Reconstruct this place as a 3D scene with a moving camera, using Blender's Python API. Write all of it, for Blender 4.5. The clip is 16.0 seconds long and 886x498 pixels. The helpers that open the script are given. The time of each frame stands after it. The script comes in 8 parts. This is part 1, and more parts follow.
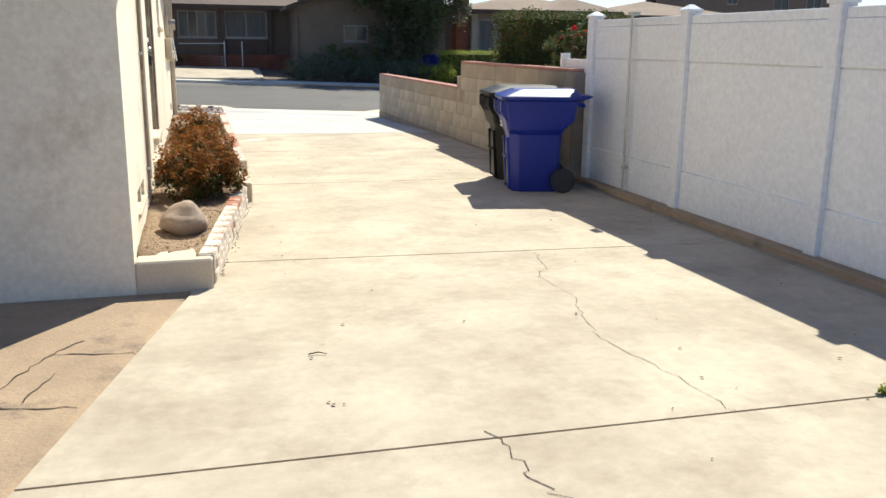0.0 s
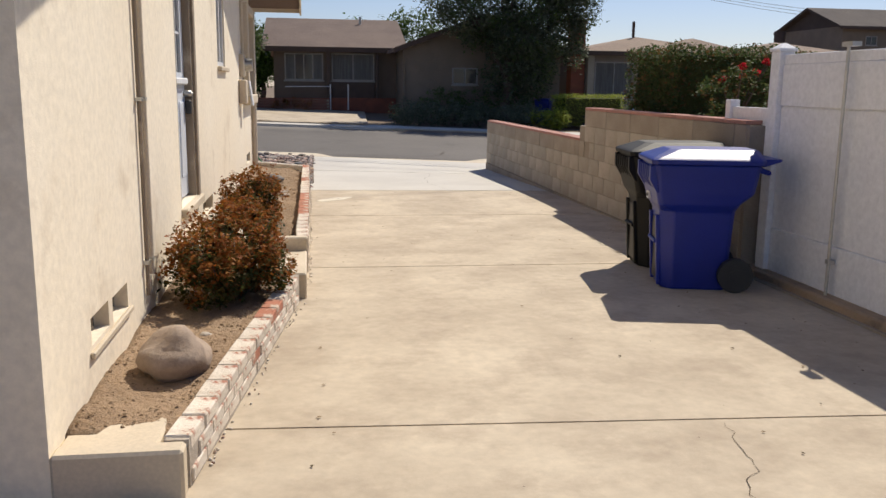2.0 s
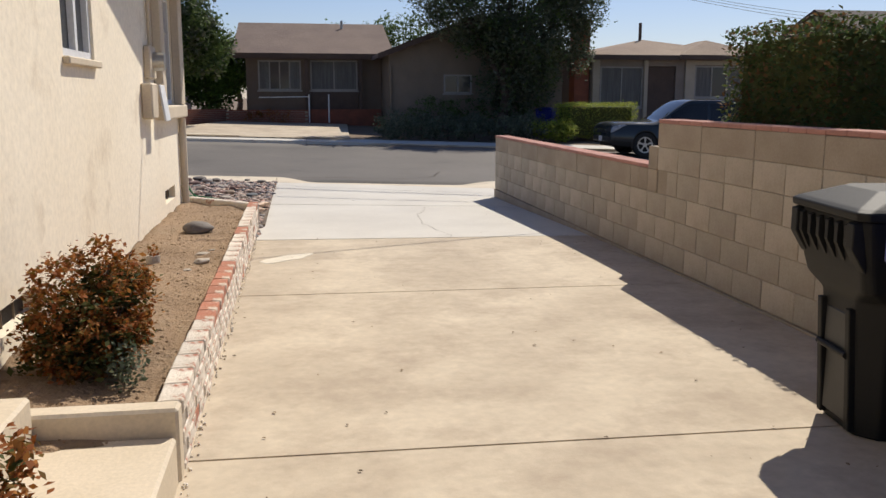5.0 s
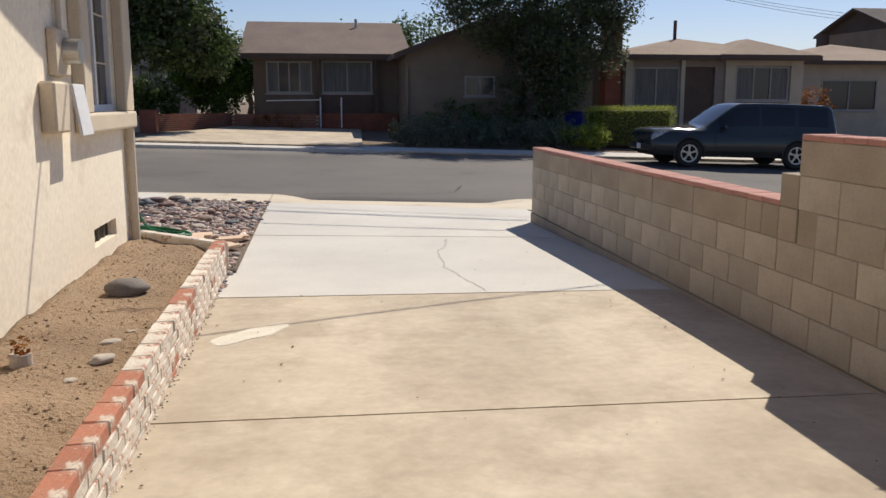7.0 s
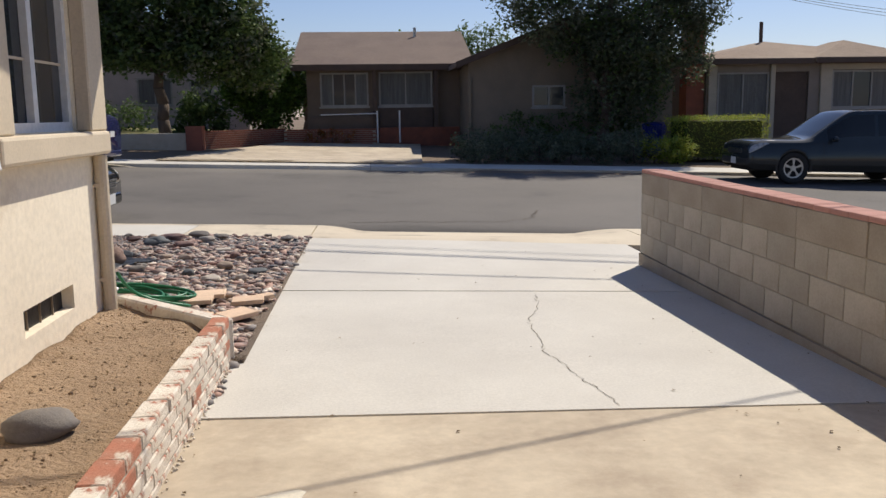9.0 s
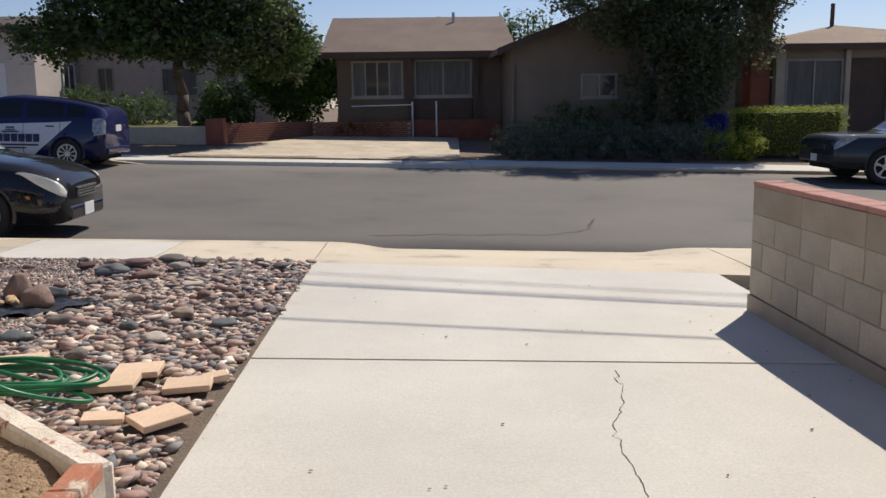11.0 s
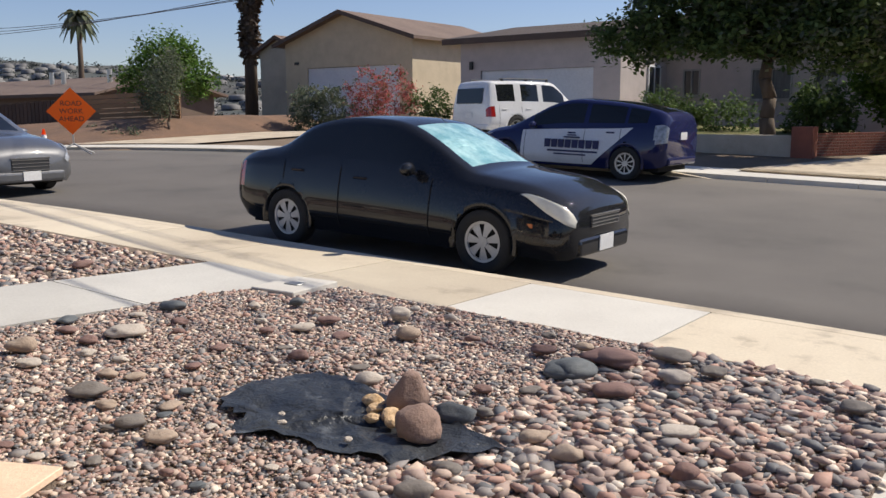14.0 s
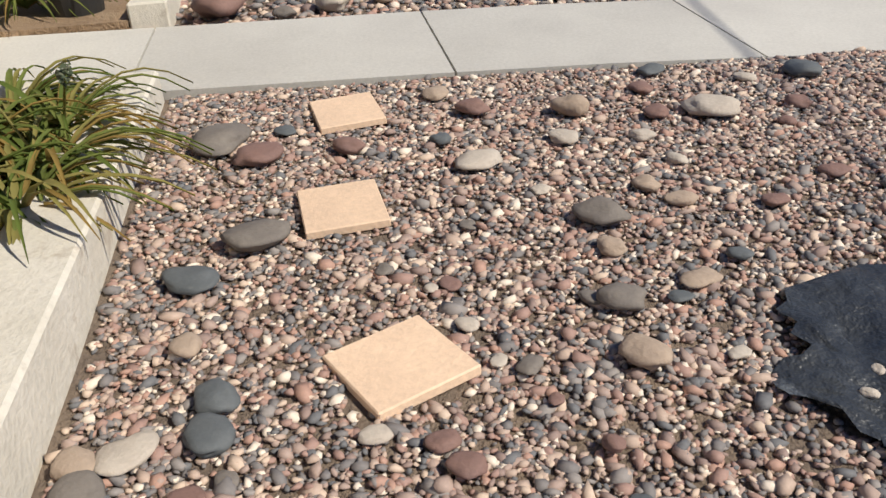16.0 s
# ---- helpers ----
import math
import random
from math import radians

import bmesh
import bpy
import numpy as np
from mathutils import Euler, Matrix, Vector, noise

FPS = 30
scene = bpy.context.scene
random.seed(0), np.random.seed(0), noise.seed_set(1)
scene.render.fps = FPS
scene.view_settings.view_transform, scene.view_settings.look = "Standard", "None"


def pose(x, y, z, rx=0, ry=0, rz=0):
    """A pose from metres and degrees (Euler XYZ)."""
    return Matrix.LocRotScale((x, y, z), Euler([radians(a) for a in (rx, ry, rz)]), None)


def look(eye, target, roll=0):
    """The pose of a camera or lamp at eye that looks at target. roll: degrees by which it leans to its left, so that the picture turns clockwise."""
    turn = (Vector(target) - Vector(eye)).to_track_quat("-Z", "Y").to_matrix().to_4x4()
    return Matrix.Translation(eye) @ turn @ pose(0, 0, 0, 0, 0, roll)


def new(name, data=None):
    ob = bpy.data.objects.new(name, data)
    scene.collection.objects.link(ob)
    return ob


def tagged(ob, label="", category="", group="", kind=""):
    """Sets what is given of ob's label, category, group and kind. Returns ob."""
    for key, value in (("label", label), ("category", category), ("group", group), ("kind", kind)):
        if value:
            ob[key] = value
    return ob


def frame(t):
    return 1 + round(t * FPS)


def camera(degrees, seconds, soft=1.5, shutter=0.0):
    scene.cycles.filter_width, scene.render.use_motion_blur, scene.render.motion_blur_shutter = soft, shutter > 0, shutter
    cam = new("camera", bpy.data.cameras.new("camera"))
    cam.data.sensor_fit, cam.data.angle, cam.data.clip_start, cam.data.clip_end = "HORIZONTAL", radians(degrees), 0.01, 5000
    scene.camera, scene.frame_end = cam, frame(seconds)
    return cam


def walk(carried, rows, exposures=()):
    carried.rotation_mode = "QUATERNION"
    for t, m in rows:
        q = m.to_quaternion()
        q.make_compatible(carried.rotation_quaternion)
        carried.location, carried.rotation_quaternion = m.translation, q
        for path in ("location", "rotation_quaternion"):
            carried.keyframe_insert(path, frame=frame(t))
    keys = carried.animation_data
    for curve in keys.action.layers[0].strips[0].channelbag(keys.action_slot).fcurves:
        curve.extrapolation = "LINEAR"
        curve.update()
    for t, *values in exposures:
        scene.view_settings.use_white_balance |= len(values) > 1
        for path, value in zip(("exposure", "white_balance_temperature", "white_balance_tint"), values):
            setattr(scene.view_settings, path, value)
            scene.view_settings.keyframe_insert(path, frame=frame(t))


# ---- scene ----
cam = camera(54.3, 16.0)
METRES, EYE, TILT, LEAN, TURN = 18.5, 1.5, -0.4, 0.0, -15.9
ROWS = [
    (0.0, 0.0, 0.0, 0.0, 0.14, -12.9, -0.62),
    (0.5, 0.0017, 0.0309, -0.0003, 3.39, -11.36, -1.41),
    (1.0, 0.0003, 0.064, 0.0006, 5.77, -10.35, -1.21),
    (1.5, -0.0037, 0.0959, 0.0012, 6.18, -10.0, -0.72),
    (2.0, -0.0074, 0.1304, 0.0007, 7.32, -10.23, -0.75),
    (2.5, -0.0147, 0.1641, 0.0005, 7.42, -10.5, -0.43),
    (3.0, -0.0209, 0.1983, -0.0006, 7.3, -10.49, 0.21),
    (3.5, -0.0279, 0.2316, -0.0011, 8.58, -9.81, -0.09),
    (4.0, -0.0326, 0.2648, -0.0011, 7.19, -9.61, 0.08),
    (6.5, -0.0543, 0.4323, -0.0009, 6.3, -9.51, -0.23),
    (7.0, -0.0609, 0.4644, 0.0003, 7.68, -9.36, -0.12),
    (7.5, -0.0705, 0.4951, 0.0009, 7.81, -9.79, 0.07),
    (8.0, -0.0772, 0.5261, -0.0003, 8.11, -9.32, 0.62),
    (8.5, -0.0849, 0.5581, -0.0001, 10.89, -8.85, 0.64),
    (9.0, -0.0912, 0.5901, 0.0005, 11.51, -8.53, 0.63),
    (11.5, -0.1209, 0.7384, 0.0016, 16.67, -9.18, 0.76),
    (12.0, -0.1276, 0.7681, 0.002, 22.4, -9.1, 0.48),
    (12.5, -0.1401, 0.7945, 0.0021, 28.75, -8.74, -0.05),
    (13.0, -0.1526, 0.8208, 0.002, 33.91, -8.98, -0.03),
    (13.5, -0.1673, 0.8449, 0.0034, 43.51, -8.96, -0.03),
    (14.0, -0.1857, 0.8644, 0.0044, 51.89, -8.62, -0.07),
    (14.5, -0.2055, 0.8845, 0.0035, 60.64, -10.2, 0.47),
    (15.0, -0.2278, 0.9002, 0.0043, 72.42, -13.97, 0.26),
    (15.5, -0.2508, 0.9075, 0.0035, 84.6, -23.53, 0.4),
    (16.0, -0.2742, 0.9166, 0.0017, 96.49, -28.23, 2.56),
]
EXPOSURE = [(0.0, 0.52, 6250, 2), (0.3, 0.22, 6300, 2.5), (0.5, -0.05, 6350, 4), (0.8, -0.32, 6700, 10), (1.1, -0.34, 6850, 12), (1.7, -0.06, 6700, 11), (2.3, -0.02, 6500, 10), (9.0, -0.03, 6500, 10), (12.5, 0.02, 6500, 10), (14.0, 0.2, 6500, 10), (15.5, 0.22, 6500, 10), (16.0, 0.02, 6500, 8)]
walk(cam, [(t, pose(0, 0, EYE, TILT, LEAN, TURN) @ pose(METRES * x, METRES * y, METRES * z, 90 + pitch, roll, yaw)) for t, x, y, z, yaw, pitch, roll in ROWS], EXPOSURE)

# ---------------------------------------------------------------- light
SUN_DIR = Vector((0.54, 0.78, 1.0)).normalized()
world = bpy.data.worlds.new("world")
scene.world = world
world.use_nodes = True
wn, wl = world.node_tree.nodes, world.node_tree.links
sky = wn.new("ShaderNodeTexSky")
sky.sky_type, sky.sun_disc = "NISHITA", False
sky.sun_elevation = math.asin(SUN_DIR.z)
sky.sun_rotation = math.atan2(SUN_DIR.x, SUN_DIR.y)
sky.air_density, sky.dust_density, sky.ozone_density = 1.0, 0.25, 2.5
tint = wn.new("ShaderNodeMix")
tint.data_type, tint.blend_type = "RGBA", "MULTIPLY"
tint.inputs[0].default_value = 1.0
tint.inputs[7].default_value = (0.98, 0.96, 1.13, 1)
wl.new(sky.outputs[0], tint.inputs[6])
wl.new(tint.outputs[2], wn["Background"].inputs[0])
wn["Background"].inputs[1].default_value = 0.082
sun = new("sun", bpy.data.lights.new("sun", "SUN"))
sun.data.energy, sun.data.angle, sun.data.color = 5.0, radians(0.53), (1.0, 0.92, 0.80)
sun.matrix_world = look(SUN_DIR * 60, (0, 0, 0))

# ---------------------------------------------------------------- materials
def ramp(nodes, links, fac, stops, constant=False):
    r = nodes.new("ShaderNodeValToRGB")
    r.color_ramp.interpolation = "CONSTANT" if constant else "LINEAR"
    while len(r.color_ramp.elements) < len(stops):
        r.color_ramp.elements.new(0.5)
    for e, (p, c) in zip(r.color_ramp.elements, stops):
        e.position, e.color = p, (*c, 1)
    links.new(fac, r.inputs[0])
    return r.outputs[0]


def mixed(nodes, links, fac, a, b, mode="MIX"):
    m = nodes.new("ShaderNodeMix")
    m.data_type, m.blend_type = "RGBA", mode
    for slot, v in ((0, fac), (6, a), (7, b)):
        if isinstance(v, bpy.types.NodeSocket):
            links.new(v, m.inputs[slot])
        elif slot == 0:
            m.inputs[0].default_value = v
        else:
            m.inputs[slot].default_value = (*v, 1)
    return m.outputs[2]


def noise_tex(nodes, links, coord, scale, detail=4, rough=0.6, stretch=None):
    n = nodes.new("ShaderNodeTexNoise")
    n.inputs["Scale"].default_value, n.inputs["Detail"].default_value = scale, detail
    n.inputs["Roughness"].default_value = rough
    if stretch:
        mp = nodes.new("ShaderNodeMapping")
        mp.inputs["Scale"].default_value = stretch
        links.new(coord, mp.inputs[0])
        coord = mp.outputs[0]
    links.new(coord, n.inputs[0])
    return n.outputs[0]


def mat(name, a, b=None, rough=0.8, big=0.6, fine=40, bump=0.3, bump_scale=None, metal=0.0, stain=None, stain_scale=1.5,
        stain_at=(0.55, 0.7), island=None, objrand=0.0, coat=0.0, stretch=None, spec=0.5, dist=0.01):
    """Principled surface: a to b over a broad noise, fine grain, optional stains, relief."""
    m = bpy.data.materials.new(name)
    m.use_nodes = True
    n, l = m.node_tree.nodes, m.node_tree.links
    bs = n["Principled BSDF"]
    co = n.new("ShaderNodeTexCoord").outputs["Object"]
    b = b or tuple(c * 0.8 for c in a)
    broad = noise_tex(n, l, co, big, 5, 0.62, stretch)
    grain = noise_tex(n, l, co, fine, 3, 0.6, stretch)
    col = ramp(n, l, broad, [(0.35, a), (0.65, b)])
    if island:
        geo = n.new("ShaderNodeNewGeometry")
        isl = ramp(n, l, geo.outputs["Random Per Island"], island, True)
        col = mixed(n, l, 0.88, col, isl)
    if objrand:
        oi = n.new("ShaderNodeObjectInfo")
        tone = ramp(n, l, oi.outputs["Random"], [(0.0, (1 - objrand,) * 3), (1.0, (1 + objrand,) * 3)])
        col = mixed(n, l, 1.0, col, tone, "MULTIPLY")
    g = ramp(n, l, grain, [(0.3, (0.91, 0.91, 0.91)), (0.7, (1.06, 1.06, 1.06))])
    col = mixed(n, l, 1.0, col, g, "MULTIPLY")
    if stain:
        s = noise_tex(n, l, co, stain_scale, 6, 0.7)
        sf = ramp(n, l, s, [(stain_at[0], (0, 0, 0)), (stain_at[1], (1, 1, 1))])
        col = mixed(n, l, sf, col, stain)
    l.new(col, bs.inputs["Base Color"])
    bs.inputs["Roughness"].default_value, bs.inputs["Metallic"].default_value = rough, metal
    bs.inputs["Coat Weight"].default_value = coat
    bs.inputs["Coat Roughness"].default_value = 0.04
    bs.inputs["Specular IOR Level"].default_value = spec
    if bump:
        bp = n.new("ShaderNodeBump")
        bp.inputs["Strength"].default_value, bp.inputs["Distance"].default_value = bump, dist
        l.new(noise_tex(n, l, co, bump_scale or fine, 4, 0.65), bp.inputs["Height"])
        l.new(bp.outputs[0], bs.inputs["Normal"])
    return m


def glass(name, tint=(0.03, 0.035, 0.04), rough=0.03):
    """Dark glazing over an unlit interior: mirror-like gloss on near-black."""
    m = bpy.data.materials.new(name)
    m.use_nodes = True
    bs = m.node_tree.nodes["Principled BSDF"]
    bs.inputs["Base Color"].default_value = (*tint, 1)
    bs.inputs["Roughness"].default_value, bs.inputs["IOR"].default_value = rough, 1.5
    return m


M_CONC = mat("driveway_concrete", (0.60, 0.51, 0.38), (0.45, 0.37, 0.27), 0.85, 1.1, 14, 0.12, 90, stain=(0.34, 0.265, 0.19), stain_scale=1.9, stain_at=(0.48, 0.80))
M_CONC_W = mat("pale_concrete", (0.62, 0.59, 0.525), (0.54, 0.51, 0.455), 0.85, 0.7, 70, 0.2, stain=(0.42, 0.37, 0.28), stain_scale=0.8, stain_at=(0.62, 0.9))
M_CONC_OLD = mat("old_concrete", (0.46, 0.33, 0.21), (0.35, 0.25, 0.16), 0.92, 1.2, 50, 0.6, stain=(0.20, 0.15, 0.11), stain_scale=3)
M_WALKC = mat("sidewalk_concrete", (0.62, 0.54, 0.41), (0.53, 0.45, 0.34), 0.9, 0.6, 60, 0.25, stain=(0.34, 0.29, 0.22), stain_scale=1.2, objrand=0.12)
M_CRACK = mat("crack_dirt", (0.10, 0.075, 0.05), (0.06, 0.045, 0.03), 1.0, 8, 60, 0)
M_ASPH = mat("asphalt", (0.15, 0.135, 0.12), (0.11, 0.10, 0.09), 0.9, 0.25, 180, 0.5, 240, stain=(0.08, 0.074, 0.066), stain_scale=0.5, stain_at=(0.58, 0.8), dist=0.006)
M_STUCCO = mat("cream_stucco", (0.90, 0.81, 0.65), (0.86, 0.76, 0.59), 0.9, 0.5, 25, 0.25, 60, stain=(0.60, 0.49, 0.35), stain_scale=1.6, stain_at=(0.56, 0.78), dist=0.006)
M_CREAM = mat("cream_paint", (0.66, 0.56, 0.42), (0.58, 0.49, 0.36), 0.7, 2.0, 60, 0.15)
M_WHITE = mat("white_paint", (0.78, 0.78, 0.78), (0.70, 0.71, 0.72), 0.5, 2, 30, 0.1)
M_VINYL = mat("white_vinyl", (0.90, 0.90, 0.89), (0.87, 0.87, 0.87), 0.35, 0.8, 25, 0.04, stain=(0.80, 0.78, 0.74), stain_scale=1.2, stain_at=(0.62, 0.8))
M_BLOCK = mat("concrete_block", (0.48, 0.425, 0.34), (0.41, 0.355, 0.28), 0.95, 2.5, 70, 0.7, 90, objrand=0.13, dist=0.006, stain=(0.36, 0.295, 0.22), stain_scale=1.3, stain_at=(0.52, 0.75))
M_BOND = mat("bond_beam_block", (0.41, 0.345, 0.265), (0.34, 0.28, 0.21), 0.95, 2.5, 70, 0.7, 90, objrand=0.08, dist=0.006)
M_MORTAR = mat("mortar", (0.37, 0.31, 0.235), (0.31, 0.26, 0.195), 0.95, 3, 60, 0.5)
M_CAP = mat("red_brick_cap", (0.50, 0.25, 0.20), (0.42, 0.21, 0.165), 0.9, 3, 60, 0.4, objrand=0.06)
M_BRICK = mat("worn_painted_brick", (0.76, 0.69, 0.59), (0.62, 0.54, 0.44), 0.95, 5, 50, 0.8, 45, stain=(0.40, 0.17, 0.11), stain_scale=11, stain_at=(0.57, 0.63), objrand=0.10)
M_BRICK_RED = mat("bare_red_brick", (0.46, 0.17, 0.10), (0.40, 0.20, 0.13), 0.95, 6, 50, 0.6, stain=(0.62, 0.54, 0.44), stain_scale=6, stain_at=(0.55, 0.62), objrand=0.15)
M_SOIL = mat("dry_soil", (0.36, 0.25, 0.155), (0.26, 0.175, 0.105), 1.0, 1.2, 25, 1.0, 30, stain=(0.34, 0.25, 0.16), stain_scale=2.2, dist=0.03)
M_DIRT = mat("yard_dirt", (0.22, 0.16, 0.11), (0.17, 0.125, 0.085), 1.0, 0.4, 12, 0.8, 20, dist=0.03)
M_LAWN = mat("dry_lawn", (0.16, 0.14, 0.05), (0.09, 0.11, 0.03), 1.0, 0.6, 30, 0.8, 40, dist=0.03)
M_ROCKS = [(0.0, (0.305, 0.216, 0.184)), (0.11, (0.407, 0.297, 0.247)), (0.22, (0.192, 0.178, 0.173)), (0.34, (0.508, 0.378, 0.299)), (0.46, (0.373, 0.232, 0.189)), (0.56, (0.147, 0.151, 0.158)), (0.66, (0.633, 0.486, 0.373)), (0.75, (0.452, 0.270, 0.205)), (0.83, (0.282, 0.254, 0.236)), (0.92, (0.800, 0.691, 0.567))]
M_GRAVEL = mat("river_pebbles", (0.20, 0.16, 0.13), (0.16, 0.13, 0.11), 0.75, 5, 80, 0.3, 60, island=M_ROCKS, dist=0.004)
M_DARK = mat("dark_void", (0.015, 0.014, 0.013), (0.01, 0.01, 0.01), 0.9, 3, 20, 0)
M_GLASS = glass("window_glass")

# ---------------------------------------------------------------- mesh helpers
def box(bm, x0, x1, y0, y1, z0, z1, bevel=0.0, seg=1):
    r = bmesh.ops.create_cube(bm, size=1.0)
    bmesh.ops.scale(bm, verts=r["verts"], vec=(x1 - x0, y1 - y0, z1 - z0))
    bmesh.ops.translate(bm, verts=r["verts"], vec=((x0 + x1) / 2, (y0 + y1) / 2, (z0 + z1) / 2))
    if bevel:
        es = list({e for v in r["verts"] for e in v.link_edges})
        bmesh.ops.bevel(bm, geom=es, offset=bevel, segments=seg, affect="EDGES", profile=0.5)
    return bm


def cyl(bm, p0, p1, r0, r1=None, seg=12, caps=True):
    p0, p1 = Vector(p0), Vector(p1)
    d = p1 - p0
    m = Matrix.Translation((p0 + p1) / 2) @ d.to_track_quat("Z", "Y").to_matrix().to_4x4()
    bmesh.ops.create_cone(bm, cap_ends=caps, segments=seg, radius1=r0, radius2=r0 if r1 is None else r1, depth=d.length, matrix=m)
    return bm


def prism(bm, pts, y0, y1, axis="y"):
    """A polygon (x, z) pushed along y (or (y, z) along x, or (x, y) along z)."""
    def at(p, q):
        return {"y": (p[0], q, p[1]), "x": (q, p[0], p[1]), "z": (p[0], p[1], q)}[axis]
    a = [bm.verts.new(at(p, y0)) for p in pts]
    b = [bm.verts.new(at(p, y1)) for p in pts]
    bm.faces.new(a)
    bm.faces.new(b[::-1])
    for i in range(len(pts)):
        j = (i + 1) % len(pts)
        bm.faces.new((a[j], a[i], b[i], b[j]))
    bmesh.ops.recalc_face_normals(bm, faces=bm.faces)
    return bm


def mesh_of(name, bm, material, smooth=False):
    me = bpy.data.meshes.new(name)
    bm.to_mesh(me)
    bm.free()
    if material:
        me.materials.append(material)
    if smooth:
        me.polygons.foreach_set("use_smooth", [True] * len(me.polygons))
    return me


def part(name, bm, material, parent=None, label="", smooth=False, m=None):
    me = bm if isinstance(bm, bpy.types.Mesh) else mesh_of(name, bm, material, smooth)
    ob = new(name, me)
    if parent is not None:
        ob.parent = parent
    if m is not None:
        ob.matrix_basis = m
    return tagged(ob, label) if label else ob


def thing(name, label, category, m=None, group="", kind=""):
    e = new(name)
    e.empty_display_size = 0.2
    if m is not None:
        e.matrix_basis = m
    return tagged(e, label, category, group, kind)


def setting(name, bm, material, label, category, smooth=False):
    return tagged(part(name, bm, material, None, "", smooth), label, category, "", "structure")


def one(*a, **k):
    return box(bmesh.new(), *a, **k)


def sheet(xs, ys, height, skirt=0.0):
    """A grid over xs, ys at height(x, y), with a skirt that gives it thickness."""
    bm = bmesh.new()
    g = [[bm.verts.new((x, y, height(x, y))) for y in ys] for x in xs]
    for i in range(len(xs) - 1):
        for j in range(len(ys) - 1):
            bm.faces.new((g[i][j], g[i + 1][j], g[i + 1][j + 1], g[i][j + 1]))
    if skirt:
        rim = [g[i][0] for i in range(len(xs))] + [g[-1][j] for j in range(1, len(ys))] + [g[i][-1] for i in range(len(xs) - 2, -1, -1)] + [g[0][j] for j in range(len(ys) - 2, 0, -1)]
        low = [bm.verts.new(v.co - Vector((0, 0, skirt))) for v in rim]
        for i in range(len(rim)):
            j = (i + 1) % len(rim)
            bm.faces.new((rim[i], low[i], low[j], rim[j]))
    return bm


def strip(xs, edge0, edge1, height, n=1, skirt=0.0):
    """Like sheet, between the lines y = edge0(x) and y = edge1(x)."""
    bm = bmesh.new()
    g = []
    for x in xs:
        a, b = edge0(x), edge1(x)
        g.append([bm.verts.new((x, a + (b - a) * j / n, height(x, a + (b - a) * j / n))) for j in range(n + 1)])
    for i in range(len(xs) - 1):
        for j in range(n):
            bm.faces.new((g[i][j], g[i + 1][j], g[i + 1][j + 1], g[i][j + 1]))
    if skirt:
        rim = [r[0] for r in g] + g[-1][1:] + [r[-1] for r in g[-2::-1]] + g[0][-2:0:-1]
        low = [bm.verts.new(v.co - Vector((0, 0, skirt))) for v in rim]
        for i in range(len(rim)):
            j = (i + 1) % len(rim)
            bm.faces.new((rim[i], low[i], low[j], rim[j]))
    return bm


def steps(a, b, d):
    n = max(1, round(abs(b - a) / d))
    return [a + (b - a) * i / n for i in range(n + 1)]

# ---------------------------------------------------------------- the lie of the land
def hx(x):
    """How the street falls from the crest to the corner."""
    if x >= -8:
        return -0.03 * min(x, 34)
    d = -8 - x
    return max(-0.3, 0.24 + 0.03 * d - 0.0014 * d * d)


def bend(x):
    """How far the street swings away from straight."""
    return -0.03 * x if x > 0 else (-0.0045 * (x + 6) ** 2 if x < -6 else 0.0)


def near_in(x): return 21.32 + bend(x)
def near_kerb(x): return 22.72 + bend(x)
def far_kerb(x): return 33.1 + bend(x)
def road_z(x, y): return hx(x) - 0.19 + 0.024 * (y - bend(x) - 22.7)
def walk_z(x, y):
    return hx(x) - 0.03 * (y - near_in(x)) / 1.4
def far_z(x, y): return hx(x) + 0.16 + 0.028 * max(0.0, min(10.0, y - far_kerb(x)))
def smooth01(v):
    v = max(0.0, min(1.0, v))
    return v * v * (3 - 2 * v)
def drive_z(x, y): return -0.035 * (x - 0.4) * smooth01((y - 13) / 8)
def yard_z(x, y): return 0.04 - 0.03 * min(0.0, x - 0.4)

# ---------------------------------------------------------------- ground, street, drive
def ground_z(x, y):
    k = far_kerb(x)
    if y > k:
        return far_z(x, y) - 0.05
    if y > near_kerb(x):
        return road_z(x, y) - 0.12
    if x > 4.3:
        return -0.12 + min(0.0, hx(x))
    return min(walk_z(x, y), yard_z(x, y) if x < 0.4 else drive_z(x, y)) - 0.14


gx = [-900, -500, -300, -200, -140, -100, -80] + steps(-68, 48, 1.0) + [60, 80, 120, 200, 400, 900]
gy = [-600, -200, -60, -20] + steps(-10, 60, 1.0) + [70, 90, 130, 200, 400, 900]
setting("ground", sheet(gx, gy, ground_z), M_DIRT, "bare dry brown earth under the neighbourhood", "ground", True)
sx = steps(-70, 40, 1.0)
setting("road", strip(sx, near_kerb, far_kerb, road_z, 8, 0.1), M_ASPH, "worn grey asphalt street with faint patches", "road", True)

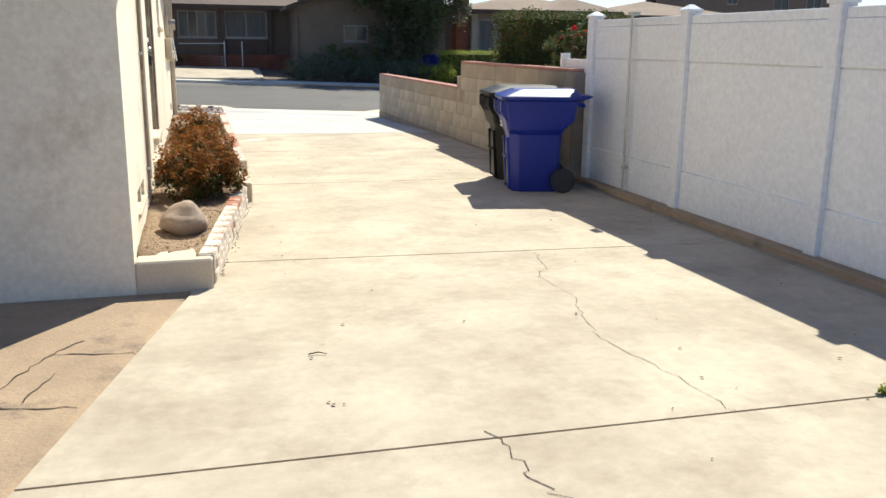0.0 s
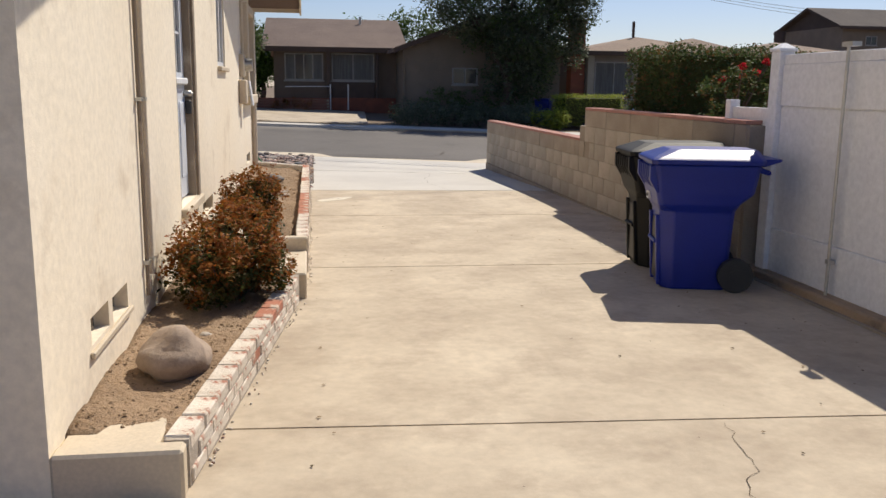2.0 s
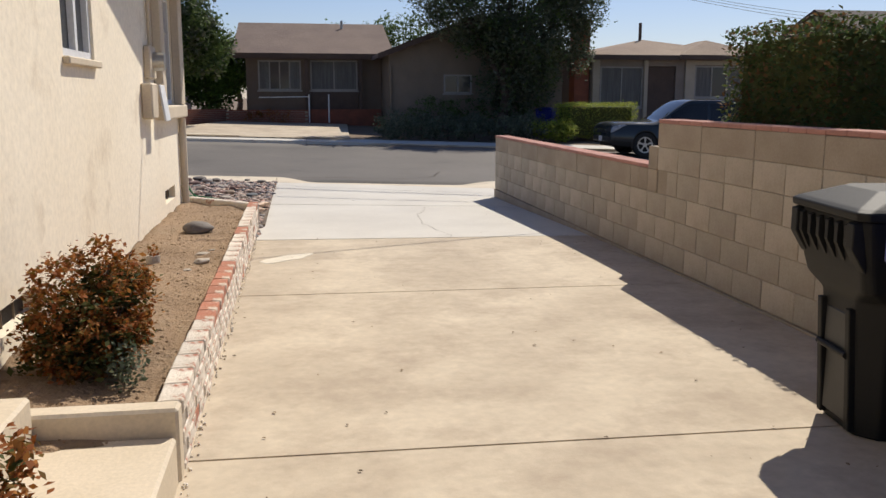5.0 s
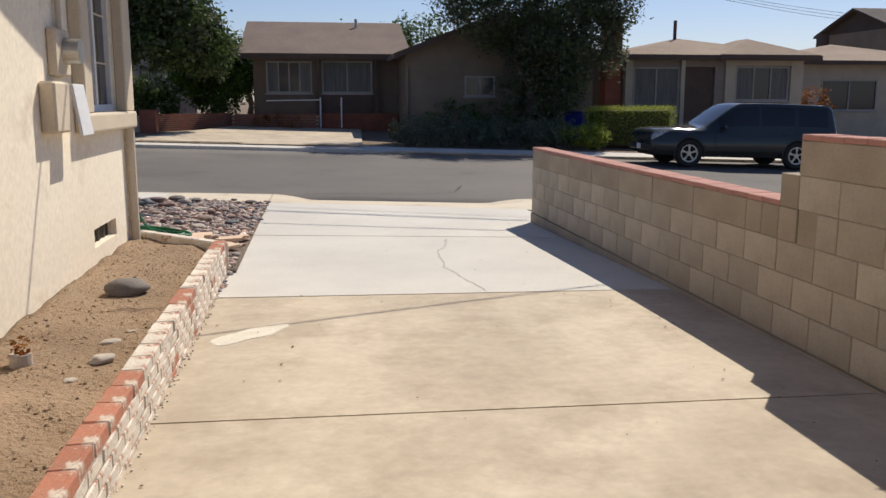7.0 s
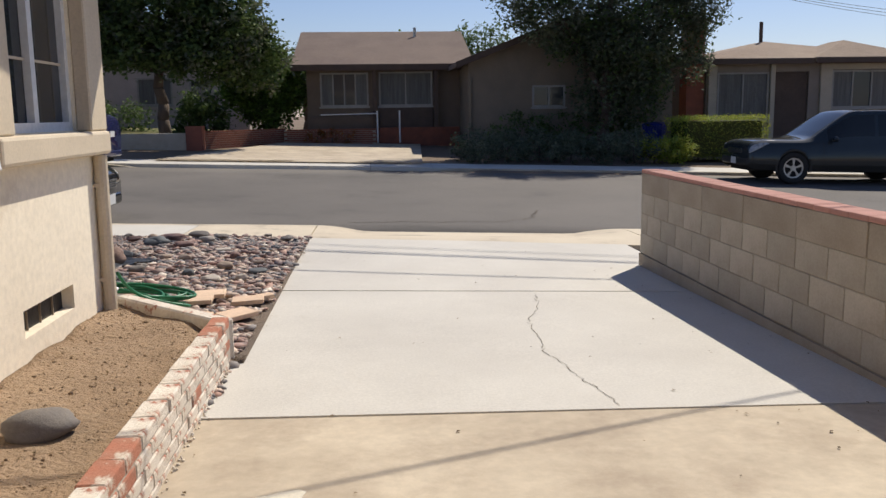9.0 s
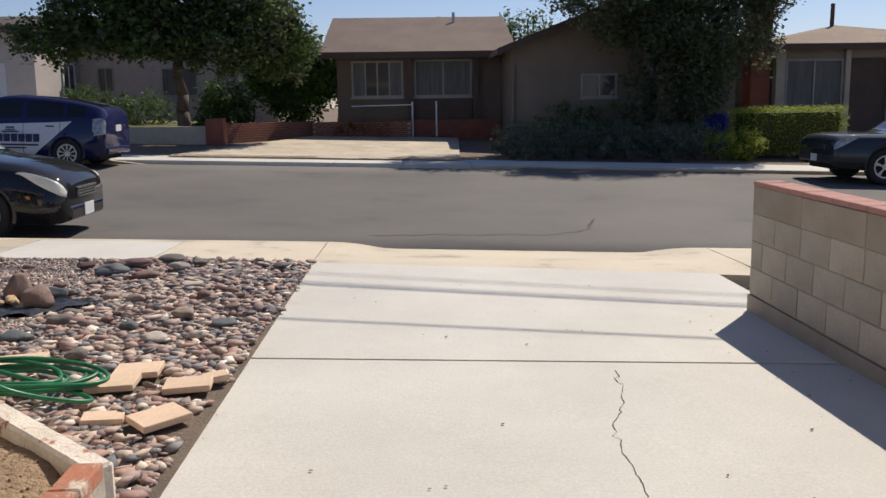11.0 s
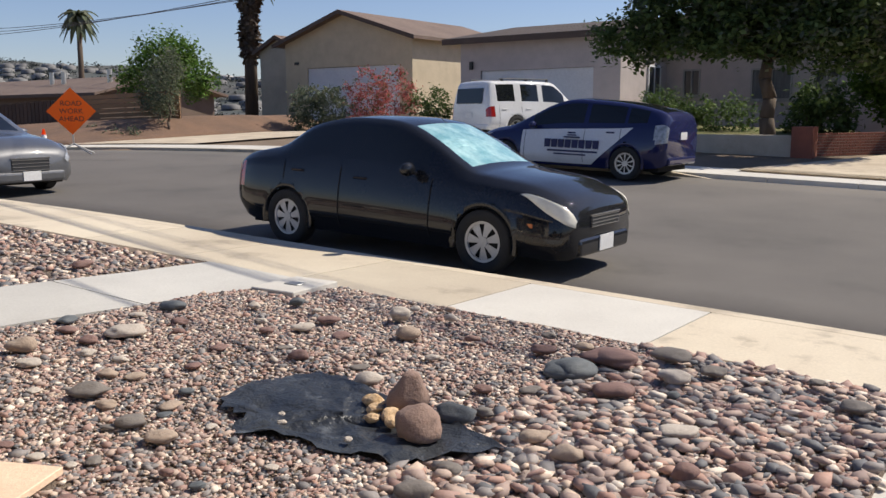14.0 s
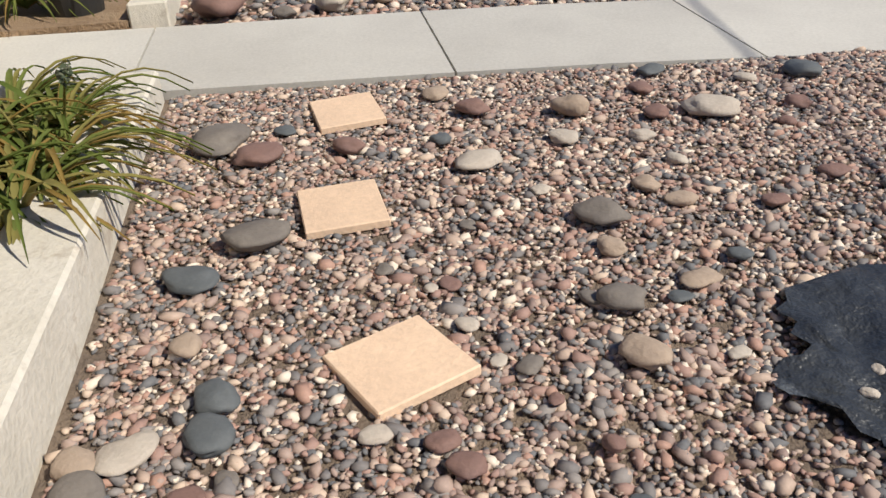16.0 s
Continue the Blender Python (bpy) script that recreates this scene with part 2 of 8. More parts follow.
# near pavement: slabs cast one by one, with the kerb along the street
pavement = thing("pavement", "tan concrete pavement slabs along the street", "pavement", kind="structure")
cuts = steps(-69, 0.54, 1.53) 
for i, (a, b) in enumerate(zip(cuts, cuts[1:])):
    part("slab", strip([a + 0.006, (a + b) / 2, b - 0.006], near_in, lambda x: near_kerb(x) - 0.15, walk_z, 1, 0.12), M_CONC_W if i in (43,) else M_WALKC, pavement)
part("kerb", strip(steps(-69, 0.54, 0.8), lambda x: near_kerb(x) - 0.144, near_kerb, lambda x, y: walk_z(x, y), 2, 0.22), M_WALKC, pavement, "pale concrete kerb")
pavement_e = thing("pavement", "tan concrete pavement beyond the driveway", "pavement", kind="structure")
for a, b in zip(steps(4.74, 37, 1.53), steps(4.74, 37, 1.53)[1:]):
    part("slab", strip([a + 0.006, b - 0.006], near_in, lambda x: near_kerb(x) - 0.15, walk_z, 1, 0.12), M_WALKC, pavement_e)
part("kerb", strip(steps(4.74, 37, 0.8), lambda x: near_kerb(x) - 0.144, near_kerb, lambda x, y: walk_z(x, y), 2, 0.22), M_WALKC, pavement_e)

# the drive, slab by slab
driveway = thing("driveway", "long concrete driveway cast in slabs, cracked and stained", "driveway", kind="structure")


def slab(left, right, y0, y1, skew0, skew1, material, label="", gap=0.008):
    """left(y), right(y): the slab's sides; its ends run at skew to the street."""
    bm = bmesh.new()
    n, g = 8, []
    for i in range(n + 1):
        row = []
        for j in range(n + 1):
            u, v = j / n, i / n
            ya, yb = y0 + skew0 * u + gap, y1 + skew1 * u - gap
            y = ya + (yb - ya) * v
            x = left(y) + (right(y) - left(y)) * u
            row.append(bm.verts.new((x, y, drive_z(x, y))))
        g.append(row)
    for i in range(n):
        for j in range(n):
            bm.faces.new((g[i][j], g[i][j + 1], g[i + 1][j + 1], g[i + 1][j]))
    rim = g[0][:] + [r[-1] for r in g[1:]] + g[-1][-2::-1] + [r[0] for r in g[-2:0:-1]]
    low = [bm.verts.new(v.co - Vector((0, 0, 0.1))) for v in rim]
    for i in range(len(rim)):
        bm.faces.new((rim[i], low[i], low[(i + 1) % len(rim)], rim[(i + 1) % len(rim)]))
    return part("slab", bm, material, driveway, label)


def edge_l(y):
    if y < 5.3:
        return -0.09 + (y - 5.3) * 0.25
    return -0.09 if y < 8.3 else 0.2
def edge_r(y): return 4.3
joints = [(-2.5, -0.1), (2.98, -0.08), (6.07, -0.28), (9.5, -0.09), (12.45, -0.09), (15.0, -0.10)]
for (a, sa), (b, sb) in zip(joints, joints[1:]):
    slab(edge_l, edge_r, a, b, sa, sb, M_CONC)
slab(lambda y: 0.49 + 0.01 * (y - 15), edge_r, 15.0, 18.08, -0.10, -0.12, M_CONC_W, "newer pale concrete slab", 0.015)
slab(lambda y: 0.49 + 0.01 * (y - 15), edge_r, 18.08, 21.2, -0.12, -0.18, M_CONC_W, "newer pale concrete slab", 0.015)
# crossing down to the gutter
def apron_z(x, y):
    v = smooth01((y - near_in(x)) / 1.84) * smooth01((x - 0.54) / 0.7) * smooth01((4.74 - x) / 0.7)
    top = drive_z(x, 21.3) + (walk_z(x, y) - drive_z(x, 21.3)) * smooth01((y - near_in(x) + 0.1) / 0.4)
    return (1 - v) * top + v * (road_z(x, near_kerb(x)) + 0.035)
part("crossing", strip(steps(0.55, 4.73, 0.15), lambda x: near_in(x) - 0.12 - 0.18 * max(0, x - 0.54) / 4, lambda x: near_kerb(x) + 0.004 + 0.34 * smooth01((x - 0.54) / 0.5) * smooth01((4.74 - x) / 0.5), apron_z, 8, 0.25), M_WALKC, driveway, "tan crossing slab down to the gutter")
old = part("old_slab", strip(steps(-6, -0.1, 0.1), lambda x: -2.5, lambda x: 5.4, lambda x, y: -0.012 if y > 5.31 + (x + 0.09) * 4.0 else -0.05, 20, 0.1), M_CONC_OLD, driveway, "older rough brown concrete")


def crack(pts, width, seed, parent, zf, wander=0.03):
    """A jagged dirt-filled crack laid along the points."""
    rnd = random.Random(seed)
    line = []
    for (x0, y0), (x1, y1) in zip(pts, pts[1:]):
        k = max(2, int(math.hypot(x1 - x0, y1 - y0) / 0.05))
        for i in range(k):
            line.append((x0 + (x1 - x0) * i / k + rnd.uniform(-wander, wander), y0 + (y1 - y0) * i / k + rnd.uniform(-wander, wander)))
    line.append(pts[-1])
    bm = bmesh.new()
    prev = None
    for i, (x, y) in enumerate(line):
        x2, y2 = line[min(i + 1, len(line) - 1)]
        x1, y1 = line[max(i - 1, 0)]
        d = Vector((x2 - x1, y2 - y1, 0)).normalized()
        w = width * rnd.uniform(0.3, 1.0)
        nrm = Vector((-d.y, d.x, 0)) * w / 2
        p = Vector((x, y, zf(x, y) + 0.003))
        cur = (bm.verts.new(p + nrm), bm.verts.new(p - nrm))
        if prev:
            bm.faces.new((prev[0], prev[1], cur[1], cur[0]))
        prev = cur
    return part("crack", bm, M_CRACK, parent, "dark jagged crack")


crack([(1.06, 3.0), (1.09, 2.8), (1.07, 2.64), (1.14, 2.45), (1.2, 1.9)], 0.006, 1, driveway, drive_z)
crack([(2.13, 2.93), (2.08, 3.52), (1.98, 3.93), (2.1, 4.47), (2.17, 4.69), (2.16, 4.96), (2.13, 5.19), (2.3, 5.41), (2.38, 5.86)], 0.004, 2, driveway, drive_z, 0.018)
for q, pts_ in enumerate(([(-0.95, 3.85), (-0.8, 4.3), (-0.75, 4.4), (-0.62, 4.58)], [(-0.75, 4.4), (-0.55, 4.36), (-0.33, 4.34)], [(-0.95, 3.8), (-0.72, 3.72), (-0.55, 3.69)], [(-0.71, 4.12), (-0.78, 3.8)])):
    crack(pts_, 0.012, 20 + q, driveway, lambda x, y: -0.012, 0.015)
crack([(2.65, 17.84), (2.55, 17.3), (2.41, 16.89), (2.37, 16.05), (2.44, 15.63), (2.54, 15.0)], 0.006, 3, driveway, drive_z, 0.02)

# ---------------------------------------------------------------- own house
HX, HY0, HY1, FLOOR, EAVE = -0.41, 5.41, 16.62, 0.6, 2.72
DOOR, WIN, FWIN = (8.8, 9.66, 0.6, 2.64), (11.68, 12.5, 1.68, 2.5), (15.2, 16.3, 1.36, 2.5)


def wall_with_holes(bm, axis, at, thick, a0, a1, z0, z1, holes):
    """A wall slab along one axis, pieced round its openings. at: outer face; thick: inward (signed)."""
    def put(p, q, r, s):
        if q - p > 1e-4 and s - r > 1e-4:
            lo, hi = min(at, at + thick), max(at, at + thick)
            if axis == "y":
                box(bm, lo, hi, p, q, r, s)
            else:
                box(bm, p, q, lo, hi, r, s)
    cuts_ = sorted({a0, a1, *[v for h in holes for v in h[:2]]})
    for p, q in zip(cuts_, cuts_[1:]):
        cur = z0
        for h in sorted((h for h in holes if h[0] <= p + 1e-6 and h[1] >= q - 1e-6), key=lambda h: h[2]):
            put(p, q, cur, h[2])
            cur = h[3]
        put(p, q, cur, z1)
    bmesh.ops.remove_doubles(bm, verts=bm.verts, dist=1e-4)
    return bm


vents = [(6.09, 6.42, 0.39, 0.51), (6.5, 6.84, 0.37, 0.5), (10.04, 10.8, 0.34, 0.47), (15.32, 16.04, 0.34, 0.48)]
house = thing("house", "single-storey cream stucco house beside the driveway", "house")
part("wall", wall_with_holes(bmesh.new(), "y", HX, -0.16, HY0, HY1, -0.15, EAVE, [DOOR, WIN, FWIN] + vents), M_STUCCO, house, "cream stucco side wall with worn patches")
part("wall", one(-5.6, HX - 0.16, HY0, HY0 + 0.16, -0.15, EAVE), M_STUCCO, house)
part("wall", one(-1.3, HX - 0.16, HY1 - 0.16, HY1, -0.15, EAVE), M_STUCCO, house)
part("wall", one(-1.3, -1.14, 15.6, HY1 - 0.16, -0.15, EAVE), M_STUCCO, house)
part("wall", one(-5.6, -1.3, 15.44, 15.6, -0.15, EAVE), M_STUCCO, house)
part("wall", one(-5.76, -5.6, HY0, 15.6, -0.15, EAVE), M_STUCCO, house)
part("floor", one(-5.6, HX - 0.16, HY0 + 0.16, 15.44, 0.3, FLOOR - 0.02), M_DARK, house)

# ---------------------------------------------------------------- foliage and stones
def scatter_mesh(name, base_v, base_f, place, turn, size, material, smooth=False):
    """One mesh of many small copies: place (n,3), turn (n,3,3), size (n,3)."""
    n, k = len(place), len(base_v)
    v = np.einsum("nij,nkj->nki", turn, base_v[None] * size[:, None]) + place[:, None]
    f = (base_f[None] + (np.arange(n) * k)[:, None, None]).reshape(-1, base_f.shape[1])
    me = bpy.data.meshes.new(name)
    me.vertices.add(n * k)
    me.vertices.foreach_set("co", v.reshape(-1))
    w = f.shape[1]
    me.loops.add(f.size)
    me.loops.foreach_set("vertex_index", f.reshape(-1).astype(np.int32))
    me.polygons.add(len(f))
    me.polygons.foreach_set("loop_start", np.arange(0, f.size, w, dtype=np.int32))
    me.polygons.foreach_set("loop_total", np.full(len(f), w, dtype=np.int32))
    if smooth:
        me.polygons.foreach_set("use_smooth", [True] * len(f))
    me.update(calc_edges=True)
    me.materials.append(material)
    return me


def turns(rs, n, up=1.0):
    """Random turns; up under 1 keeps the leaves flatter."""
    a, b, c = rs.uniform(0, 2 * np.pi, n), rs.normal(0, 0.9, n) * up, rs.uniform(0, 2 * np.pi, n)
    ca, sa, cb, sb, cc, sc = np.cos(a), np.sin(a), np.cos(b), np.sin(b), np.cos(c), np.sin(c)
    z, o = np.zeros(n), np.ones(n)
    A = np.stack([np.stack([ca, -sa, z], 1), np.stack([sa, ca, z], 1), np.stack([z, z, o], 1)], 1)
    B = np.stack([np.stack([o, z, z], 1), np.stack([z, cb, -sb], 1), np.stack([z, sb, cb], 1)], 1)
    C = np.stack([np.stack([cc, -sc, z], 1), np.stack([sc, cc, z], 1), np.stack([z, z, o], 1)], 1)
    return A @ B @ C


LEAF_V = np.array([(0, -0.5, 0), (0.28, 0, 0.08), (0, 0.5, 0), (-0.28, 0, 0.08)], float)
LEAF_F = np.array([(0, 1, 2, 3)])


def leaves(name, lumps, n, size, material, seed, parent, label="", shell=0.55, clump=0.0, m=None):
    """A crown of n leaves over ellipsoid lumps (centre, radii); clump gathers them into tufts."""
    rs = np.random.RandomState(seed)
    vol = np.array([r[0] * r[1] * r[2] for _, r in lumps]) ** 0.67
    pick = rs.choice(len(lumps), n, p=vol / vol.sum())
    c, r = np.array([l[0] for l in lumps], float)[pick], np.array([l[1] for l in lumps], float)[pick]
    d = rs.normal(size=(n, 3))
    d /= np.linalg.norm(d, axis=1)[:, None]
    rad = shell + (1.06 - shell) * rs.uniform(0, 1, n) ** 0.6
    p = c + d * r * rad[:, None]
    if clump:
        t = rs.randint(0, max(2, n // 26), n)
        p = p[t] + rs.normal(0, clump, (n, 3))
    s = size * rs.uniform(0.6, 1.35, n)
    me = scatter_mesh(name, LEAF_V, LEAF_F, p, turns(rs, n), np.stack([s, s, s], 1), material)
    return part(name, me, material, parent, label, m=m)


def leaf_mat(name, tones, rough=0.55):
    k = len(tones)
    m = mat(name, tones[0], tones[-1], 0.75, 3, 20, 0, spec=0.25, island=[(i / k, c) for i, c in enumerate(tones)])
    bs = m.node_tree.nodes["Principled BSDF"]
    n, l = m.node_tree.nodes, m.node_tree.links
    thin = n.new("ShaderNodeBsdfTranslucent")
    both = n.new("ShaderNodeMixShader")
    both.inputs[0].default_value = 0.34
    l.new(bs.inputs["Base Color"].links[0].from_socket, thin.inputs[0])
    l.new(bs.outputs[0], both.inputs[1])
    l.new(thin.outputs[0], both.inputs[2])
    l.new(both.outputs[0], n["Material Output"].inputs[0])
    return m


M_NANDINA = leaf_mat("russet_leaves", [(0.303, 0.093, 0.020), (0.213, 0.066, 0.016), (0.356, 0.139, 0.028), (0.125, 0.075, 0.016), (0.250, 0.079, 0.020), (0.152, 0.101, 0.020), (0.391, 0.176, 0.048)])
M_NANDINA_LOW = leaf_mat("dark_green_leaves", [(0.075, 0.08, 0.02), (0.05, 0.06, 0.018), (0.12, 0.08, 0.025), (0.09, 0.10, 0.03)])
M_HEDGE = leaf_mat("hedge_leaves", [(0.073, 0.116, 0.036), (0.056, 0.093, 0.032), (0.114, 0.139, 0.049), (0.179, 0.093, 0.041), (0.082, 0.109, 0.032)])
M_TREE = leaf_mat("tree_leaves", [(0.080, 0.126, 0.041), (0.057, 0.095, 0.032), (0.112, 0.168, 0.050), (0.135, 0.189, 0.063)])
M_TREE_LT = leaf_mat("bright_leaves", [(0.110, 0.210, 0.037), (0.077, 0.150, 0.030), (0.156, 0.256, 0.053)])
M_TREE_GR = leaf_mat("grey_green_leaves", [(0.108, 0.134, 0.081), (0.144, 0.168, 0.104), (0.084, 0.112, 0.070), (0.192, 0.202, 0.139)])
M_YELLOW = leaf_mat("yellow_green_leaves", [(0.354, 0.403, 0.062), (0.225, 0.319, 0.046), (0.451, 0.454, 0.092)])
M_PINK = leaf_mat("pink_blossom", [(0.55, 0.16, 0.15), (0.62, 0.25, 0.22), (0.40, 0.10, 0.10), (0.10, 0.13, 0.04)])
M_ROSE = leaf_mat("red_petals", [(0.6, 0.02, 0.03), (0.5, 0.02, 0.03), (0.7, 0.05, 0.06)])
M_BLADE = leaf_mat("strap_leaves", [(0.16, 0.20, 0.05), (0.10, 0.15, 0.03), (0.28, 0.25, 0.08), (0.30, 0.20, 0.06)])
M_BARK = mat("bark", (0.13, 0.095, 0.07), (0.08, 0.06, 0.045), 0.95, 4, 40, 0.8, 25, stretch=(1, 1, 0.2))

_bm = bmesh.new()
bmesh.ops.create_icosphere(_bm, subdivisions=1, radius=1.0)
ICO_V = np.array([v.co[:] for v in _bm.verts])
ICO_F = np.array([[v.index for v in f.verts] for f in _bm.faces])
_bm.free()


def stone_mesh(name, r, seed, material, rough=0.34, subdiv=3):
    """A water-worn stone: a flattened ball with uneven sides, bottom at z = 0."""
    bm = bmesh.new()
    bmesh.ops.create_icosphere(bm, subdivisions=subdiv, radius=1.0)
    off = Vector((seed * 7.3, seed * 3.1, seed * 1.7))
    for v in bm.verts:
        k = 1 + rough * noise.noise(v.co * 1.1 + off) + rough * 0.3 * noise.noise(v.co * 2.6 + off) + rough * 0.08 * noise.noise(v.co * 9.0 + off)
        v.co = Vector((v.co.x * r[0] * k, v.co.y * r[1] * k, v.co.z * r[2] * k))
    low = min(v.co.z for v in bm.verts)
    for v in bm.verts:
        v.co.z -= low * 0.8
    return mesh_of(name, bm, material, True)

# ---------------------------------------------------------------- own house: roof, door, windows, fittings
M_SHINGLE = mat("brown_shingle", (0.17, 0.12, 0.095), (0.13, 0.09, 0.07), 0.95, 0.6, 30, 0.7, 18, dist=0.02)
M_TRIM_WORN = mat("weathered_wood", (0.33, 0.26, 0.19), (0.22, 0.17, 0.12), 0.9, 2, 30, 0.5, stain=(0.48, 0.40, 0.30), stain_scale=3, stretch=(1, 1, 0.15))
M_METAL = mat("galvanised_metal", (0.55, 0.54, 0.50), (0.48, 0.47, 0.44), 0.4, 4, 40, 0.05, metal=0.8)
M_BLACK = mat("black_plastic", (0.02, 0.02, 0.02), (0.03, 0.03, 0.03), 0.5, 4, 60, 0.1)
M_DOORW = mat("white_door", (0.72, 0.75, 0.80), (0.66, 0.70, 0.75), 0.4, 3, 30, 0.05)
M_VENTG = mat("vent_mesh", (0.06, 0.05, 0.04), (0.03, 0.025, 0.02), 0.8, 8, 200, 0.6)
RIDGE_Y, SLOPE, RAKE = 11.1, 0.33, 0.78
zr0 = EAVE + 0.02


def roof_z(y):
    return zr0 + SLOPE * (17.2 - RIDGE_Y) - SLOPE * abs(y - RIDGE_Y)


bm = bmesh.new()
prism(bm, [(4.9, roof_z(4.9)), (RIDGE_Y, roof_z(RIDGE_Y)), (17.25, roof_z(17.25)), (17.25, roof_z(17.25) + 0.14), (RIDGE_Y, roof_z(RIDGE_Y) + 0.14), (4.9, roof_z(4.9) + 0.14)], -6.2, HX + RAKE, "x")
part("roof", bm, M_SHINGLE, house, "low brown shingle gable roof")
for y0, y1 in ((4.9, RIDGE_Y), (RIDGE_Y, 17.25)):
    bm = bmesh.new()
    prism(bm, [(y0, roof_z(y0) - 0.10), (y1, roof_z(y1) - 0.10), (y1, roof_z(y1) + 0.16), (y0, roof_z(y0) + 0.16)], HX + RAKE, HX + RAKE + 0.03, "x")
    part("fascia", bm, M_CREAM, house, "cream barge board")
part("fascia", one(-6.2, HX + RAKE, 17.25, 17.28, roof_z(17.25) - 0.06, roof_z(17.25) + 0.15), M_CREAM, house)
bm = bmesh.new()
prism(bm, [(HY0, EAVE), (HY1, EAVE), (HY1, roof_z(HY1) - 0.003), (RIDGE_Y, roof_z(RIDGE_Y) - 0.003), (HY0, roof_z(HY0) - 0.003)], HX - 0.16, HX, "x")
part("gable", bm, M_STUCCO, house, "cream stucco gable end")

# vents: mesh-backed openings low in the wall
for y0, y1, z0, z1 in vents:
    v = part("vent", one(HX - 0.10, HX - 0.07, y0, y1, z0, z1), M_VENTG, house, "dark screened crawl-space vent")
    for k in range(1, 4):
        part("vent_bar", one(HX - 0.065, HX - 0.055, y0 + (y1 - y0) * k / 4 - 0.004, y0 + (y1 - y0) * k / 4 + 0.004, z0, z1), M_TRIM_WORN, v)
part("vent_sill", one(HX, HX + 0.02, 6.05, 6.88, 0.34, 0.37, bevel=0.005), M_CREAM, house)

# side door
dy0, dy1, dz0, dz1 = DOOR
door = thing("door", "white half-glazed side door with a hanging lock box, shut", "door")
part("door_leaf", one(HX - 0.105, HX - 0.06, dy0 + 0.04, dy1 - 0.04, dz0 + 0.02, 1.47), M_DOORW, door)
leaf_top = part("glazed_half", wall_with_holes(bmesh.new(), "y", HX - 0.06, -0.045, dy0 + 0.04, dy1 - 0.04, 1.472, dz1 - 0.03, [(dy0 + 0.17, dy1 - 0.17, 1.58, dz1 - 0.15)]), M_DOORW, door)
part("pane", one(HX - 0.088, HX - 0.080, dy0 + 0.17, dy1 - 0.17, 1.58, dz1 - 0.15), M_GLASS, leaf_top, "dark glass")
for k in (1, 2):
    yy = dy0 + 0.17 + (dy1 - dy0 - 0.34) * k / 3
    part("muntin", one(HX - 0.078, HX - 0.066, yy - 0.01, yy + 0.01, 1.58, dz1 - 0.15), M_WHITE, leaf_top)
for zz in (1.88, 2.18):
    part("muntin", one(HX - 0.077, HX - 0.067, dy0 + 0.17, dy1 - 0.17, zz - 0.01, zz + 0.01), M_WHITE, leaf_top)
part("glazing_ledge", one(HX - 0.058, HX - 0.02, dy0 + 0.1, dy1 - 0.1, 1.49, 1.54, bevel=0.008), M_WHITE, door)
for a, b in ((dy0 + 0.12, dy0 + 0.38), (dy1 - 0.38, dy1 - 0.12)):
    part("raised_panel", one(HX - 0.062, HX - 0.05, a, b, 0.78, 1.36, bevel=0.01), M_DOORW, door)
bm = cyl(bmesh.new(), (HX - 0.06, dy1 - 0.1, 1.42), (HX + 0.0, dy1 - 0.1, 1.42), 0.025)
cyl(bm, (HX - 0.005, dy1 - 0.11, 1.42), (HX - 0.005, dy1 + 0.0, 1.42), 0.011)
hd = part("door_handle", bm, M_METAL, door, "brushed metal lever handle", True)
part("lock_box", one(HX - 0.045, HX - 0.0, dy1 - 0.15, dy1 - 0.08, 1.26, 1.37, bevel=0.01), M_BLACK, hd, "black key lock box")
for a, b in ((dy0 - 0.005, dy0 + 0.04), (dy1 - 0.04, dy1 + 0.005)):
    part("jamb", one(HX - 0.155, HX - 0.003, a + 0.002, b - 0.002, dz0, dz1), M_TRIM_WORN, door, "weathered bare wood jamb")
part("head_jamb", one(HX - 0.155, HX - 0.004, dy0 + 0.04, dy1 - 0.04, dz1 - 0.03, dz1), M_TRIM_WORN, door)
part("door_trim", one(HX + 0.001, HX + 0.022, dy1 + 0.006, dy1 + 0.11, dz0 - 0.05, dz1 + 0.08, bevel=0.004), M_TRIM_WORN, door, "peeling brown door casing")
part("threshold", one(HX - 0.15, HX + 0.05, dy0 - 0.02, dy1 + 0.12, dz0 - 0.07, dz0 - 0.004, bevel=0.008), M_CREAM, door)


def sash_window(name, y0, y1, z0, z1, label, grid, mull=True, sill=0.07):
    w = tagged(thing(name, label, "window"), kind="structure")
    part("window_frame", wall_with_holes(bmesh.new(), "y", HX - 0.02, -0.07, y0, y1, z0, z1, [(y0 + 0.05, y1 - 0.05, z0 + 0.05, z1 - 0.05)]), M_WHITE, w, "white vinyl frame")
    part("pane", one(HX - 0.065, HX - 0.058, y0 + 0.05, y1 - 0.05, z0 + 0.05, z1 - 0.05), M_GLASS, w, "dark reflecting glass")
    if mull:
        part("mullion", one(HX - 0.056, HX - 0.015, (y0 + y1) / 2 - 0.03, (y0 + y1) / 2 + 0.03, z0 + 0.05, z1 - 0.05), M_WHITE, w)
    for yy in grid[0]:
        part("muntin", one(HX - 0.055, HX - 0.045, yy - 0.007, yy + 0.007, z0 + 0.05, z1 - 0.05), M_CREAM, w)
    for zz in grid[1]:
        part("muntin", one(HX - 0.054, HX - 0.046, y0 + 0.05, y1 - 0.05, zz - 0.007, zz + 0.007), M_CREAM, w)
    return w


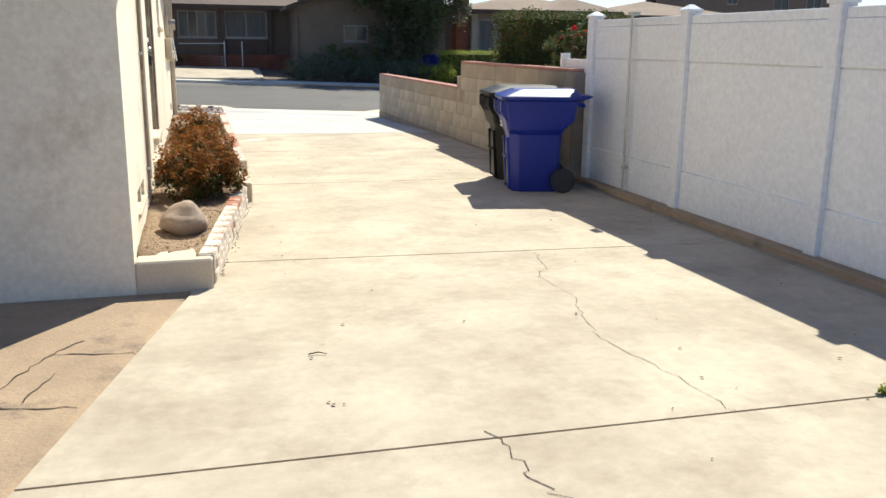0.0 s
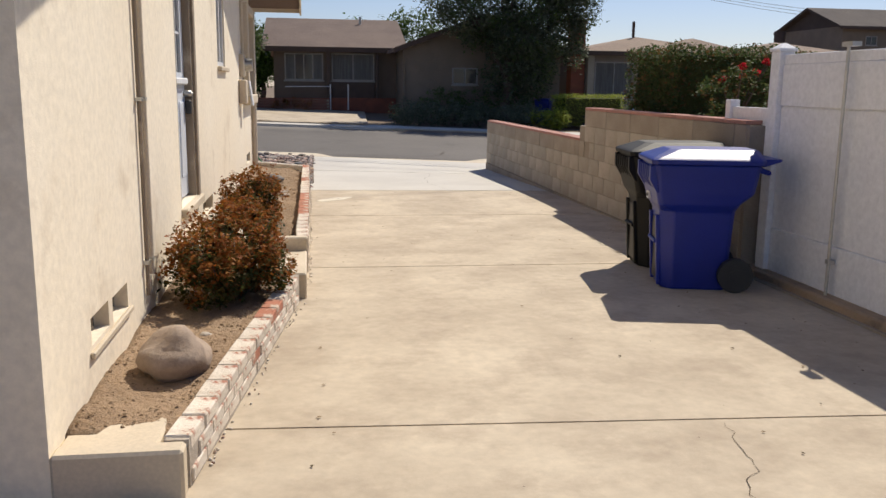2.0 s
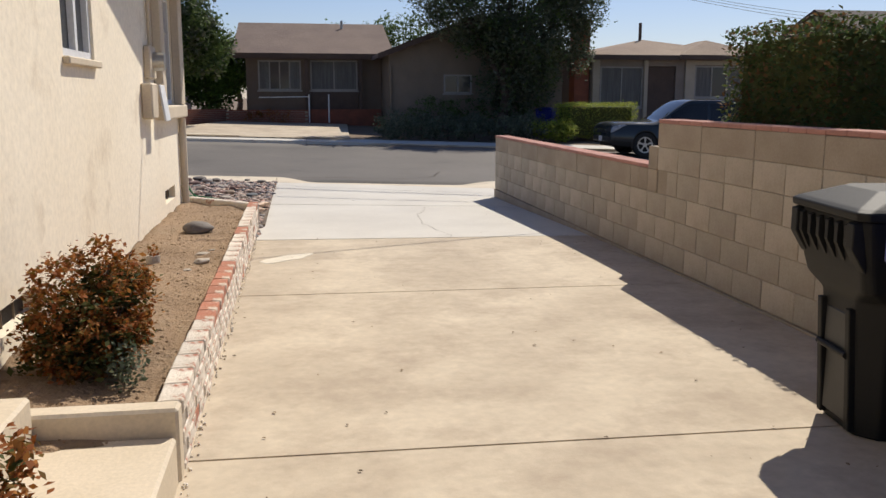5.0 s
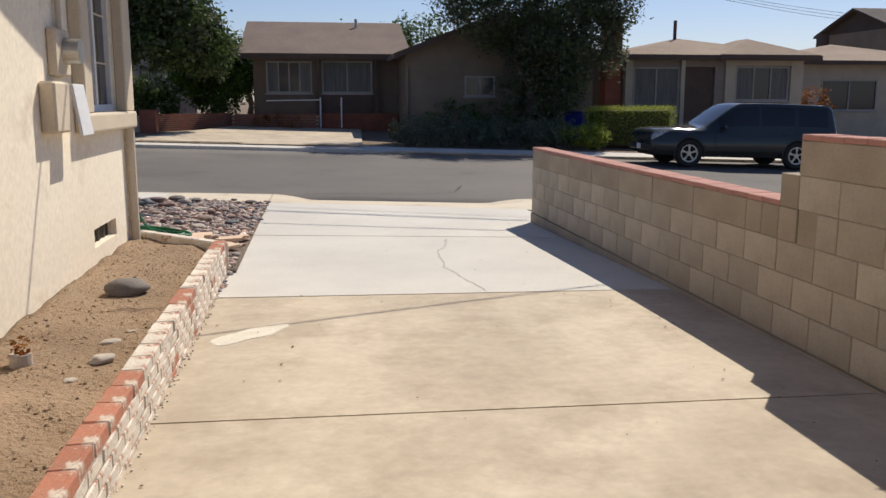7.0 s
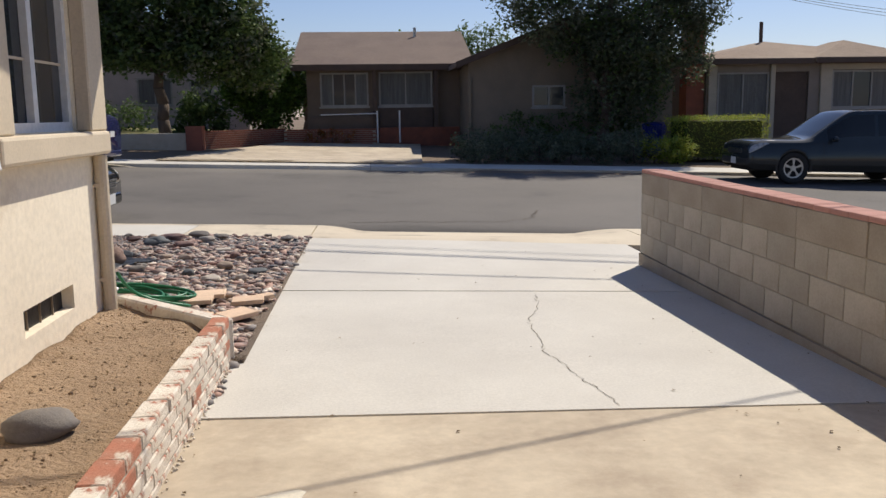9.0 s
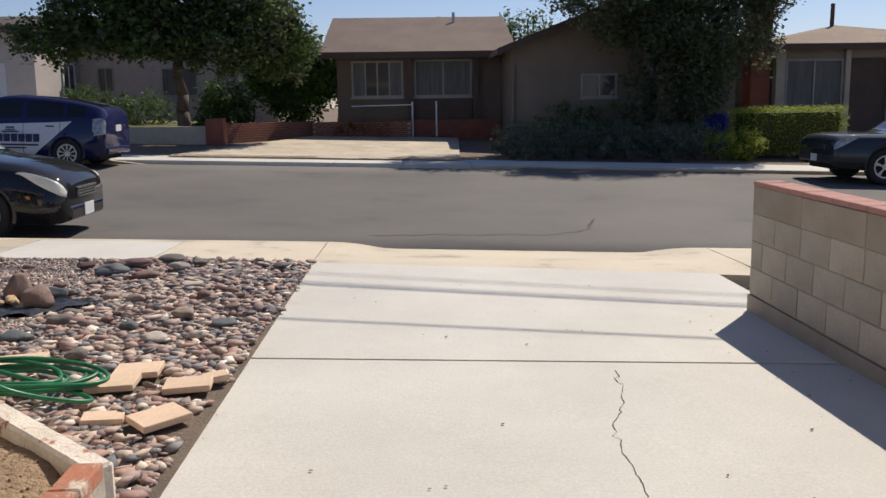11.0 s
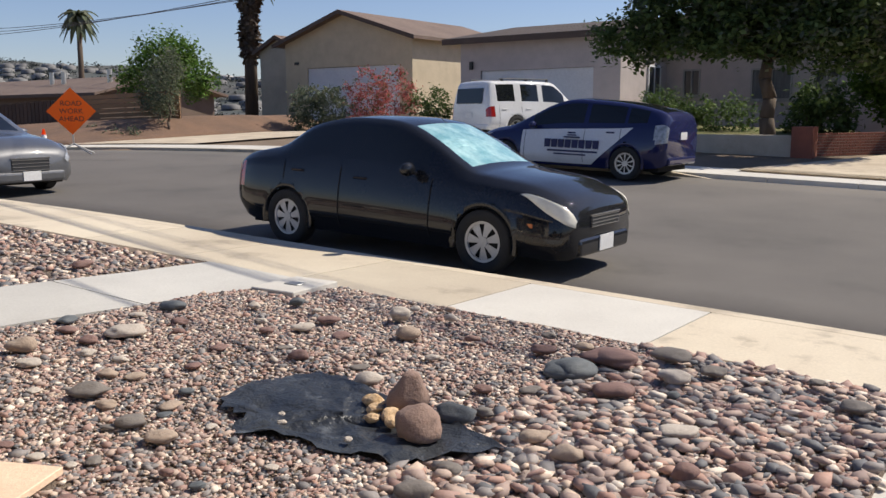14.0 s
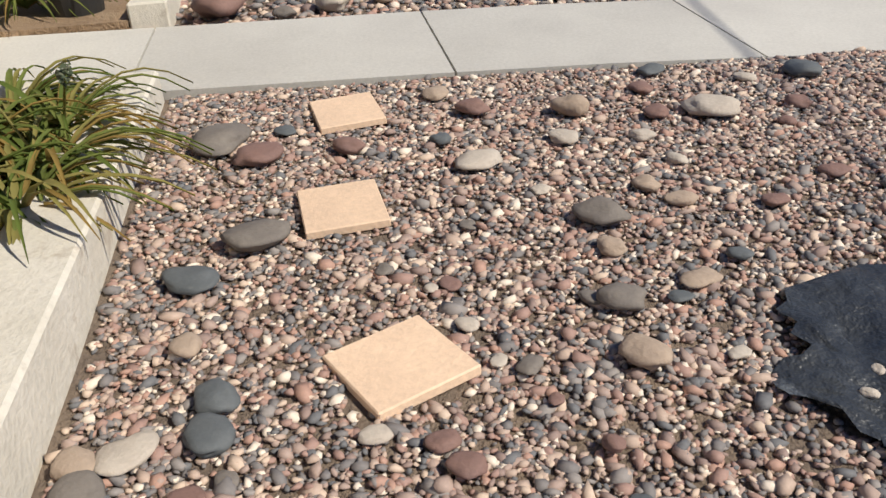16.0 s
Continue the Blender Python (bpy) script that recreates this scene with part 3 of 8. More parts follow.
w1 = sash_window("window_1", *WIN, "narrow white-framed side window, shut", ((), ()))
part("window_sill", one(HX, HX + 0.045, WIN[0] - 0.03, WIN[1] + 0.03, WIN[2] - 0.05, WIN[2] - 0.002, bevel=0.008), M_CREAM, w1)
w2 = sash_window("window_2", *FWIN, "white-framed sliding window with glazing bars", ((), (1.74, 2.12)))
part("window_sill", one(HX, HX + 0.11, 14.98, 16.6, 1.21, 1.352, bevel=0.02, seg=2), M_CREAM, w2, "thick cream stucco sill")
for a, b in ((14.98, 15.198), (16.302, 16.6)):
    part("casing", one(HX, HX + 0.09, a, b, 1.353, 2.62, bevel=0.01), M_CREAM, w2, "cream casing")
part("casing", one(HX, HX + 0.089, 15.199, 16.301, 2.5, 2.62, bevel=0.01), M_CREAM, w2)

# electric meter
meter = thing("electric_meter", "cream electric meter and service box on the stucco wall", "meter")
part("box", one(HX, HX + 0.10, 14.22, 14.55, 1.24, 1.56, bevel=0.015), M_CREAM, meter)
part("cover", box(bmesh.new(), -0.01, 0.01, -0.14, 0.14, -0.17, 0.17, bevel=0.004), M_WHITE, meter, "tilted white cover flap", m=pose(HX + 0.13, 14.7, 1.38, 0, -8, 0))
part("base", one(HX, HX + 0.06, 14.45, 14.78, 1.6, 1.9, bevel=0.012), M_CREAM, meter)
part("dial", cyl(bmesh.new(), (HX + 0.06, 14.66, 1.76), (HX + 0.16, 14.66, 1.76), 0.088, 0.08, 24), M_METAL, meter, "round glass-fronted dial")
part("conduit", cyl(bmesh.new(), (HX + 0.03, 14.66, 1.9), (HX + 0.03, 14.66, 4.15), 0.02), M_CREAM, meter)
for k, (yy, zz) in enumerate(((7.3, 0.32), (7.42, 0.32))):
    t = thing("downpipe" if k else "cable_conduit", "thin painted conduit running down the stucco wall" if not k else "narrow cream pipe fixed to the stucco wall", "pipe")
    part("pipe", cyl(bmesh.new(), (HX + 0.018, yy, zz + 0.1 * k), (HX + 0.018, yy, 3.6), 0.012 + 0.006 * k), M_CREAM if k else M_TRIM_WORN, t)
    for z in (0.5, 1.4, 2.3):
        part("clip", one(HX, HX + 0.035, yy - 0.03, yy + 0.03, z, z + 0.02), M_METAL, t)
dp = thing("downpipe", "cream rain pipe at the house corner", "pipe")
part("pipe", cyl(bmesh.new(), (HX + 0.045, HY1 - 0.06, 0.1), (HX + 0.045, HY1 - 0.06, 1.2), 0.042), M_CREAM, dp)
for z in (0.4, 1.0):
    part("clip", one(HX, HX + 0.07, HY1 - 0.1, HY1 - 0.02, z, z + 0.025), M_CREAM, dp)

# ---------------------------------------------------------------- brick planter along the wall
def plant_edge(y):
    """Outer face of the planter."""
    if y < 8.3:
        return 0.055 + (0.435 - 0.055) * (y - 5.41) / 2.89
    return 0.435 if y < 8.9 else 0.493 if y < 15.95 else max(-0.3, 0.493 - 1.03 * (y - 15.95))


PT, PT_FAR = 0.2, 0.285
M_PMORTAR = mat("pale_mortar", (0.52, 0.46, 0.38), (0.36, 0.30, 0.24), 0.95, 9, 60, 0.8, 40)
planter = thing("planter", "long low brick planter with flaking white paint beside the wall", "planter", kind="structure")
def bed_height(u, y):
    x = -0.41 + (plant_edge(y) - 0.09 + 0.41) * u
    return (0.15 if y < 9.2 else 0.18) + 0.035 * noise.noise(Vector((x * 3, y * 3, 0))) + 0.012 * noise.noise(Vector((x * 14, y * 14, 5))) + 0.05 * (0.35 - x)


bm = strip(steps(0, 1, 0.07), lambda u: 5.62, lambda u: 16.78, bed_height, 200, 0.12)
for v in bm.verts:
    v.co.x = -0.41 + (plant_edge(v.co.y) - 0.09 + 0.41) * v.co.x
setting("flower_bed", bm, M_SOIL, "dry brown soil of the planter bed", "soil", True)
brick_me = {}
for nm, mt in (("a", M_BRICK), ("b", M_BRICK_RED)):
    bm = one(-0.05, 0.05, -0.1020, 0.1020, -0.0295, 0.0295, bevel=0.006)
    brick_me[nm] = mesh_of("brick", bm, mt)
rb = random.Random(4)


def bare(y):
    """Stretches where the paint has worn off the top course."""
    return 7.15 < y < 7.6 or 10.6 < y < 12.35 or 13.6 < y < 14.05 or 15.5 < y < 16.3


def lay_bricks(y0, y1, top, courses):
    n = int((y1 - y0) / 0.21)
    for c in range(courses):
        z = top - 0.03 - 0.064 * c
        for i in range(n):
            y = y0 + 0.105 + 0.21 * i + (0.105 if c % 2 else 0)
            if y > y1 - 0.08:
                continue
            slope = (plant_edge(y + 0.05) - plant_edge(y - 0.05)) / 0.1
            part("brick", brick_me["b" if (c == 0 and bare(y)) or rb.random() < 0.06 else "a"], None, planter,
                 m=pose(plant_edge(y) - 0.052 + rb.uniform(-0.004, 0.004), y, z + rb.uniform(-0.002, 0.002), rb.uniform(-0.7, 0.7), rb.uniform(-1.5, 1.5), -math.degrees(math.atan(slope)) + rb.uniform(-0.8, 0.8)))


lay_bricks(5.52, 8.3, PT, 3)
lay_bricks(9.42, 16.0, PT_FAR, 5)
for y0, y1, top in ((5.5, 8.35, PT), (9.42, 15.94, PT_FAR)):
    part("mortar_bed", strip(steps(y0, y1, 0.3), lambda y: plant_edge(y) - 0.095, lambda y: plant_edge(y) - 0.007, lambda y, x: top - 0.008, 1, 0.33), M_PMORTAR, planter, "crumbling pale mortar",
         m=Matrix(((0, 1, 0, 0), (1, 0, 0, 0), (0, 0, 1, 0), (0, 0, 0, 1))))
part("end_wall", one(HX, 0.052, 5.40, 5.50, -0.05, PT - 0.01, bevel=0.012), M_CREAM, planter, "chipped white end wall")
part("ledge", one(HX, -0.05, 5.50, 5.80, 0.0, PT - 0.02, bevel=0.012), M_CREAM, planter)
part("end_wall", one(-0.585, 0.585, -0.05, 0.05, -0.05, PT_FAR - 0.02, bevel=0.012), M_BRICK, planter, "worn painted brick end wall", m=pose(0.055, 16.355, 0, 0, 0, -44.2))
doorstep = thing("doorstep", "cream-painted concrete step below the side door", "step", kind="structure")
part("tread", one(HX, 0.48, 8.42, 9.30, -0.05, 0.185, bevel=0.012), M_CREAM, doorstep)
part("riser", one(HX, -0.02, 8.55, 9.30, 0.185, 0.37, bevel=0.012), M_CREAM, doorstep)
part("side_curb", one(HX, 0.49, 9.305, 9.41, -0.05, 0.29, bevel=0.012), M_CREAM, doorstep)


def bush(x, y, z, lumps, n, seed, label, low_n):
    b = thing("shrub", label, "shrub", pose(x, y, z), group="russet shrubs in the planter")
    bm = bmesh.new()
    rr = random.Random(seed)
    for c, r in lumps:
        for _ in range(7):
            a = rr.uniform(0, 6.28)
            cyl(bm, (rr.uniform(-0.05, 0.05), rr.uniform(-0.05, 0.05), 0), (c[0] + r[0] * 0.7 * math.cos(a), c[1] + r[1] * 0.7 * math.sin(a), c[2] + r[2] * rr.uniform(-0.2, 0.7)), 0.008, 0.003, 5)
    part("stem", bm, M_BARK, b)
    leaves("foliage", lumps, n, 0.03, M_NANDINA, seed, b, "russet and bronze leaflets", 0.45, 0.022)
    leaves("lower_foliage", [((c[0], c[1], c[2] - r[2] * 0.3), (r[0] * 0.92, r[1] * 0.92, r[2] * 0.75)) for c, r in lumps], low_n, 0.036, M_NANDINA_LOW, seed + 1, b, "dark green inner leaves", 0.3, 0.025)
    return b


bush(0.0, 7.85, 0.14, [((0, 0, 0.34), (0.33, 0.40, 0.27)), ((0.05, 0.30, 0.37), (0.28, 0.26, 0.24)), ((-0.1, -0.28, 0.28), (0.24, 0.24, 0.22)), ((0.16, 0.05, 0.22), (0.25, 0.28, 0.18))], 9500, 11, "rounded russet shrub with dark green lower leaves", 6000)
bush(0.0, 10.25, 0.14, [((0, 0, 0.34), (0.29, 0.32, 0.28)), ((0.05, 0.15, 0.42), (0.2, 0.2, 0.2)), ((-0.04, -0.14, 0.22), (0.27, 0.25, 0.18))], 6500, 21, "small upright russet shrub in the planter", 3600)
weed = thing("weed", "thin grey-green weed by the shrub", "plant", pose(0.18, 9.95, 0.14))
leaves("foliage", [((0, 0, 0.12), (0.1, 0.12, 0.12))], 260, 0.03, M_TREE_GR, 5, weed, "", 0.1)

M_STONE_G = mat("grey_cobble", (0.20, 0.175, 0.15), (0.15, 0.13, 0.115), 0.8, 6, 60, 0.4)
M_STONE_T = mat("tan_boulder", (0.40, 0.31, 0.235), (0.33, 0.25, 0.19), 0.9, 5, 50, 0.5, stain=(0.22, 0.16, 0.12), stain_scale=6)
M_STONE_R = mat("red_brown_cobble", (0.23, 0.135, 0.11), (0.18, 0.11, 0.095), 0.8, 6, 60, 0.4)
M_STONE_B = mat("blue_grey_cobble", (0.115, 0.125, 0.13), (0.09, 0.10, 0.105), 0.75, 6, 60, 0.3)
M_STONE_W = mat("pale_cobble", (0.50, 0.44, 0.37), (0.42, 0.36, 0.30), 0.85, 8, 60, 0.5)


def stone(x, y, z, r, material, label, seed, turn=0, group=""):
    s = new("rock", stone_mesh("rock", r, seed, material))
    s.matrix_basis = pose(x, y, z, 0, 0, turn)
    return tagged(s, label, "rock", group)


stone(-0.12, 6.38, 0.13, (0.175, 0.20, 0.13), M_STONE_T, "rough tan boulder lying in the planter soil", 1)
stone(0.0, 14.35, 0.175, (0.14, 0.11, 0.065), M_STONE_G, "smooth flat grey cobble on the planter soil", 2, 10)
for i, (x, y, s) in enumerate(((0.17, 13.15, 0.04), (0.2, 12.85, 0.05), (0.13, 12.55, 0.025), (-0.05, 7.0, 0.035), (-0.28, 6.75, 0.03), (0.22, 13.4, 0.02))):
    stone(x, y, 0.145 if y < 9 else 0.175, (s * 1.4, s, s * 0.5), M_STONE_W, "small pale chip of stone on the soil", 30 + i, i * 40, "stone chips in the planter")
stump = thing("cut_plant", "cut-back stem in a pale collar in the soil", "plant", pose(-0.14, 12.75, 0.175))
part("collar", cyl(bmesh.new(), (0, 0, -0.02), (0, 0, 0.09), 0.055, 0.05, 14), M_STONE_W, stump)
leaves("foliage", [((0, 0, 0.12), (0.05, 0.05, 0.05))], 60, 0.03, M_NANDINA, 6, stump, "", 0.1)

# ---------------------------------------------------------------- block wall
WX = 4.0
block_wall = thing("block_wall", "tan concrete block wall with a red brick cap, stepping down to the street", "wall", kind="structure")
full = mesh_of("block", one(-0.095, 0.095, -0.1975, 0.1975, -0.0975, 0.0975, bevel=0.004), M_BLOCK)
half = mesh_of("block", one(-0.095, 0.095, -0.0975, 0.0975, -0.0975, 0.0975, bevel=0.004), M_BLOCK)
beam = mesh_of("beam_block", one(-0.097, 0.097, -0.399, 0.399, -0.099, 0.099, bevel=0.004), M_BOND)
beam_end = mesh_of("beam_block", one(-0.097, 0.097, -0.099, 0.099, -0.099, 0.099, bevel=0.004), M_BOND)
cap_me = mesh_of("cap_brick", one(-0.099, 0.099, -0.0992, 0.0992, -0.017, 0.017, bevel=0.004), M_CAP)
rw = random.Random(8)
Y_LOW, Y_STEP, Y_HI, Z_WALL = 19.42, 13.22, 8.95, 0.022


def wall_x(y): return WX + 0.098 + 0.004 * (19.4 - y)


def course(y_far, y_near, k, mesh=None, length=0.4, shift=0):
    """One course of blocks, laid from its street end."""
    z, y = Z_WALL + 0.2 * k + 0.1, y_far
    if shift:
        part("block", half, None, block_wall, m=pose(wall_x(y), y - 0.1, z))
        y -= 0.2
    while y - length > y_near - 0.06:
        part("block", mesh or full, None, block_wall, m=pose(wall_x(y) + rw.uniform(-0.002, 0.002), y - length / 2, z + rw.uniform(-0.001, 0.001), 0, rw.uniform(-0.3, 0.3), rw.uniform(-0.25, 0.25)))
        y -= length
    while y - 0.2 > y_near - 0.06:
        part("block", beam_end if mesh else half, None, block_wall, m=pose(wall_x(y), y - 0.1, z))
        y -= 0.2


def cap_row(y0, y1, z):
    for i in range(int((y1 - y0) / 0.2)):
        y = y1 - 0.1 - 0.2 * i
        part("cap_brick", cap_me, None, block_wall, m=pose(wall_x(y), y, z + rw.uniform(-0.0015, 0.0015), 0, 0, rw.uniform(-0.3, 0.3)))


for k in range(3):
    course(Y_LOW, Y_HI, k, shift=k % 2)
course(Y_LOW, Y_STEP + 0.01, 3, beam, 0.8)
part("block", beam_end, None, block_wall, m=pose(wall_x(Y_STEP) + 0.001, Y_STEP + 0.1, Z_WALL + 0.9))
course(Y_STEP - 0.2, Y_HI, 3, shift=1)
course(Y_STEP, Y_HI, 4)
course(Y_STEP, Y_HI, 5, beam, 0.8)
cap_row(Y_STEP + 0.2, Y_LOW, Z_WALL + 0.818)
cap_row(Y_HI, Y_STEP, Z_WALL + 1.218)


def core(y0, y1, top):
    """The mortar between the blocks, a little behind their faces."""
    pts_ = [(wall_x(y0) - 0.090, y0), (wall_x(y0) + 0.09, y0), (wall_x(y1) + 0.09, y1), (wall_x(y1) - 0.090, y1)]
    part("mortar_core", prism(bmesh.new(), pts_, Z_WALL - 0.004, top, "z"), M_MORTAR, block_wall)


core(Y_STEP, Y_LOW - 0.006, Z_WALL + 0.795)
core(Y_HI + 0.02, Y_STEP - 0.01, Z_WALL + 1.195)
part("footing", prism(bmesh.new(), [(wall_x(4.0) - 0.108, 4.0), (wall_x(4.0) + 0.15, 4.0), (wall_x(Y_LOW) + 0.15, Y_LOW), (wall_x(Y_LOW) - 0.108, Y_LOW)], -0.3, Z_WALL - 0.006, "z"), M_BOND, block_wall, "stained concrete footing")

# raised garden behind the tall part of the wall
setting("raised_bed", one(4.3, 9.0, 9.2, 13.1, -0.2, 1.1), M_SOIL, "raised garden soil held by the wall", "soil")
def box_hedge(label, x, y, z, half_, n, material, seed, size):
    """A clipped hedge: leaves over a box, denser at its faces."""
    h = thing("hedge", label, "hedge", pose(x, y, z))
    for i in range(5):
        part("stem", cyl(bmesh.new(), (half_[0] * (0.37 * i - 0.75), 0, 0), (half_[0] * (0.38 * i - 0.77), 0.05, half_[2] * 1.2), 0.02, 0.012, 6), M_BARK, h)
    rs = np.random.RandomState(seed)
    p = rs.uniform(-1, 1, (n, 3))
    face = rs.randint(0, 3, n)
    p[np.arange(n), face] = np.where(rs.uniform(0, 1, n) < 0.5, -1.0, 1.0) * rs.uniform(0.82, 1.02, n)
    p = p * np.array(half_) + np.array([0, 0, half_[2] * 1.12]) + rs.normal(0, size * 0.4, (n, 3))
    p[:, 2] += 0.03 * np.sin(p[:, 0] * 7) + 0.02 * np.sin(p[:, 1] * 9)
    s = size * rs.uniform(0.6, 1.3, n)
    part("foliage", scatter_mesh("foliage", LEAF_V, LEAF_F, p, turns(rs, n), np.stack([s, s, s], 1), material), None, h)
    # a plain solid box in dark leaf colour fills the middle
    part("inner_foliage", one(-half_[0] * 0.86, half_[0] * 0.86, -half_[1] * 0.84, half_[1] * 0.84, half_[2] * 0.3, half_[2] * 1.9), M_NANDINA_LOW, h, "solid dark green block inside the leaves")
    return h


box_hedge("dense clipped box hedge above the block wall", 5.2, 12.1, 1.1, (0.80, 0.75, 0.40), 15000, M_HEDGE, 3, 0.045)
rose = thing("rose_bush", "leggy rose bush with red blooms above the wall", "shrub", pose(4.62, 10.4, 1.1))
bm = bmesh.new()
rr = random.Random(6)
tips = []
for i in range(8):
    a = (rr.uniform(-0.35, 0.35), rr.uniform(-0.45, 0.45), rr.uniform(0.35, 0.72))
    cyl(bm, (0, 0, 0), a, 0.009, 0.005, 5)
    tips.append(a)
part("stem", bm, M_BARK, rose)
leaves("foliage", [((0, 0, 0.3), (0.36, 0.45, 0.3)), ((0.05, -0.15, 0.5), (0.2, 0.25, 0.2))], 1500, 0.05, M_HEDGE, 9, rose, "", 0.3, 0.03)
for a in tips[:5]:
    leaves("bloom", [((a[0], a[1], a[2] + 0.02), (0.035, 0.035, 0.03))], 40, 0.045, M_ROSE, int(a[0] * 1000) % 97, rose, "red rose bloom", 0.3)

# ---------------------------------------------------------------- vinyl fence
FX = 4.2
POSTS = [8.82, 6.93, 5.04, 3.15, 1.26, -0.63, -2.5]
fence = thing("fence", "tall white vinyl privacy fence with capped posts", "fence", kind="structure")


def fence_post(y, top):
    p = part("post", one(FX - 0.065, FX + 0.065, y - 0.065, y + 0.065, 0.0, top, bevel=0.006), M_VINYL, fence)
    bm = one(FX - 0.078, FX + 0.078, y - 0.078, y + 0.078, top, top + 0.025, bevel=0.004)
    b2 = bmesh.ops.create_cone(bm, cap_ends=True, segments=4, radius1=0.098, radius2=0.02, depth=0.04, matrix=pose(FX, y, top + 0.045, 0, 0, 45))
    part("cap", bm, M_VINYL, p)


for y in POSTS:
    fence_post(y, 1.80)
for y1, y0 in zip(POSTS, POSTS[1:]):
    a, b = y0 + 0.067, y1 - 0.067
    part("top_rail", one(FX - 0.024, FX + 0.024, a, b, 1.70, 1.775, bevel=0.005), M_VINYL, fence)
    part("middle_rail", one(FX - 0.004, FX + 0.004, a, b, 1.36, 1.40), M_VINYL, fence)
    part("bottom_rail", one(FX - 0.026, FX + 0.026, a, b, 0.07, 0.415, bevel=0.004), M_VINYL, fence)
    n = 11
    for i in range(n):
        p0, p1 = a + (b - a) * i / n, a + (b - a) * (i + 1) / n
        part("plank", one(FX - 0.020, FX + 0.020, p0 + 0.0004, p1 - 0.0004, 0.424, 1.370, bevel=0.0008), M_VINYL, fence)
    part("upper_panel", one(FX - 0.030, FX + 0.030, a, b, 1.382, 1.699, bevel=0.004), M_VINYL, fence)
part("curb", one(FX - 0.13, FX + 0.12, -2.6, 9.6, -0.1, 0.075, bevel=0.012), M_CONC_OLD, fence, "stained concrete curb under the fence")
part("post", one(FX - 0.045, FX + 0.045, 9.55, 9.64, 0.0, 1.42, bevel=0.006), M_VINYL, fence)
part("end_panel", one(FX - 0.02, FX + 0.02, 8.89, 9.549, 0.1, 1.36, bevel=0.003), M_VINYL, fence)
gate_rod = thing("gate_rod", "slim grey metal drop rod against the white fence", "rod")
part("rod", cyl(bmesh.new(), (FX - 0.075, 7.86, 0.03), (FX - 0.075, 7.86, 1.82), 0.012, seg=10), M_METAL, gate_rod)
part("bracket", one(FX - 0.09, FX - 0.021, 7.80, 7.92, 1.80, 1.83), M_METAL, gate_rod)
part("bracket", one(FX - 0.09, FX - 0.037, 7.84, 7.88, 0.3, 0.33), M_METAL, gate_rod)

# ---------------------------------------------------------------- wheeled bins
def ring(bm, x0, x1, y0, y1, z, r, n=4):
    vs = []
    for cx, cy, a0 in ((x1 - r, y1 - r, 0), (x0 + r, y1 - r, 90), (x0 + r, y0 + r, 180), (x1 - r, y0 + r, 270)):
        for i in range(n + 1):
            a = radians(a0 + 90 * i / n)
            vs.append(bm.verts.new((cx + r * math.cos(a), cy + r * math.sin(a), z)))
    return vs


def loft(bm, rings, cap0=True, cap1=True):
    for a, b in zip(rings, rings[1:]):
        for i in range(len(a)):
            j = (i + 1) % len(a)
            bm.faces.new((a[i], a[j], b[j], b[i]))
    if cap0:
        bm.faces.new(rings[0][::-1])
    if cap1:
        bm.faces.new(rings[-1])
    bmesh.ops.recalc_face_normals(bm, faces=bm.faces)
    return bm


def eight(bm, x0, x1, w, front, back, z):
    """A level outline with cut corners: front ones at x0, back ones at x1."""
    return [bm.verts.new(p) for p in ((x1, -w + back, z), (x1, w - back, z), (x1 - back, w, z), (x0 + front, w, z), (x0, w - front, z), (x0, -w + front, z), (x0 + front, -w, z), (x1 - back, -w, z))]


def soften(bm, amount, seg=2):
    bmesh.ops.bevel(bm, geom=bm.edges[:], offset=amount, segments=seg, affect="EDGES", profile=0.5, clamp_overlap=True)
    return bm


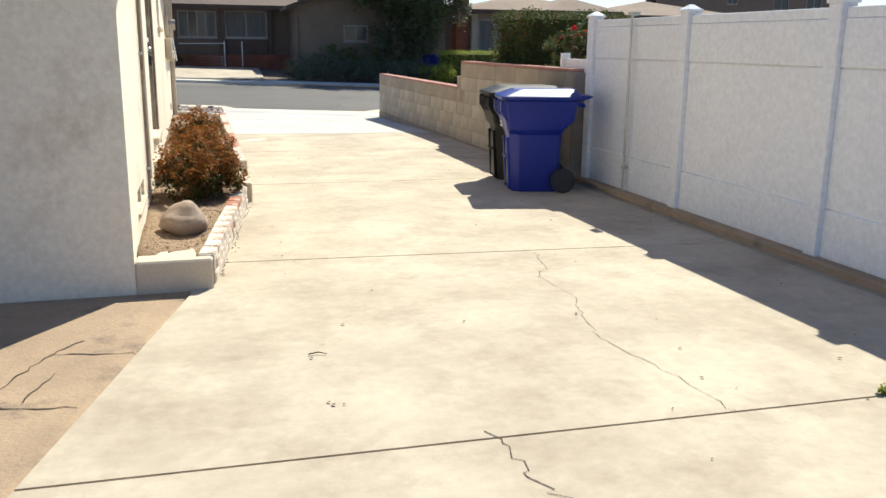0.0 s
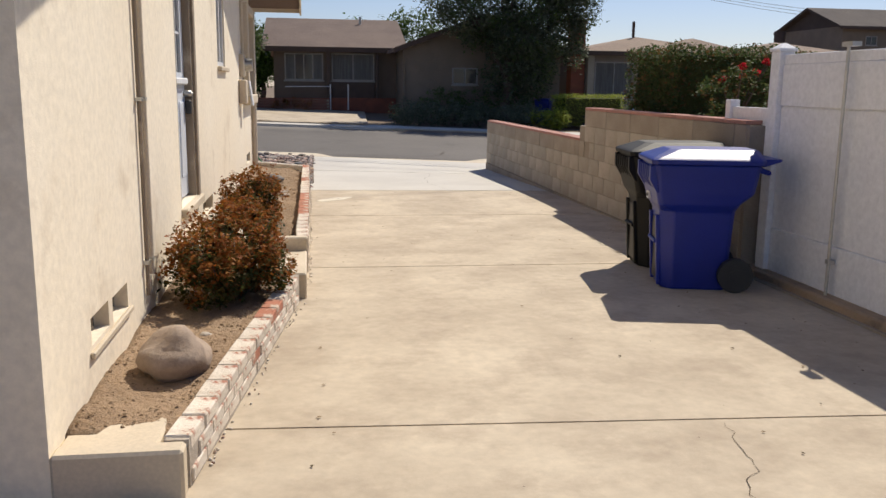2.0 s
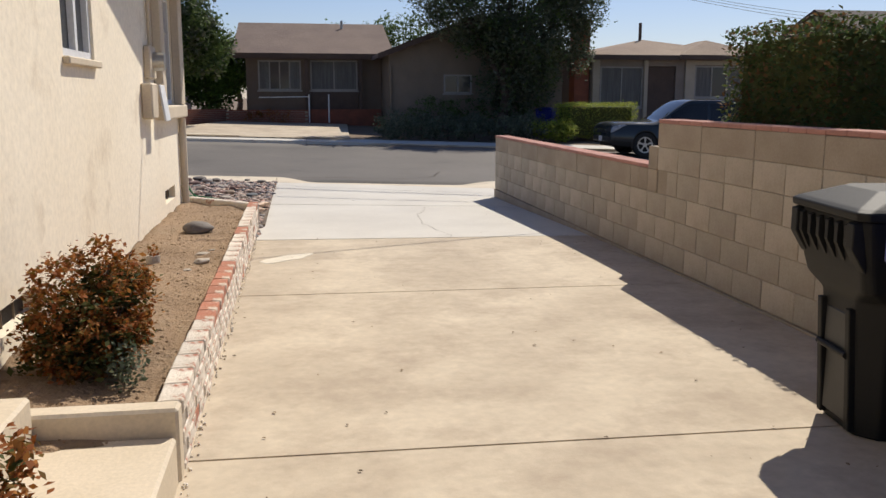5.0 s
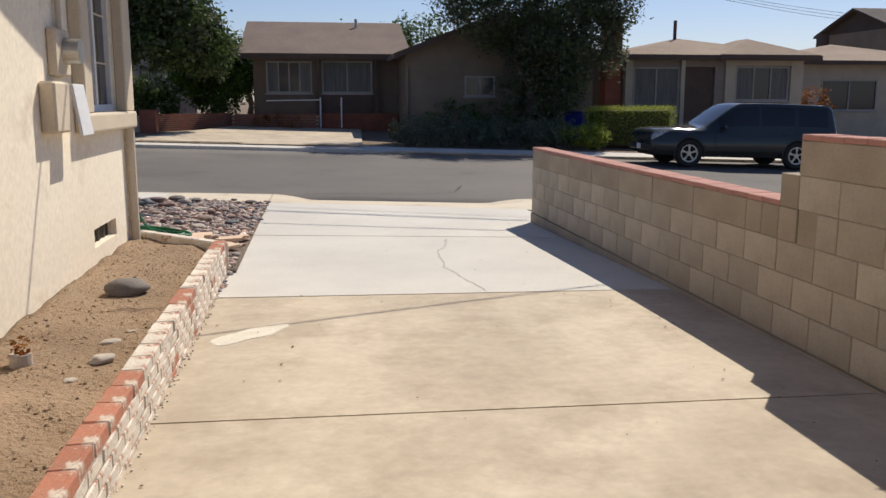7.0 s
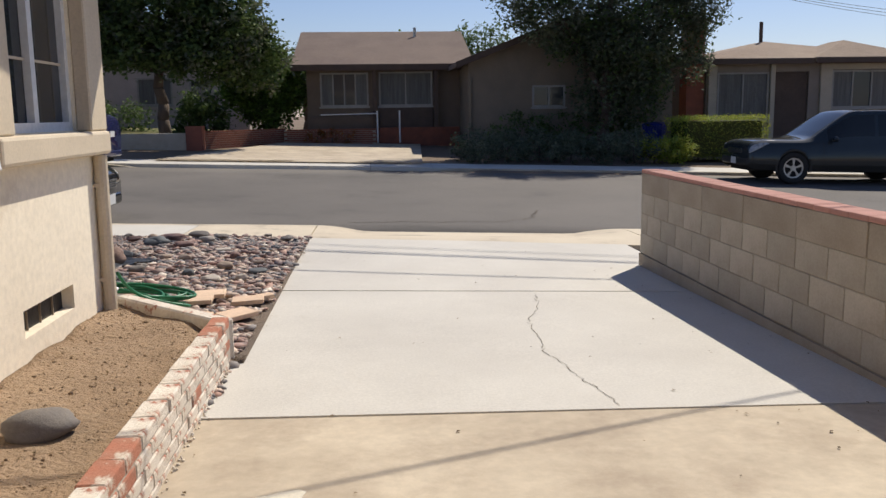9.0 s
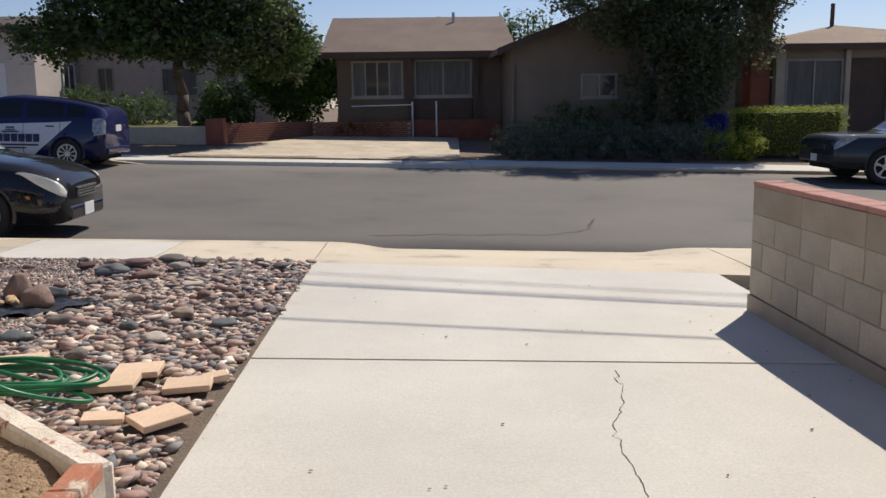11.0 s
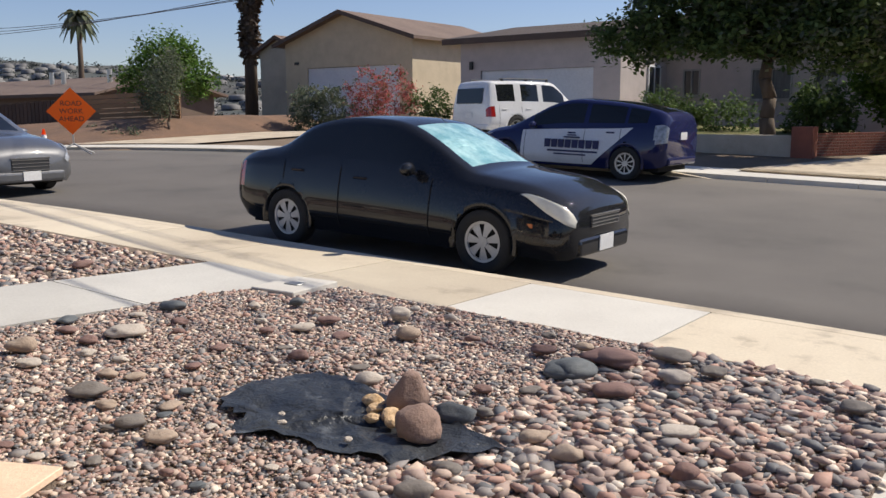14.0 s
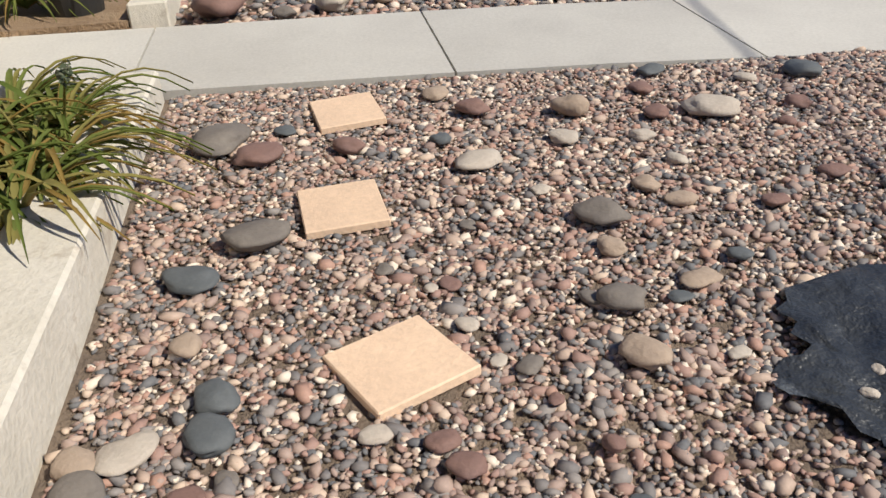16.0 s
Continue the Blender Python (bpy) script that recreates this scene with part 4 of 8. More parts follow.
def cart(colour, label, m, group):
    """A household wheeled bin; its front faces -x, the hinge and wheels are at +x."""
    c = thing("wheeled_bin", label, "bin", m, group)
    bm = bmesh.new()
    lv = [eight(bm, -0.255, 0.23, 0.215, 0.075, 0.03, 0.0), eight(bm, -0.295, 0.255, 0.25, 0.095, 0.035, 0.60), eight(bm, -0.325, 0.275, 0.285, 0.035, 0.035, 0.655),
          eight(bm, -0.345, 0.375, 0.30, 0.03, 0.04, 0.74), eight(bm, -0.375, 0.41, 0.318, 0.03, 0.04, 0.955)]
    body = part("body", soften(loft(bm, lv), 0.012), colour, c)
    bm = bmesh.new()
    lv = [eight(bm, -0.395, 0.43, 0.335, 0.035, 0.04, 0.957), eight(bm, -0.40, 0.435, 0.338, 0.035, 0.04, 0.99), eight(bm, -0.375, 0.43, 0.315, 0.04, 0.04, 1.005), eight(bm, -0.235, 0.41, 0.205, 0.06, 0.05, 1.062)]
    lid = part("lid", soften(loft(bm, lv), 0.007), colour, c, "closed hipped lid")
    bm = bmesh.new()
    prism(bm, [(0.425, 0.945), (0.55, 0.985), (0.555, 1.003), (0.425, 1.003)], -0.27, 0.27, "y")
    part("lid_lip", soften(bm, 0.006), colour, lid)
    for i in range(6):
        y = -0.21 + 0.084 * i
        bm = bmesh.new()
        prism(bm, [(-0.372, 0.94), (-0.392, 0.93), (-0.392, 0.85), (-0.352, 0.77), (-0.345, 0.77)], y - 0.014, y + 0.014, "y")
        part("rib", bm, colour, body)
    for y in (-0.262, 0.262):
        bm = bmesh.new()
        prism(bm, [(-0.36, 0.955), (-0.402, 0.945), (-0.402, 0.84), (-0.345, 0.745), (-0.335, 0.745)], y - 0.03, y + 0.03, "y")
        part("scoop_cheek", soften(bm, 0.006), colour, body)
    bm = bmesh.new()
    cyl(bm, (0.47, -0.25, 0.90), (0.47, 0.25, 0.90), 0.016)
    for y in (-0.24, 0.24):
        cyl(bm, (0.38, y, 0.93), (0.47, y, 0.90), 0.02)
    part("handle", bm, colour, c)
    # no hollow is cut: a black plate paints the recess's shade
    part("grab_recess", one(-0.294, -0.268, -0.105, 0.105, 0.36, 0.53, bevel=0.006), M_BLACK, body, "black plate painting the shade of a front recess")
    part("grab_bar", cyl(bmesh.new(), (-0.305, -0.13, 0.355), (-0.305, 0.13, 0.355), 0.015), colour, body)
    # another black plate puts shade between the front rails
    part("front_channel", one(-0.280, -0.255, -0.105, 0.105, 0.05, 0.335, bevel=0.006), M_BLACK, body, "black plate painting the shade of a lower channel")
    for y in (-0.128, 0.128):
        bm = bmesh.new()
        prism(bm, [(-0.255, 0.02), (-0.283, 0.02), (-0.318, 0.56), (-0.28, 0.56)], y - 0.02, y + 0.02, "y")
        part("front_rail", soften(bm, 0.006), colour, body)
    part("axle", cyl(bmesh.new(), (0.27, -0.30, 0.13), (0.27, 0.30, 0.13), 0.012), M_METAL, c)
    for y in (-0.275, 0.275):
        w = part("wheel", cyl(bmesh.new(), (0.27, y - 0.03, 0.13), (0.27, y + 0.03, 0.13), 0.13, seg=24), M_BLACK, c, "black rubber wheel")
        part("hub", cyl(bmesh.new(), (0.27, y - 0.034, 0.13), (0.27, y + 0.034, 0.13), 0.05, seg=16), M_BLACK, w)
    return c


M_BINB = mat("blue_plastic", (0.006, 0.022, 0.27), (0.006, 0.018, 0.21), 0.38, 2, 90, 0.08)
M_BINK = mat("charcoal_plastic", (0.014, 0.0135, 0.012), (0.011, 0.011, 0.010), 0.6, 2, 90, 0.08, spec=0.25)
blue = cart(M_BINB, "royal blue wheeled bin with its lid shut", pose(3.45, 8.62, 0, 0, 0, -12), "wheeled bins by the fence")
black = cart(M_BINK, "charcoal wheeled bin with a dusty lid", pose(3.56, 9.42, 0, 0, 0, -8), "wheeled bins by the fence")
sticker = part("label_plate", one(-0.352, -0.325, 0.02, 0.11, 0.665, 0.72), M_WHITE, blue, "small white plate with worn print")
part("print_bar", one(-0.356, -0.345, 0.035, 0.095, 0.683, 0.703), M_BLACK, sticker)

def words(text, size, material, m, name, parent, depth=0.002, align="LEFT"):
    """Raised lettering as a mesh, from the built-in font."""
    cu = bpy.data.curves.new(name, "FONT")
    cu.body, cu.size, cu.extrude, cu.align_x = text, size, depth, align
    tmp = bpy.data.objects.new(name, cu)
    scene.collection.objects.link(tmp)
    me = bpy.data.meshes.new_from_object(tmp.evaluated_get(bpy.context.evaluated_depsgraph_get()))
    bpy.data.objects.remove(tmp)
    me.materials.clear()
    me.materials.append(material)
    ob = new(name, me)
    ob.parent = parent
    ob.matrix_basis = m
    return ob


M_TEXTW = mat("white_print", (0.75, 0.75, 0.75), (0.7, 0.7, 0.7), 0.6, 5, 50, 0)

# ---------------------------------------------------------------- gravel yard
FAB = [(-2.12, 18.97), (-2.15, 19.28), (-2.05, 19.45), (-1.9, 19.53), (-1.7, 19.45), (-1.5, 19.46), (-1.2, 19.42), (-1.0, 19.31), (-0.8, 19.26), (-0.87, 19.12), (-0.96, 18.97), (-1.02, 18.86), (-1.14, 18.87), (-1.29, 18.81), (-1.52, 18.83), (-1.69, 18.76), (-1.79, 18.72), (-1.85, 18.85), (-2.01, 18.87)]


def inside(px, py, poly):
    hit = np.zeros(len(px), bool)
    for (x0, y0), (x1, y1) in zip(poly, poly[1:] + poly[:1]):
        c = ((y0 > py) != (y1 > py))
        hit ^= c & (px < (x1 - x0) * (py - y0) / (y1 - y0 + 1e-12) + x0)
    return hit


def path_r(y): return -4.46 + 0.107 * (y - 16.8)
def path_l(y): return path_r(y) - 1.2


def bed_z(x, y):
    if x < path_r(y) - 0.04:
        return yard_z(x, y) - 0.12
    return yard_z(x, y) - 0.02 - 0.035 * smooth01((y - 20.0) / 1.2) + 0.02 * noise.noise(Vector((x * 1.5, y * 1.5, 3)))


M_DRYLEAF = leaf_mat("dry_leaf", [(0.13, 0.085, 0.045), (0.22, 0.15, 0.08), (0.08, 0.055, 0.03)])
M_BED = mat("gravel_fines", (0.24, 0.18, 0.13), (0.17, 0.13, 0.10), 1.0, 2, 50, 1.0, 70, dist=0.02)
setting("gravel_bed", strip(steps(-4.6, 0.56, 0.1), lambda x: 16.85 if x < -0.45 else 15.95, lambda x: 21.34, bed_z, 44, 0.12), M_BED, "fine brown grit under the pebbles", "ground", True)
setting("gravel_bed", strip(steps(-17, -5.0, 0.12), lambda x: 14.5, lambda x: near_in(x) - 0.005, lambda x, y: hx(x) + (0.0 if x < path_l(y) + 0.04 else -0.12), 20, 0.12), M_BED, "fine brown grit of the far yard", "ground", True)
ICO0_V = np.array([(math.cos(radians(72 * i)) * 0.894, math.sin(radians(72 * i)) * 0.894, 0.447) for i in range(5)] + [(math.cos(radians(72 * i + 36)) * 0.894, math.sin(radians(72 * i + 36)) * 0.894, -0.447) for i in range(5)] + [(0, 0, 1), (0, 0, -1)])
ICO0_F = np.array([(10, i, (i + 1) % 5) for i in range(5)] + [(i, 5 + i, (i + 1) % 5) for i in range(5)] + [(5 + i, 5 + (i + 1) % 5, (i + 1) % 5) for i in range(5)] + [(11, 5 + (i + 1) % 5, 5 + i) for i in range(5)])


PAV = [(-2.05, 17.82), (-2.97, 17.73), (-3.9, 17.81), (-0.01, 17.44), (0.05, 17.65), (0.38, 17.39), (0.37, 16.93), (-0.66, 17.85)]


def pebbles(name, label, n, x0, x1, y0, y1, keep, zf, r0, r1, seed, V, F, grow=None, thick=(0.38, 0.66), tip=0.4):
    rs = np.random.RandomState(seed)
    x, y = rs.uniform(x0, x1, n), rs.uniform(y0, y1, n)
    ok = keep(x, y)
    x, y = x[ok], y[ok]
    k = len(x)
    r = r0 + (r1 - r0) * rs.beta(1.3, 3.2, k)
    if grow is not None:
        r = r * grow(x, y)
    fl = [(PAV[q][0], PAV[q][1]) for q in range(len(PAV))]
    for px, py in fl:
        far = (np.abs(x - px) > 0.16) | (np.abs(y - py) > 0.15)
        x, y, r = x[far], y[far], r[far]
    k = len(x)
    z = np.array([zf(a, b) for a, b in zip(x, y)]) + r * rs.uniform(0.1, 0.55, k)
    size = np.stack([r * rs.uniform(0.95, 1.5, k), r * rs.uniform(0.75, 1.05, k), r * rs.uniform(thick[0], thick[1], k)], 1)
    me = scatter_mesh(name, V, F, np.stack([x, y, z], 1), turns(rs, k, tip), size, M_GRAVEL, True)
    ob = new(name, me)
    return tagged(ob, label, "gravel", "", "stuff")


def yard_keep(x, y):
    return (x > path_r(y) + 0.03) & (x < 0.50 + 0.01 * (y - 15)) & ~inside(x, y, FAB) & ((x < -1.2) | (y > 16.98) | ((x > -0.36) & (x + 1.03 * (y - 15.95) > 0.60)))


def jittered(V, k, amount):
    return V * (1 + np.random.RandomState(k).uniform(-amount, amount, (len(V), 1)))


for q in range(3):
    pebbles("gravel", "mixed red, grey and tan river pebbles", 6200, -4.5, 0.45, 17.0, 21.3, lambda x, y: yard_keep(x, y) & (x < -1.0), bed_z, 0.011, 0.034, 1 + 10 * q, jittered(ICO_V, q, 0.32), ICO_F)
    pebbles("gravel", "small mixed river pebbles", 19000, -4.5, 0.45, 17.0, 21.3, lambda x, y: yard_keep(x, y) & (x < -0.9), lambda x, y: bed_z(x, y) + 0.004, 0.0075, 0.0175, 2 + 10 * q, jittered(ICO0_V, q + 5, 0.36), ICO0_F)
    pebbles("gravel", "larger mixed river pebbles beside the drive", 2300, -1.0, 0.56, 16.0, 21.3, yard_keep, bed_z, 0.020, 0.062, 3 + 10 * q, jittered(ICO_V, q + 9, 0.3), ICO_F, None, (0.26, 0.46), 0.24)
    pebbles("gravel", "mixed river pebbles of the far yard", 9000, -15, -4.6, 15.5, 21.4, lambda x, y: (x < path_l(y) - 0.03) & (y < 21.2) & (x > -14 + 0.5 * (21.3 - y)), lambda x, y: hx(x) + 0.0, 0.014, 0.05, 4 + 10 * q, jittered(ICO0_V, q + 12, 0.34), ICO0_F)
pebbles("gravel", "small pebbles between the larger ones", 11000, -1.2, 0.56, 16.0, 21.3, yard_keep, bed_z, 0.010, 0.024, 5, jittered(ICO0_V, 30, 0.25), ICO0_F)

bed_edge = setting("gravel_bed", strip(steps(14.95, 17.05, 0.15), lambda v: 0.20, lambda v: 0.50, lambda v, x: -0.012, 3, 0.1), M_BED, "grit strip between planter and drive", "ground", True)
bed_edge.matrix_basis = Matrix(((0, 1, 0, 0), (1, 0, 0, 0), (0, 0, 1, 0), (0, 0, 0, 1)))
pebbles("gravel", "pebbles spilled along the planter's end", 620, 0.33, 0.51, 15.1, 17.05, lambda x, y: x > 0.35, lambda x, y: -0.01, 0.012, 0.045, 77, jittered(ICO_V, 31, 0.2), ICO_F)
rs = np.random.RandomState(41)
n = 2600
yy = rs.uniform(5.65, 16.75, n)
uu = rs.uniform(0.03, 0.97, n)
xx = -0.41 + (np.array([plant_edge(v) for v in yy]) - 0.09 + 0.41) * uu
pz = np.array([bed_height(u, v) for u, v in zip(uu, yy)])
sz = 0.003 + 0.016 * rs.beta(1, 5, n)
tagged(new("soil_clods", scatter_mesh("soil_clods", jittered(ICO0_V, 6, 0.3), ICO0_F, np.stack([xx, yy, pz], 1), turns(rs, n), np.stack([sz, sz, sz * 0.7], 1), M_SOIL)), "loose clods and grit over the planter soil", "soil", "", "stuff")
n = 420
k = rs.randint(0, 2600, n)
sz = 0.03 * rs.uniform(0.4, 1.3, n)
tagged(new("leaf_litter", scatter_mesh("leaf_litter", LEAF_V, LEAF_F, np.stack([xx[k], yy[k], pz[k] + 0.008], 1), turns(rs, n, 0.15), np.stack([sz * 0.6, sz, sz], 1), M_DRYLEAF)), "dry fallen leaves on the planter soil", "leaves", "", "stuff")

# cobbles that stand out: x, y, half-sizes, kind
kinds = {"g": (M_STONE_G, "rounded grey cobble among the pebbles"), "r": (M_STONE_R, "reddish brown cobble among the pebbles"), "b": (M_STONE_B, "dark blue-grey cobble among the pebbles"),
         "w": (M_STONE_W, "pale cream cobble among the pebbles"), "t": (M_STONE_T, "tan cobble among the pebbles")}
COBBLES = [(-1.01, 20.37, 0.161, 0.5, 'b'), (-0.94, 20.72, 0.157, 0.4, 'r'), (-0.95, 20.73, 0.151, 0.35, 'r'), (-1.04, 20.33, 0.143, 0.5, 'b'), (-0.7, 20.97, 0.117, 0.5, 'g'), (-0.69, 20.21, 0.105, 0.6, 'r'), (-0.88, 18.3, 0.105, 0.5, 'b'), (-0.71, 20.21, 0.095, 0.5, 'r'), (-0.53, 20.61, 0.093, 0.6, 'w'), (-0.06, 18.31, 0.092, 0.5, 'w'), (-0.24, 19.9, 0.088, 0.4, 'w'), (0.33, 20.75, 0.086, 0.45, 'g')]
SEEN = {
    "g": [(-3.69, 17.27, 0.150), (-2.68, 18.56, 0.093), (-2.80, 17.45, 0.115), (-1.74, 17.08, 0.079), (-1.72, 17.40, 0.033), (-1.97, 18.14, 0.042), (-2.23, 18.39, 0.041), (-2.19, 18.46, 0.071), (-2.52, 17.83, 0.035), (-1.95, 19.71, 0.055), (-1.46, 17.97, 0.039), (-2.74, 18.13, 0.036), (-2.55, 19.71, 0.044)],
    "r": [(-3.50, 17.44, 0.118), (-3.45, 19.68, 0.058), (-2.65, 19.16, 0.051), (-1.65, 17.31, 0.065), (-1.65, 17.92, 0.048), (-1.74, 17.88, 0.043), (-2.40, 18.01, 0.038), (-2.89, 19.90, 0.048), (-2.44, 20.10, 0.070), (-2.77, 20.33, 0.079), (-1.65, 18.25, 0.031), (-1.83, 18.17, 0.024)],
    "b": [(-3.75, 17.54, 0.053), (-3.47, 18.16, 0.051), (-3.80, 19.89, 0.101), (-2.59, 17.25, 0.089), (-2.00, 17.36, 0.069), (-1.87, 17.35, 0.075), (-2.18, 18.63, 0.038), (-1.47, 18.25, 0.032), (-2.36, 18.89, 0.042)],
    "w": [(-3.21, 18.26, 0.101), (-3.04, 18.98, 0.044), (-3.48, 19.31, 0.117), (-1.85, 17.17, 0.075), (-1.60, 17.55, 0.031), (-1.80, 17.73, 0.040), (-2.01, 18.07, 0.029), (-2.18, 18.02, 0.036), (-1.90, 18.67, 0.032), (-2.39, 17.95, 0.025), (-2.75, 20.08, 0.068), (-2.93, 18.43, 0.041), (-1.38, 18.54, 0.030)],
    "t": [(-2.74, 18.87, 0.059), (-2.87, 18.79, 0.056), (-1.83, 17.06, 0.060), (-2.25, 18.72, 0.059), (-2.48, 18.53, 0.051)],
}
for k, spots in SEEN.items():
    COBBLES += [(a, b, r, (0.42, 0.62, 0.5)[i % 3], k) for i, (a, b, r) in enumerate(spots)]
rc = random.Random(19)
while len(COBBLES) < 120:
    a, b = rc.uniform(-4.1, 0.38), rc.uniform(17.1, 21.1)
    if all((a - q[0]) ** 2 + (b - q[1]) ** 2 > 0.05 for q in COBBLES) and not inside(np.array([a]), np.array([b]), FAB)[0] and (abs(a + 3.78) > 0.45 or abs(b - 21.02) > 0.5) and all(abs(a - p[0]) > 0.25 or abs(b - p[1]) > 0.25 for p in PAV) and a > path_r(b) + 0.15:
        COBBLES.append((a, b, rc.uniform(0.035, 0.08), rc.uniform(0.5, 1.0), rc.choice("gwtrwb")))
for i, (a, b, r, asp, k) in enumerate(COBBLES):
    if inside(np.array([a, a - 0.1, a + 0.1, a]), np.array([b, b, b, b + 0.1]), FAB).any():
        continue
    stone(a, b, yard_z(a, b) - 0.005, (r, r * 0.8, r * min(0.75, asp * 0.62)), kinds[k][0], kinds[k][1], 40 + i, i * 67 % 180 - 90 if asp < 0.55 else i * 31 % 60, "cobbles in the gravel yard")
rf = random.Random(12)
for i in range(34):
    x, y = rf.uniform(-11, -5.6), rf.uniform(16.4, 20.6)
    if x > path_l(y) - 0.25 or x < -13 + 0.5 * (21.3 - y):
        continue
    r = rf.uniform(0.09, 0.2) if i % 3 == 0 else rf.uniform(0.06, 0.11)
    k = "grrwtg"[i % 6]
    stone(x, y, hx(x) + 0.02, (r * 1.25, r, r * 0.55), kinds[k][0], kinds[k][1].replace("among the pebbles", "in the far yard"), 120 + i, rf.uniform(0, 180), "cobbles in the far yard")
for i, (x, y, r, k) in enumerate(((-5.95, 17.15, 0.17, "r"), (-5.85, 17.85, 0.1, "w"), (-5.95, 18.2, 0.07, "t"), (-5.75, 17.55, 0.06, "g"))):
    stone(x, y, hx(x) + 0.02, (r * 1.3, r, r * 0.6), kinds[k][0], kinds[k][1].replace("among the pebbles", "by the path"), 160 + i, 20 * i, "cobbles in the far yard")

# weed cloth laid bare, with the heap of rocks on it
M_STONE_PK = mat("brown_rock", (0.30, 0.20, 0.155), (0.24, 0.16, 0.125), 0.9, 6, 50, 0.6, stain=(0.36, 0.26, 0.22), stain_scale=7)
M_CLOTH = mat("black_weed_cloth", (0.022, 0.025, 0.03), (0.045, 0.05, 0.056), 0.42, 4, 30, 1.0, 9, stain=(0.17, 0.185, 0.20), stain_scale=6, stain_at=(0.56, 0.78), dist=0.03)
bm = bmesh.new()
cx, cy = sum(p[0] for p in FAB) / len(FAB), sum(p[1] for p in FAB) / len(FAB)
rings_ = []
for q in range(14):
    f = q / 13 * 1.07
    rings_.append([bm.verts.new((cx + (x - cx) * f, cy + (y - cy) * f, yard_z(x, y) + 0.014 + 0.03 * noise.noise(Vector((cx + (x - cx) * f, cy + (y - cy) * f, 0)) * 5) + 0.022 * noise.noise(Vector((cx + (x - cx) * f, cy + (y - cy) * f, 7)) * 14))) for x, y in [((FAB[i // 3][0] * (3 - i % 3) + FAB[(i // 3 + 1) % len(FAB)][0] * (i % 3)) / 3 + rf.uniform(-0.02, 0.02), (FAB[i // 3][1] * (3 - i % 3) + FAB[(i // 3 + 1) % len(FAB)][1] * (i % 3)) / 3 + rf.uniform(-0.02, 0.02)) for i in range(3 * len(FAB))]])
for a, b in zip(rings_, rings_[1:]):
    for i in range(len(a)):
        j = (i + 1) % len(a)
        bm.faces.new((a[i], a[j], b[j], b[i]))
bmesh.ops.remove_doubles(bm, verts=bm.verts, dist=1e-5)
bmesh.ops.recalc_face_normals(bm, faces=bm.faces)
cloth = new("weed_cloth", mesh_of("weed_cloth", bm, M_CLOTH, True))
tagged(cloth, "creased black weed cloth bared among pebbles", "cloth")
stone(-1.10, 19.13, 0.085, (0.10, 0.10, 0.088), M_STONE_PK, "round brown boulder resting on the weed cloth", 201)


def peaked_rock(x, y, z, r, h, material, label, seed):
    """A three-sided lump of rock coming to a blunt point."""
    bm = bmesh.new()
    bmesh.ops.create_icosphere(bm, subdivisions=3, radius=1.0)
    for v in bm.verts:
        a = math.atan2(v.co.y, v.co.x)
        up = (v.co.z + 1) / 2
        k = (1 - 0.72 * up ** 1.4) * (1 + 0.12 * math.cos(3 * a + 0.8)) * (1 + 0.15 * noise.noise(v.co * 1.7 + Vector((seed, 0, 0))))
        flat = math.sqrt(max(0.02, 1 - v.co.z ** 2)) if v.co.z < 0 else 1.0 if v.co.z < 0.98 else 0.2
        n_ = Vector((v.co.x, v.co.y, 0))
        n_ = n_.normalized() if n_.length > 0.01 else n_
        v.co = Vector((n_.x * r * k * flat + 0.03 * up, n_.y * r * k * flat, up * h))
    s_ = new("rock", mesh_of("rock", bm, material, True))
    s_.matrix_basis = pose(x, y, z, 4, 0, 30)
    return tagged(s_, label, "rock")


peaked_rock(-1.36, 19.37, 0.085, 0.12, 0.20, M_STONE_PK, "pointed brown rock leaning beside the boulder", 5)
stone(-1.09, 19.40, 0.08, (0.09, 0.065, 0.05), M_STONE_B, "dark flat cobble at the cloth's edge", 207, 15)
M_OCHRE = mat("ochre_straw", (0.66, 0.48, 0.30), (0.52, 0.33, 0.16), 0.9, 12, 60, 1.0, 30, stain=(0.80, 0.50, 0.16), stain_scale=14, dist=0.02)
for i, (x, y, r) in enumerate(((-1.50, 19.30, 0.058), (-1.44, 19.24, 0.042), (-1.33, 19.22, 0.05), (-1.27, 19.15, 0.04), (-1.38, 19.15, 0.038))):
    stone(x, y, 0.10, (r, r * 0.75, r * 0.6), M_OCHRE, "yellow-ochre dried clump beside the boulder", 210 + i, 50 * i, "ochre clumps by the boulder")
for i, (x, y) in enumerate(((-1.75, 18.95), (-1.68, 18.88), (-1.3, 18.9), (-1.55, 19.1))):
    stone(x, y, 0.105, (0.022, 0.016, 0.012), M_STONE_W, "stray pale pebble on the weed cloth", 220 + i, 50 * i, "stray pebbles on the cloth")

# pavers
M_PAVER = mat("peach_paver", (0.78, 0.57, 0.40), (0.70, 0.51, 0.36), 0.9, 5, 60, 0.3, objrand=0.06)
pv = mesh_of("paver", one(-0.15, 0.15, -0.15, 0.15, -0.022, 0.010, bevel=0.004), M_PAVER)


def paver(x, y, z, turn, sx=1.0, sy=1.0, tx=0, ty=0):
    p = new("paver", pv)
    p.matrix_basis = pose(x, y, z, tx, ty, turn)
    p.scale = (sx, sy, 1)
    return tagged(p, "square peach concrete paver laid on the pebbles", "paver", "stepping pavers")


